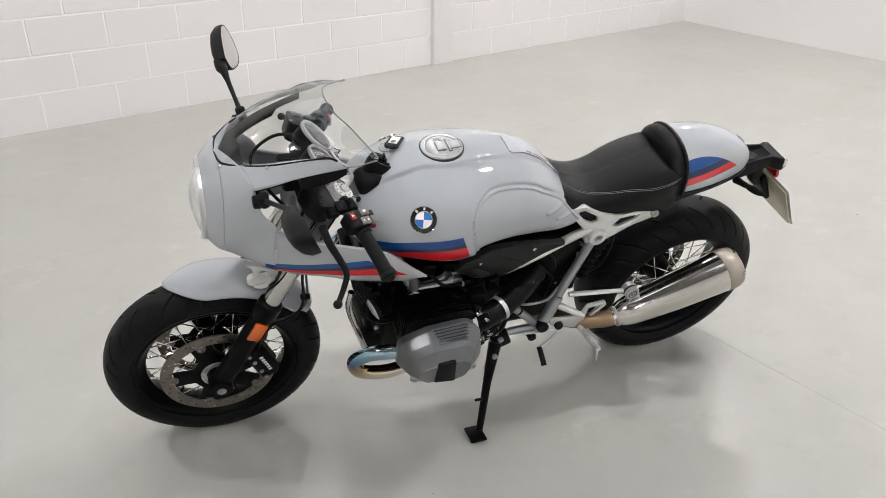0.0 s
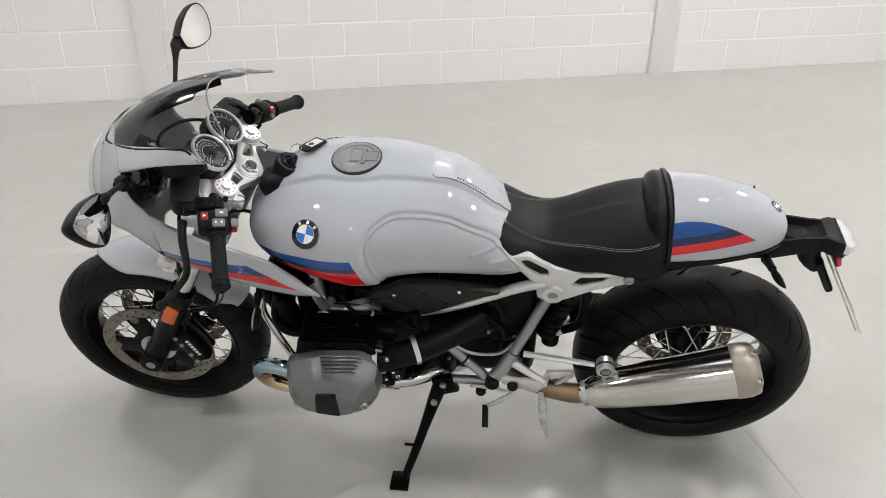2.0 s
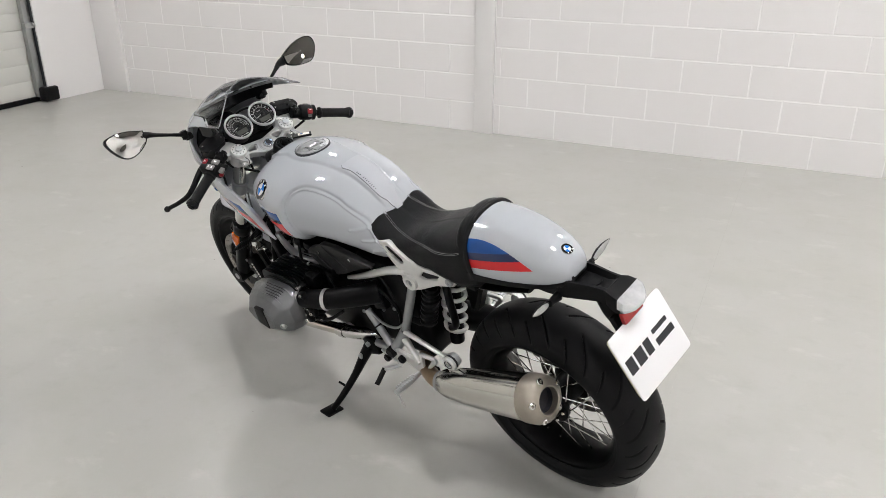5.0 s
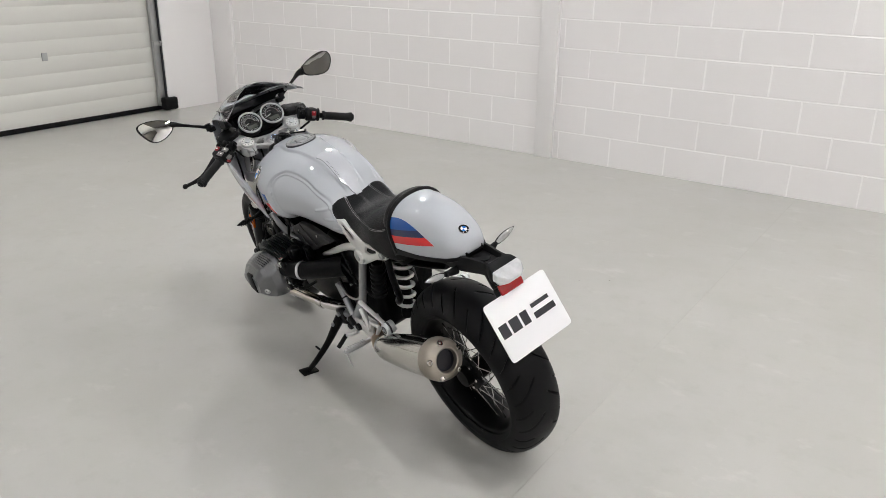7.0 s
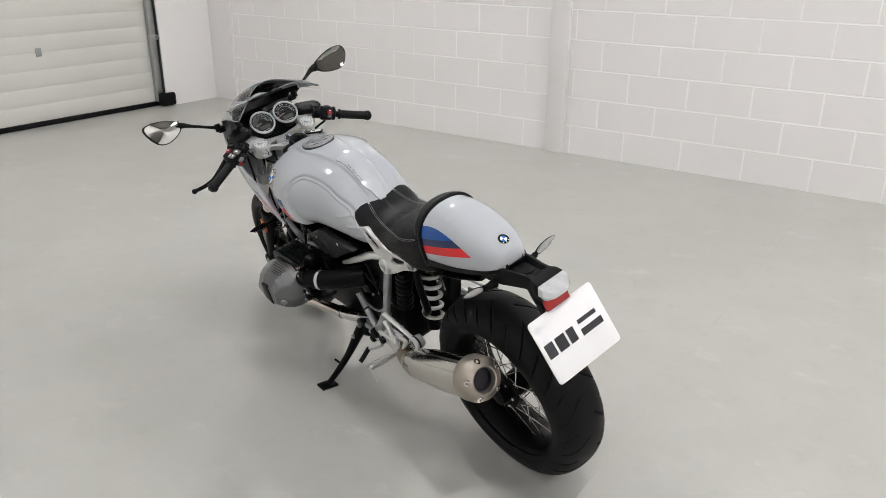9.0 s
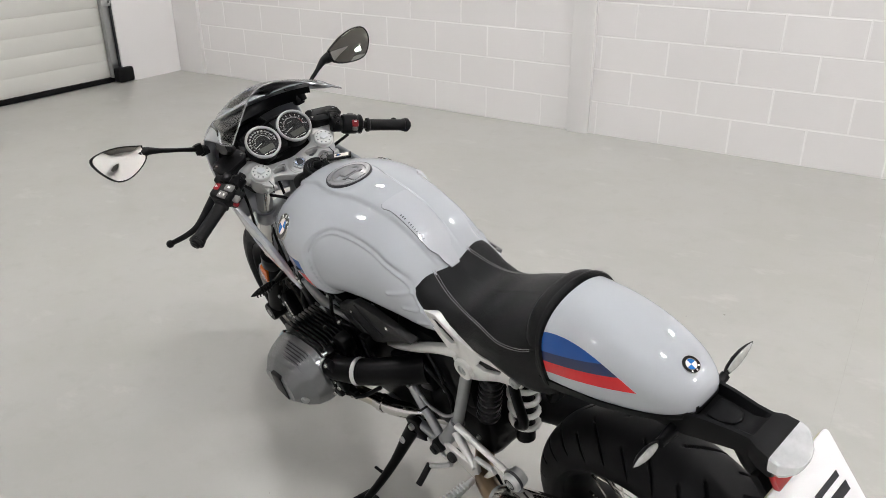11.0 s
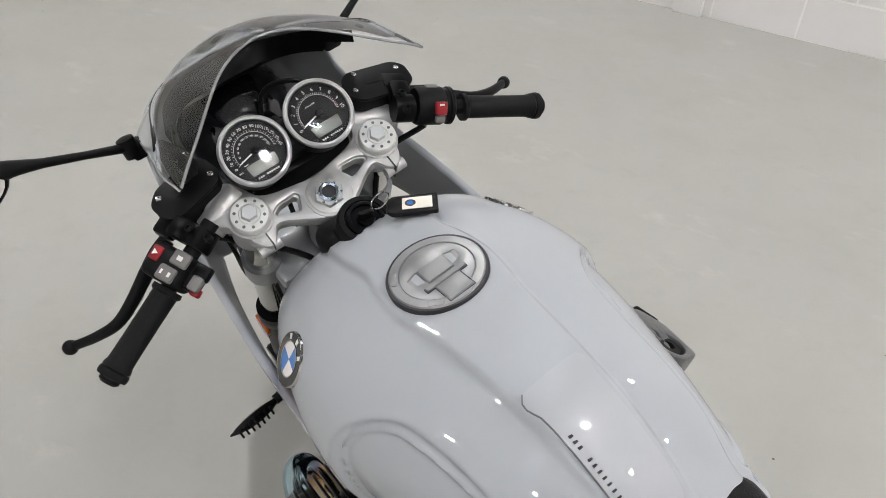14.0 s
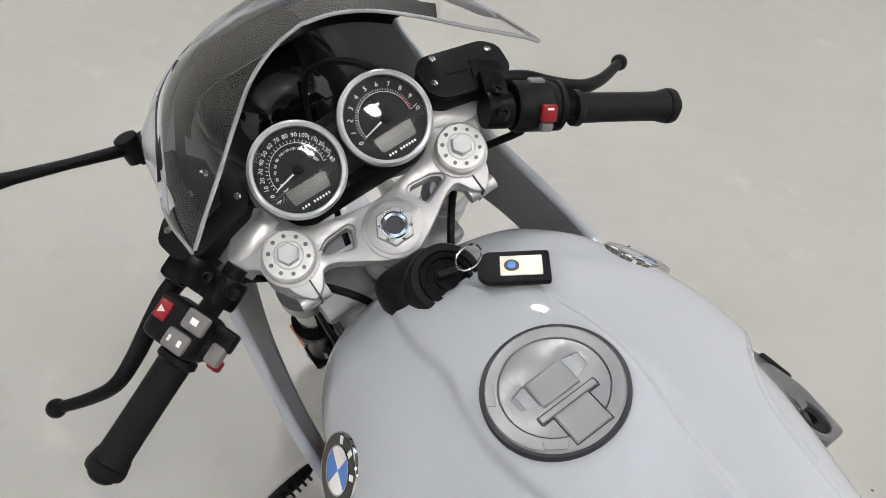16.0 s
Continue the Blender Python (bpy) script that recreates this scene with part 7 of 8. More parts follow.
lathe(bm, [(0.0245, -0.05), (0.0245, -0.008), (0.021, -0.004), (0.010, -0.004), (0.009, -0.012), (0.001, -0.012)], oc_, on_, 28)
part("oil_filler_cap", bm, M_BLACK, filler_boss, "black oil filler cap")
# oil cooler, horn and covers in front
bm = bmesh.new()
box(bm, (1.10, 0, 0.60), (0.05, 0.18, 0.12), Matrix.Rotation(0.2, 3, "Y"), 0.012)
box(bm, (1.06, 0, 0.70), (0.10, 0.14, 0.10), None, 0.02)
part("oil_cooler", bm, M_ENGINE, bike)
bm = bmesh.new()
box(bm, (1.075, 0.125, 0.560), (0.05, 0.05, 0.12), Matrix.Rotation(0.2, 3, "Y"), 0.015, 3)
tube(bm, [(1.09, 0.13, 0.63), (1.10, 0.15, 0.56), (1.07, 0.16, 0.52), (1.00, 0.16, 0.52)], 0.011, 10, 5)
tube(bm, [(1.13, 0.10, 0.70), (1.12, 0.12, 0.62), (1.09, 0.13, 0.56)], 0.014, 10, 5)
part("hose", bm, M_ENGINE, bike)
bm = bmesh.new()
tube(bm, [(1.135, 0.115, 0.60), (1.142, 0.12, 0.545), (1.120, 0.12, 0.46), (1.090, 0.12, 0.36)], 0.010, 12, 4)
part("oil_pipe", bm, M_CHROME, bike, "polished pipe in front of the engine")
# battery box and wiring behind
bm = bmesh.new()
box(bm, (0.565, 0, 0.585), (0.25, 0.21, 0.19), None, 0.02)
box(bm, (0.50, 0.02, 0.50), (0.12, 0.16, 0.10), None, 0.02)
part("air_box", bm, M_ENGINE, bike)
for i, pts in enumerate(([(0.66, 0.125, 0.47), (0.60, 0.135, 0.445), (0.53, 0.135, 0.45), (0.49, 0.12, 0.48)], [(0.60, 0.11, 0.66), (0.54, 0.12, 0.62), (0.52, 0.12, 0.56)])):
    bm = bmesh.new()
    tube(bm, pts, 0.0045, 8, 6)
    part("cable", bm, M_STEEL if i == 0 else M_BLACK, bike)
bm = bmesh.new()
bellows = [(0.012, -0.02), (0.020, -0.018)]
for k in range(7):
    bellows += [(0.021, 0.0233 * k - 0.008), (0.028, 0.0233 * k - 0.004), (0.028, 0.0233 * k + 0.004), (0.021, 0.0233 * k + 0.008)]
lathe(bm, bellows + [(0.012, 0.16)], V(0.368, 0.088, 0.635), (0.30, 0.02, -0.95), 20)
part("gaiter", bm, M_ENGINE, bike, "black ribbed rubber gaiter")

# frame: a head tube and cross tube with each side's tubes
bm = bmesh.new()
tube(bm, [STEM + RAKE * 0.045, STEM + RAKE * 0.13], 0.032, 24, 1)
tube(bm, [(1.075, -0.03, 0.83), (1.075, 0.03, 0.83)], 0.02, 12, 1)
frame_ob = part("frame", bm, M_FRAMEGREY, bike, "silver painted tubular frame")
for s in (1, -1):
    y = s * 0.110
    for pts_, r_, n_ in (([(0.409, y, 0.675), (0.492, s * 0.13, 0.448)], 0.0140, 1), ([(0.490, s * 0.13, 0.452), (0.515, s * 0.145, 0.405), (0.54, s * 0.155, 0.37)], 0.0185, 3), ([(0.665, s * 0.128, 0.465), (0.559, s * 0.150, 0.368)], 0.0125, 1),
                         ([(0.815, s * 0.130, 0.330), (0.70, s * 0.14, 0.335), (0.55, s * 0.152, 0.352)], 0.0125, 3), ([(0.964, s * 0.140, 0.586), (0.985, s * 0.11, 0.63), (1.03, s * 0.06, 0.75), (1.075, s * 0.03, 0.83)], 0.014, 5), ([(0.955, s * 0.13, 0.590), (0.90, s * 0.125, 0.600), (0.845, s * 0.12, 0.62), (0.78, s * 0.11, 0.66)], 0.011, 4)):
        bm = bmesh.new()
        tube(bm, pts_, r_, 16, n_)
        part("frame_tube", bm, M_FRAMEGREY, frame_ob)
    for c_, ax_ in (((0.618, s * 0.1376, 0.422), (0.73, -s * 0.15, 0.67)), ((0.680, s * 0.1405, 0.336), (1, -s * 0.1, 0)), ((0.490, s * 0.130, 0.453), (-0.45, -s * 0.2, 0.86))):
        bm = bmesh.new()
        lathe(bm, [(0.0120, -0.003), (0.0142, -0.003), (0.0142, 0.003), (0.0120, 0.003)], c_, ax_, 18, cap=False)
        part("cable_tie", bm, M_BLACK, frame_ob)
for s in (1, -1):
    bm = bmesh.new()
    lathe(bm, [(0.016, -0.03), (0.0195, -0.02), (0.0205, 0.020), (0.0200, 0.0235), (0.0170, 0.0235), (0.0160, 0.020), (0.0155, -0.004), (0.001, -0.004)], (0.966, s * 0.138, 0.592), (0.30, s, -0.35), 28)
    tube_end = part("tube_end", bm, M_FRAMEGREY, frame_ob, "grey open tube end")
    # dark disc set in the tube end as the shade of its inside
    bm = bmesh.new()
    lathe(bm, [(0.0150, -0.004), (0.0150, 0.004), (0.001, 0.004)], (0.966, s * 0.138, 0.592), (0.30, s, -0.35), 24)
    part("tube_bore_shade", bm, M_NEAR_BLACK, tube_end)
    bm = bmesh.new()
    tube(bm, [(0.955, s * 0.140, 0.596), (0.92, s * 0.146, 0.604), (0.885, s * 0.144, 0.606), (0.842, s * 0.134, 0.607)], [0.011, 0.0105, 0.0095, 0.012], 12, 4, 1.1)
    lathe(bm, [(0.016, -0.014), (0.016, 0.010), (0.012, 0.012), (0.006, 0.012), (0.005, 0.006), (0.001, 0.006)], (0.842, s * 0.138, 0.607), (0, s, 0), 20)
    part("tank_bracket", bm, M_FRAMEGREY, frame_ob)
    bm = bmesh.new()
    tube(bm, [(0.985, s * 0.172, 0.705), (0.978, s * 0.160, 0.655), (0.967, s * 0.142, 0.600)], [0.008, 0.011, 0.014], 12, 4)
    part("wing_stay", bm, M_FRAMEGREY, frame_ob)
    bm = bmesh.new()
    lathe(bm, [(0.013, -0.02), (0.013, 0.01), (0.010, 0.012), (0.006, 0.008), (0.001, 0.008)], (0.862, s * 0.132, 0.612), (0, s, 0), 18)
    part("frame_bolt", bm, M_FRAMEGREY, frame_ob)
    bm = bmesh.new()
    tube(bm, [(0.430, s * 0.108, 0.700), (0.50, s * 0.118, 0.683), (0.58, s * 0.123, 0.645), (0.66, s * 0.124, 0.605), (0.73, s * 0.118, 0.572)], [0.014, 0.0135, 0.0125, 0.010, 0.007], 14, 4)
    part("upper_rail", bm, M_SILVERPLATE, frame_ob, "pale silver upper rail")
    # cast rear sub-frame plate
    out = rounded([V(0.520, 0.790), V(0.474, 0.797), V(0.452, 0.782), V(0.410, 0.760), V(0.345, 0.746), V(0.246, 0.756), V(0.222, 0.742), V(0.226, 0.722), V(0.300, 0.698), V(0.375, 0.655), V(0.410, 0.640), V(0.445, 0.655), V(0.452, 0.700), V(0.490, 0.742)], 0.008, 3)
    hole1 = rounded([V(0.494, 0.777), V(0.474, 0.781), V(0.428, 0.753), V(0.422, 0.736), V(0.440, 0.730), V(0.468, 0.746)], 0.005, 3)
    hole2 = rounded([V(0.368, 0.706), V(0.348, 0.732), V(0.282, 0.738), V(0.294, 0.722), V(0.345, 0.703)], 0.004, 3)
    bm = bmesh.new()
    plate(bm, out, [hole1, hole2], side_plate(0.119 if s > 0 else -0.085), 0.018, 0.003)
    sub = part("subframe_plate", bm, M_SILVERPLATE, bike, "pale cast aluminium sub-frame plate with cut-outs")
    for nm_, hole_ in (("mesh_insert", hole1), ("mesh_insert", hole2)):
        mid_ = sum(hole_, V(0, 0)) / len(hole_)
        bm = bmesh.new()
        plate(bm, [mid_ + (p_ - mid_) * 0.99 for p_ in hole_], [], side_plate(0.110 if s > 0 else -0.090), 0.006)
        part(nm_, bm, M_BLACK, sub, "black mesh insert")
    bm = bmesh.new()
    lathe(bm, [(0.001, -0.002), (0.012, -0.002), (0.013, 0.012), (0.019, 0.013), (0.0255, 0.011), (0.0265, 0.004), (0.0265, -0.02)], (0.409, 0.118 if s > 0 else -0.102, 0.675), (0, s, 0), 36, cap=False)
    part("pivot_boss", bm, M_SILVERPLATE, sub, "round pivot boss")
    bm = bmesh.new()
    lathe(bm, [(0.012, -0.01), (0.0125, 0.010), (0.010, 0.012), (0.004, 0.012), (0.003, 0.009), (0.001, 0.009)], (0.238, s * 0.118, 0.739), (0, s, 0), 24)
    part("rear_bolt", bm, M_STEEL, sub)
    # black side cover under the tank
    out = rounded([V(0.862, 0.660), V(0.838, 0.684), V(0.805, 0.696), V(0.765, 0.722), V(0.70, 0.726), V(0.62, 0.718), V(0.53, 0.708), V(0.60, 0.676), V(0.68, 0.630), V(0.72, 0.612), V(0.80, 0.622)], 0.01, 3)
    bm = bmesh.new()
    plate(bm, out, [], side_plate(0.160 if s > 0 else -0.135), 0.025, 0.006)
    sc_ = part("side_cover", bm, M_TEXTURED, bike, "black plastic cover under the tank")
    bm = bmesh.new()
    plate(bm, rounded([V(0.850, 0.660), V(0.800, 0.672), V(0.730, 0.622), V(0.795, 0.628)], 0.004, 3), [], side_plate(0.164 if s > 0 else -0.158), 0.006, 0.002)
    part("cover_flap", bm, M_TEXTURED, sc_)
    bm = bmesh.new()
    tube(bm, [(0.76, s * 0.1605, 0.716), (0.72, s * 0.1605, 0.690), (0.66, s * 0.1605, 0.660)], 0.0025, 6, 3)
    part("cover_crease", bm, M_TEXTURED, sc_)
    for x_, z_ in ((0.789, 0.680), (0.632, 0.705)):
        bm = bmesh.new()
        lathe(bm, [(0.0055, -0.003), (0.0055, 0.002), (0.003, 0.003), (0.001, 0.001)], (x_, s * 0.160, z_), (0, s, 0), 12)
        part("cover_screw", bm, M_CHROME, sc_)

# foot rests
for s in (1, -1):
    y = s * 0.165
    bm = bmesh.new()
    tube(bm, [(0.466, s * 0.150, 0.474), (0.38, s * 0.158, 0.472), (0.285, s * 0.166, 0.468)], [0.0095, 0.0085, 0.0075], 12, 3, 0.7)
    tube(bm, [(0.495, s * 0.140, 0.428), (0.45, s * 0.155, 0.405), (0.405, s * 0.170, 0.385)], [0.013, 0.010, 0.009], 12, 3)
    out = rounded([V(0.520, 0.392), V(0.515, 0.365), V(0.425, 0.335), V(0.395, 0.345), V(0.330, 0.418), V(0.338, 0.434), V(0.400, 0.428), V(0.415, 0.385)], 0.006, 3)
    hole = rounded([V(0.392, 0.416), V(0.350, 0.420), V(0.382, 0.372), V(0.398, 0.368)], 0.004, 3)
    plate(bm, out, [hole], side_plate(y + 0.006), 0.012, 0.003)
    rest = part("footrest_bracket", bm, M_SILVERPLATE, bike, "pale cast footrest bracket")
    bm = bmesh.new()
    tube(bm, [(0.412, s * 0.180, 0.346), (0.408, s * 0.235, 0.354), (0.405, s * 0.290, 0.362)], [0.008, 0.011, 0.009], 12, 2)
    tube(bm, [(0.405, s * 0.284, 0.360), (0.394, s * 0.284, 0.300)], [0.004, 0.0025], 8, 1)
    peg = part("foot_peg", bm, M_ALU, rest, "silver ribbed foot peg")
    for k in range(8):
        bm = bmesh.new()
        box(bm, (0.4085, s * (0.205 + k * 0.010), 0.3585 + 0.00145 * k), (0.022, 0.004, 0.006), None, 0.001)
        part("peg_rib", bm, M_ALU, peg)
    bm = bmesh.new()
    for c, r in (((0.571, s * 0.168, 0.330), 0.014), ((0.542, s * 0.170, 0.368), 0.019), ((0.488, s * 0.172, 0.366), 0.014)):
        lathe(bm, [(r * 0.8, -0.02), (r, -0.016), (r, 0.008), (r * 0.8, 0.012), (r * 0.3, 0.012)], c, (0, s, 0), 20)
    part("rubber_buffer", bm, M_GRIP, rest, "black rubber buffer")
    bm = bmesh.new()
    lathe(bm, [(0.010, -0.03), (0.021, -0.028), (0.0235, -0.012), (0.0235, 0.004), (0.021, 0.008), (0.014, 0.009), (0.012, 0.005), (0.001, 0.005)], (0.258, s * 0.176, 0.463), (0, s, 0), 32)
    hanger = part("exhaust_hanger", bm, M_ALU, rest, "round silver hanger bolt")
    # dark rings laid on the bolt as the shade in its grooves
    bm = bmesh.new()
    lathe(bm, [(0.0236, -0.010), (0.0242, -0.009), (0.0242, -0.004), (0.0236, -0.003)], (0.258, s * 0.176, 0.463), (0, s, 0), 28, cap=False)
    lathe(bm, [(0.0142, 0.0085), (0.0142, 0.0098), (0.0118, 0.0098), (0.0118, 0.0085)], (0.258, s * 0.176, 0.463), (0, s, 0), 24, cap=False)
    part("hanger_groove_shade", bm, M_NEAR_BLACK, hanger)
    bm = bmesh.new()
    lathe(bm, [(0.0075, 0.004), (0.0075, 0.0115), (0.0055, 0.0125), (0.0035, 0.0125), (0.003, 0.008), (0.001, 0.008)], (0.258, s * 0.176, 0.463), (0, s, 0), 6)
    part("hanger_screw", bm, M_STEEL, hanger)
bm = bmesh.new()
tube(bm, [(0.486, 0.185, 0.350), (0.52, 0.198, 0.330), (0.556, 0.208, 0.314)], 0.006, 10, 3)
tube(bm, [(0.50, 0.18, 0.35), (0.60, 0.165, 0.345)], 0.0045, 8, 1)
shift = part("gear_lever", bm, M_ALU, bike, "silver gear lever")
bm = bmesh.new()
tube(bm, [(0.557, 0.205, 0.316), (0.5555, 0.235, 0.297), (0.555, 0.255, 0.285)], 0.0085, 12, 2)
part("toe_rubber", bm, M_GRIP, shift)

bm = bmesh.new()
box(bm, (0.372, 0.150, 0.335), (0.030, 0.030, 0.050), Matrix.Rotation(0.2, 3, "Y"), 0.005)
part("rubber_stop", bm, M_GRIP, bike, "black rubber stop block")

# silencer
bm = bmesh.new()
S0, S1 = V(0.300, 0.190, 0.378), V(-0.052, 0.182, 0.497)
ax = (S1 - S0).normalized()
LS = (S1 - S0).length
lathe(bm, [(0.026, -0.012), (0.030, 0.0), (0.040, 0.02), (0.0465, 0.045), (0.052, 0.10), (0.060, 0.20), (0.0665, LS), (0.060, LS + 0.002)], S0, ax, 48)
silencer = part("silencer", bm, M_BRUSHED, bike, "polished steel silencer")
bm = bmesh.new()
lathe(bm, [(0.0675, -0.004), (0.0685, 0.0), (0.068, 0.03), (0.062, 0.048), (0.050, 0.056), (0.041, 0.060), (0.037, 0.058), (0.035, 0.02), (0.001, 0.018)], S1, ax, 48)
endcap = part("end_cap", bm, M_TITAN, silencer, "bead-blasted silencer end cap")
bm = bmesh.new()
lathe(bm, [(0.0352, 0.0), (0.0352, 0.040), (0.0345, 0.024), (0.001, 0.0235)], S1, ax, 32)
part("outlet", bm, M_NEAR_BLACK, silencer, "dark outlet")
s_, u_ = frame_of(ax)
for k in range(5):
    bm = bmesh.new()
    a = 2 * math.pi * k / 5 + 0.4
    d = s_ * math.cos(a) + u_ * math.sin(a)
    lathe(bm, [(0.0095, -0.008), (0.0095, 0.003), (0.0070, 0.005), (0.004, 0.005), (0.0035, 0.001), (0.001, 0.001)], S1 + ax * 0.050 + d * 0.056, (d * 0.5 + ax), 14)
    part("cap_bolt", bm, M_BRUSHED, endcap)
bm = bmesh.new()
tube(bm, [(0.300, 0.190, 0.378), (0.345, 0.180, 0.362), (0.42, 0.14, 0.335), (0.50, 0.06, 0.31), (0.56, 0.0, 0.30)], [0.027, 0.026, 0.025, 0.026, 0.04], 20, 5)
part("link_pipe", bm, mat("browned_steel", (0.34, 0.24, 0.15), 0.3, metal=0.95, noise_scale=14, noise_amount=0.25), silencer, "heat-browned link pipe")
bm = bmesh.new()
lathe(bm, [(0.031, -0.006), (0.033, -0.006), (0.033, 0.006), (0.031, 0.006)], S0 + ax * 0.001, ax, 28, cap=False)
box(bm, (0.245, 0.176, 0.432), (0.05, 0.016, 0.03), Matrix.Rotation(0.5, 3, "Y"), 0.004)
part("silencer_clamp", bm, M_STEEL, silencer)

# swing arm, final drive, shock
bm = bmesh.new()
tube(bm, [(0.50, -0.04, 0.40), (0.35, -0.11, 0.37), (0.15, -0.135, 0.335), (0.0, -0.125, 0.318)], [0.05, 0.045, 0.045, 0.05], 18, 5, 1.1)
lathe(bm, [(0.03, -0.06), (0.075, -0.05), (0.082, -0.01), (0.078, 0.03), (0.05, 0.04)], (0, -0.12, 0.318), (0, 1, 0), 32)
tube(bm, [(0.44, 0.02, 0.62), (0.30, 0.0, 0.655), (0.16, 0.0, 0.68), (0.05, 0.0, 0.70)], [0.05, 0.05, 0.04, 0.02], 14, 4, 0.35)
part("swing_arm", bm, M_SATIN, bike, "black single-sided swing arm")
bm = bmesh.new()
A, Bq = V(0.370, -0.012, 0.650), V(0.386, 0.012, 0.405)
hx = []
dv = Bq - A
s_, u_ = frame_of(dv)
for i in range(97):
    t = i / 96
    a = 2 * math.pi * 6 * t
    r = 0.038 - 0.006 * t
    hx.append(A + dv * t + s_ * (r * math.cos(a)) + u_ * (r * math.sin(a)))
tube(bm, hx, 0.0072, 10, 1)
shock = part("shock_spring", bm, M_SPRING, bike, "white coil spring of the rear shock")
bm = bmesh.new()
tube(bm, [A - dv * 0.12, A + dv * 1.15], 0.024, 18, 1)
lathe(bm, [(0.04, -0.012), (0.042, 0.0), (0.02, 0.004)], A, -dv, 28)
part("shock_body", bm, M_SATIN, shock)

# black mass added to fill the dark space behind the shock
bm = bmesh.new()
rings = []
for z, x0, x1 in ((0.70, 0.245, 0.37), (0.66, 0.255, 0.37), (0.58, 0.290, 0.37), (0.50, 0.318, 0.365), (0.46, 0.335, 0.362)):
    rings.append([V(x0, -0.052, z), V(x0 + 0.012, -0.046, z), V(x1, -0.050, z), V(x1, -0.085, z), V(x0 + 0.012, -0.090, z), V(x0, -0.080, z)])
loft(bm, rings)
part("black_mass", bm, M_ENGINE, bike, "black mass behind the shock", 30)
bm = bmesh.new()
tube(bm, [(0.33, 0.06, 0.69), (0.318, 0.07, 0.60), (0.325, 0.06, 0.50), (0.36, 0.05, 0.46)], 0.012, 12, 5)
part("reservoir_hose", bm, M_ENGINE, bike, "black shock reservoir hose")

# side stand
bm = bmesh.new()
tube(bm, [(0.684, 0.155, 0.315), (0.696, 0.176, 0.285), (0.722, 0.224, 0.215), (0.746, 0.275, 0.158), (0.769, 0.322, 0.112)], [0.021, 0.019, 0.0135, 0.0120, 0.0105], 14, 5)
box(bm, (0.668, 0.150, 0.322), (0.06, 0.022, 0.07), Matrix.Rotation(0.4, 3, "Y"), 0.008)
tube(bm, [(0.738, 0.258, 0.178), (0.758, 0.262, 0.186), (0.772, 0.264, 0.190)], 0.0045, 8, 2)
stand = part("side_stand", bm, M_SATIN, bike, "black side stand, folded out")
lean = radians(16.28)
fm = Matrix.Rotation(lean, 3, "X")
bm = bmesh.new()
box(bm, V(0.781, 0.325, 0.0995), (0.052, 0.068, 0.010), fm, 0.004)
part("stand_foot", bm, M_SATIN, stand)
for p_ in ((0.674, 0.166, 0.335), (0.696, 0.193, 0.292)):
    bm = bmesh.new()
    lathe(bm, [(0.009, -0.006), (0.009, 0.004), (0.005, 0.006)], p_, (0, 1, 0), 14)
    part("stand_bolt", bm, M_STEEL, stand)
bm = bmesh.new()
tube(bm, [(0.69, 0.150, 0.300), (0.72, 0.190, 0.235)], 0.006, 8, 1)
part("stand_spring", bm, M_STEEL, stand)

# brake and clutch lines
for pts, r in (([(1.23, 0.11, 0.96), (1.27, 0.13, 0.90), (1.30, 0.125, 0.80), (1.33, 0.12, 0.70), (1.36, 0.085, 0.60), (1.37, 0.09, 0.50), (1.39, 0.10, 0.42)], 0.0042),
               ([(1.22, -0.11, 0.97), (1.30, -0.07, 1.00), (1.36, -0.03, 0.97), (1.33, 0.0, 0.90), (1.25, 0.03, 0.80)], 0.0042),
               ([(1.18, 0.16, 0.94), (1.20, 0.12, 0.88), (1.15, 0.06, 0.84), (1.10, 0.03, 0.78)], 0.0045),
               ([(1.16, -0.18, 0.92), (1.20, -0.12, 0.88), (1.15, -0.06, 0.84), (1.10, -0.03, 0.78)], 0.0045)):
    bm = bmesh.new()
    tube(bm, pts, r, 8, 6)
    part("control_cable", bm, M_BLACK, bike)

# key in the lock, with its fob resting on the tank
bm = bmesh.new()
kb = lc + LOCKN * 0.002
km = bike.matrix_basis
key_thing = new("key_fob", None)
key_thing.matrix_basis = km.copy()
tagged(key_thing, "black leather key fob with a cream plate lying on the tank", "key fob")
lock_top = V(1.036, 0.000, 0.951)
box(bm, lock_top + LOCKN * 0.005, (0.020, 0.006, 0.014), basis((0, 0, 0), LOCKN, (0.3, 1, 0)).to_3x3(), 0.002)
part("key", bm, M_BLACK, key_thing)
bm = bmesh.new()
rc = V(1.027, -0.022, 0.968)
rn = V(0.2, 0.3, 0.9).normalized()
s_, u_ = frame_of(rn)
tube(bm, [rc + s_ * (0.0135 * math.cos(2 * math.pi * i / 24)) + u_ * (0.0135 * math.sin(2 * math.pi * i / 24)) for i in range(25)], 0.0010, 8, 1)
part("key_ring", bm, M_CHROME, key_thing)
fobm = basis(V(0.9935, -0.049, 0.9615), V(0.05, -0.16, 1.0), (-0.55, -0.83, 0))
bm = bmesh.new()
plate(bm, rounded([V(-0.034, -0.011), V(-0.026, -0.0185), V(0.030, -0.0185), V(0.030, 0.0185), V(-0.026, 0.0185), V(-0.034, 0.011)], 0.004), [], fobm @ Matrix.Translation((0, 0, -0.003)), 0.006, 0.0012)
part("fob_leather", bm, M_LEATHER, key_thing)
bm = bmesh.new()
plate(bm, rounded([V(-0.014, -0.0115), V(0.023, -0.0115), V(0.023, 0.0115), V(-0.014, 0.0115)], 0.001), [], fobm @ Matrix.Translation((0, 0, 0.003)), 0.0008)
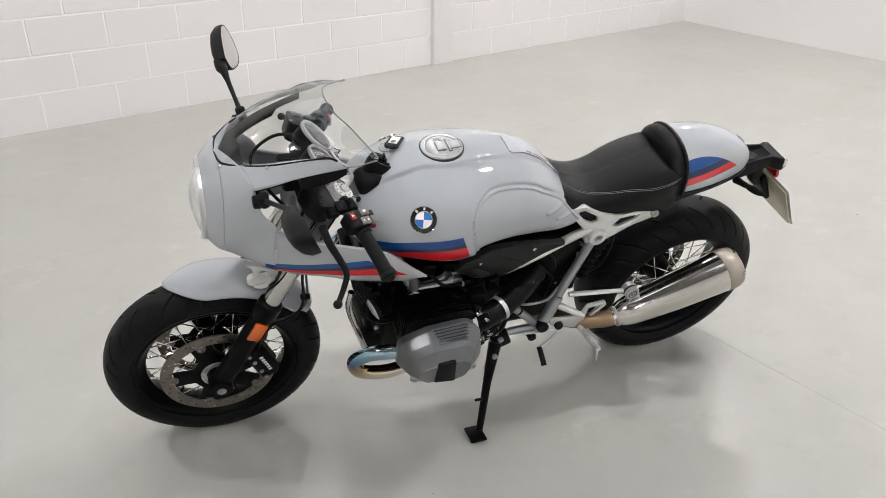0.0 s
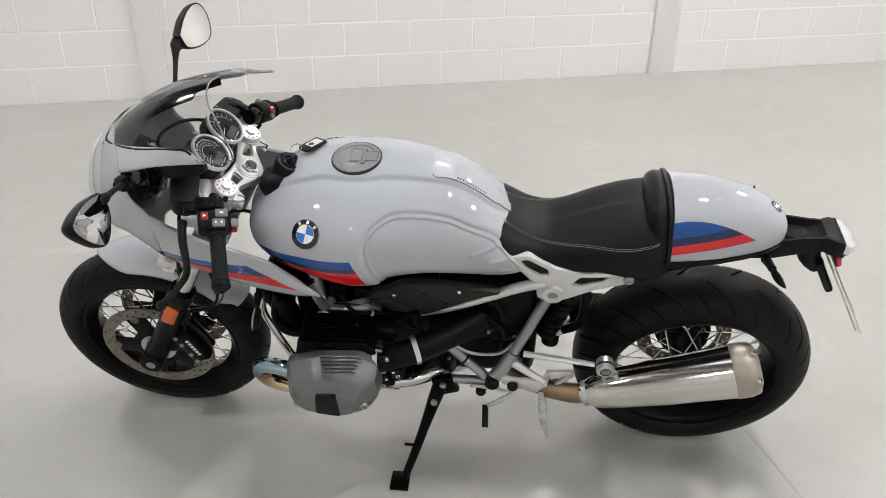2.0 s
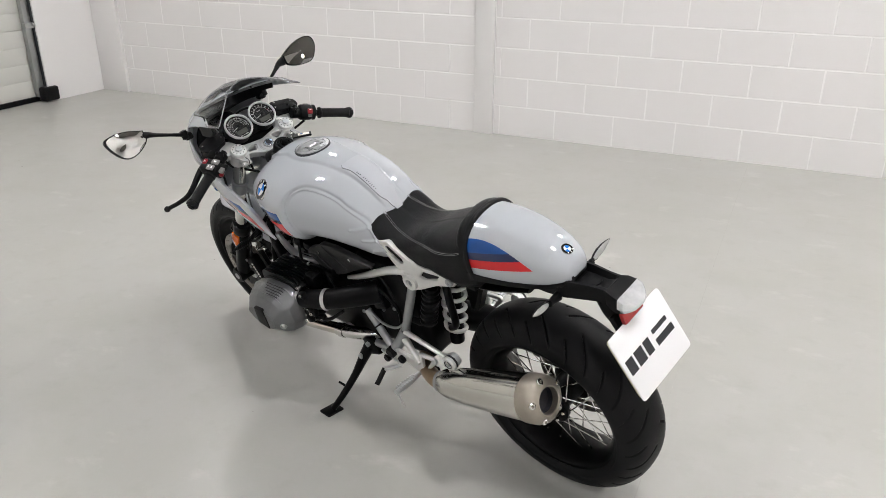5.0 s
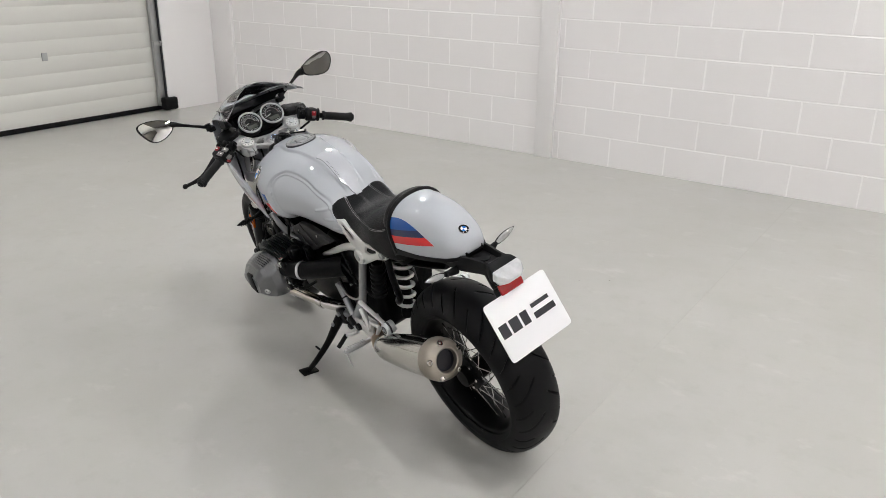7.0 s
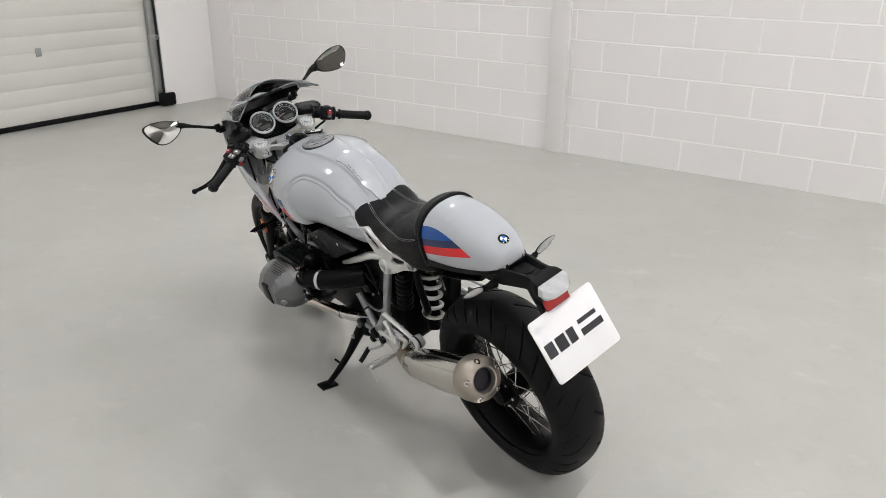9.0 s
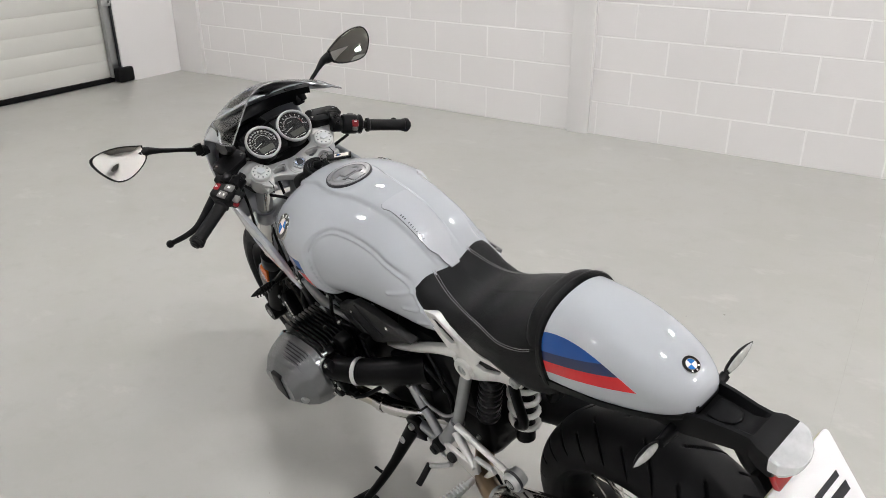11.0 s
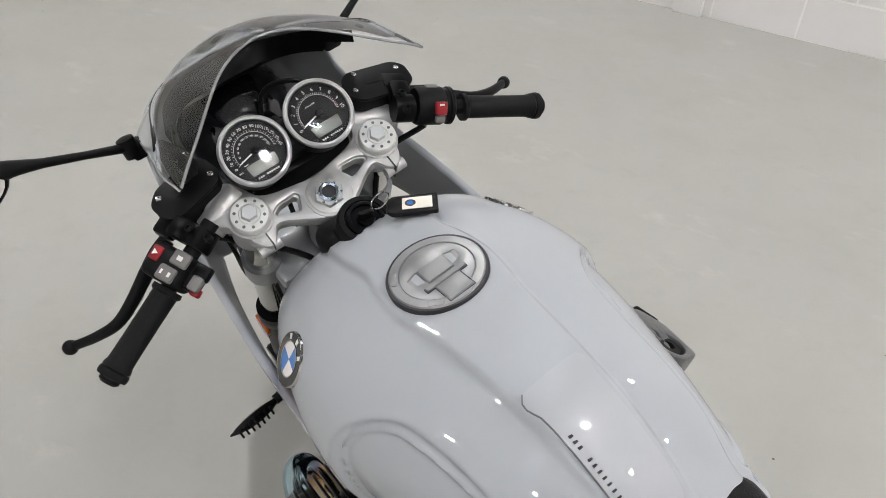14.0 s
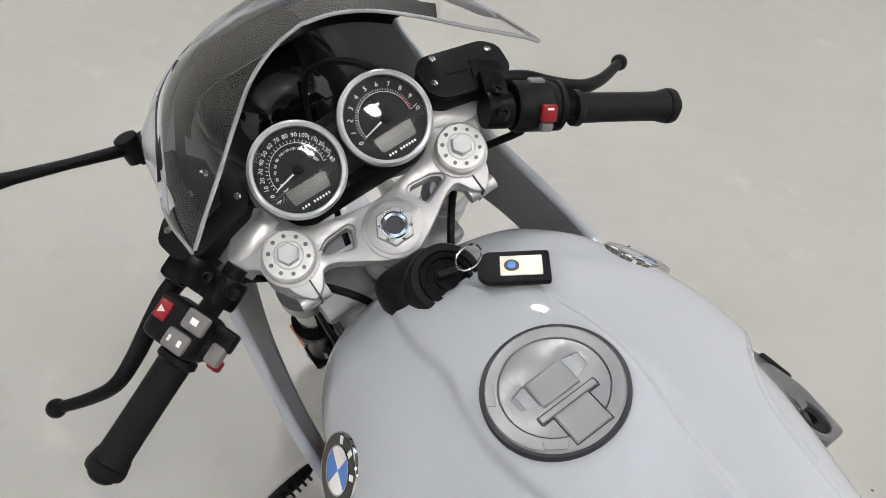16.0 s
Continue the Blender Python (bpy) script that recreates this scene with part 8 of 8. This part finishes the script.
part("fob_plate", bm, M_KEYPLATE, key_thing, "cream plate with a small round mark")
bm = bmesh.new()
lathe(bm, [(0.0068, 0.0038), (0.0068, 0.0042), (0.001, 0.0042)], fobm @ V(-0.004, 0, 0), fobm.to_3x3() @ V(0, 0, 1), 20)
part("fob_mark", bm, M_NEAR_BLACK, key_thing)
bm = bmesh.new()
lathe(bm, [(0.0038, 0.0042), (0.0038, 0.0045), (0.001, 0.0045)], fobm @ V(-0.004, 0, 0), fobm.to_3x3() @ V(0, 0, 1), 16)
part("fob_mark", bm, M_BADGEBLUE, key_thing)

# ---- blocks of the wall: each on its own up to 2.7 m, the rest joined ----
COURSE, BLOCK, JOINT = 0.225, 0.4575, 0.006
block_rng = random.Random(11)


def block_bm(w, h, d=0.0034):
    """A block face, slightly proud of its joints, with softened edges."""
    bm = bmesh.new()
    x0, x1, z0, z1 = -w / 2, w / 2, -h / 2, h / 2
    e = 0.004
    back = [V(x0, 0, z0), V(x1, 0, z0), V(x1, 0, z1), V(x0, 0, z1)]
    mid = [V(x0, d - 0.0024, z0), V(x1, d - 0.0024, z0), V(x1, d - 0.0024, z1), V(x0, d - 0.0024, z1)]
    front = [V(x0 + e, d, z0 + e), V(x1 - e, d, z0 + e), V(x1 - e, d, z1 - e), V(x0 + e, d, z1 - e)]
    loft(bm, [back, mid, front])
    return bm


full_mesh = {}


def put_block(x0, x1, z0, z1, target):
    w, h = x1 - x0 - JOINT, z1 - z0 - JOINT
    if w < 0.02:
        return
    center = ((x0 + x1) / 2, WALL_Y - 0.0085, (z0 + z1) / 2)
    if target is not None:
        b = block_bm(w, h)
        bmesh.ops.translate(b, vec=center, verts=b.verts)
        merge(target, b)
        return
    key_ = (round(w, 3), round(h, 3))
    jitter = Matrix.Translation((0, block_rng.uniform(-0.0005, 0.0005), 0)) @ Matrix.Rotation(block_rng.uniform(-0.0012, 0.0012), 4, "Z")
    if key_ not in full_mesh:
        ob = part("block", block_bm(w, h), M_WALL, wall_north, at=Matrix.Translation(center) @ jitter, angle=20)
        full_mesh[key_] = ob.data
    else:
        ob = new("block", full_mesh[key_])
        ob.parent = wall_north
        ob.matrix_basis = Matrix.Translation(center) @ jitter


BAYS = ((WEST_X, -2.79, 0.408), (-2.59, 0.915, 0.408), (1.075, 4.83, 1.30))
high = bmesh.new()
course = 0
z0 = 0.0
while z0 < CEILING - 0.01:
    z1 = min(0.234 + COURSE * course, CEILING)
    for a, b, phase in BAYS:
        start = phase + (0.229 if course % 2 else 0.0)
        k = math.floor((a - start) / BLOCK)
        x = a
        while x < b - 1e-4:
            k += 1
            nxt = min(b, start + BLOCK * k)
            if nxt > x + 1e-4:
                put_block(x, nxt, z0, z1, None if z1 < 2.5 else high)
            x = max(x, nxt)
    z0 = z1
    course += 1
upper = part("upper_blocks", high, M_WALL, wall_north, "white painted concrete blocks", 20)
upper["kind"] = "stuff"
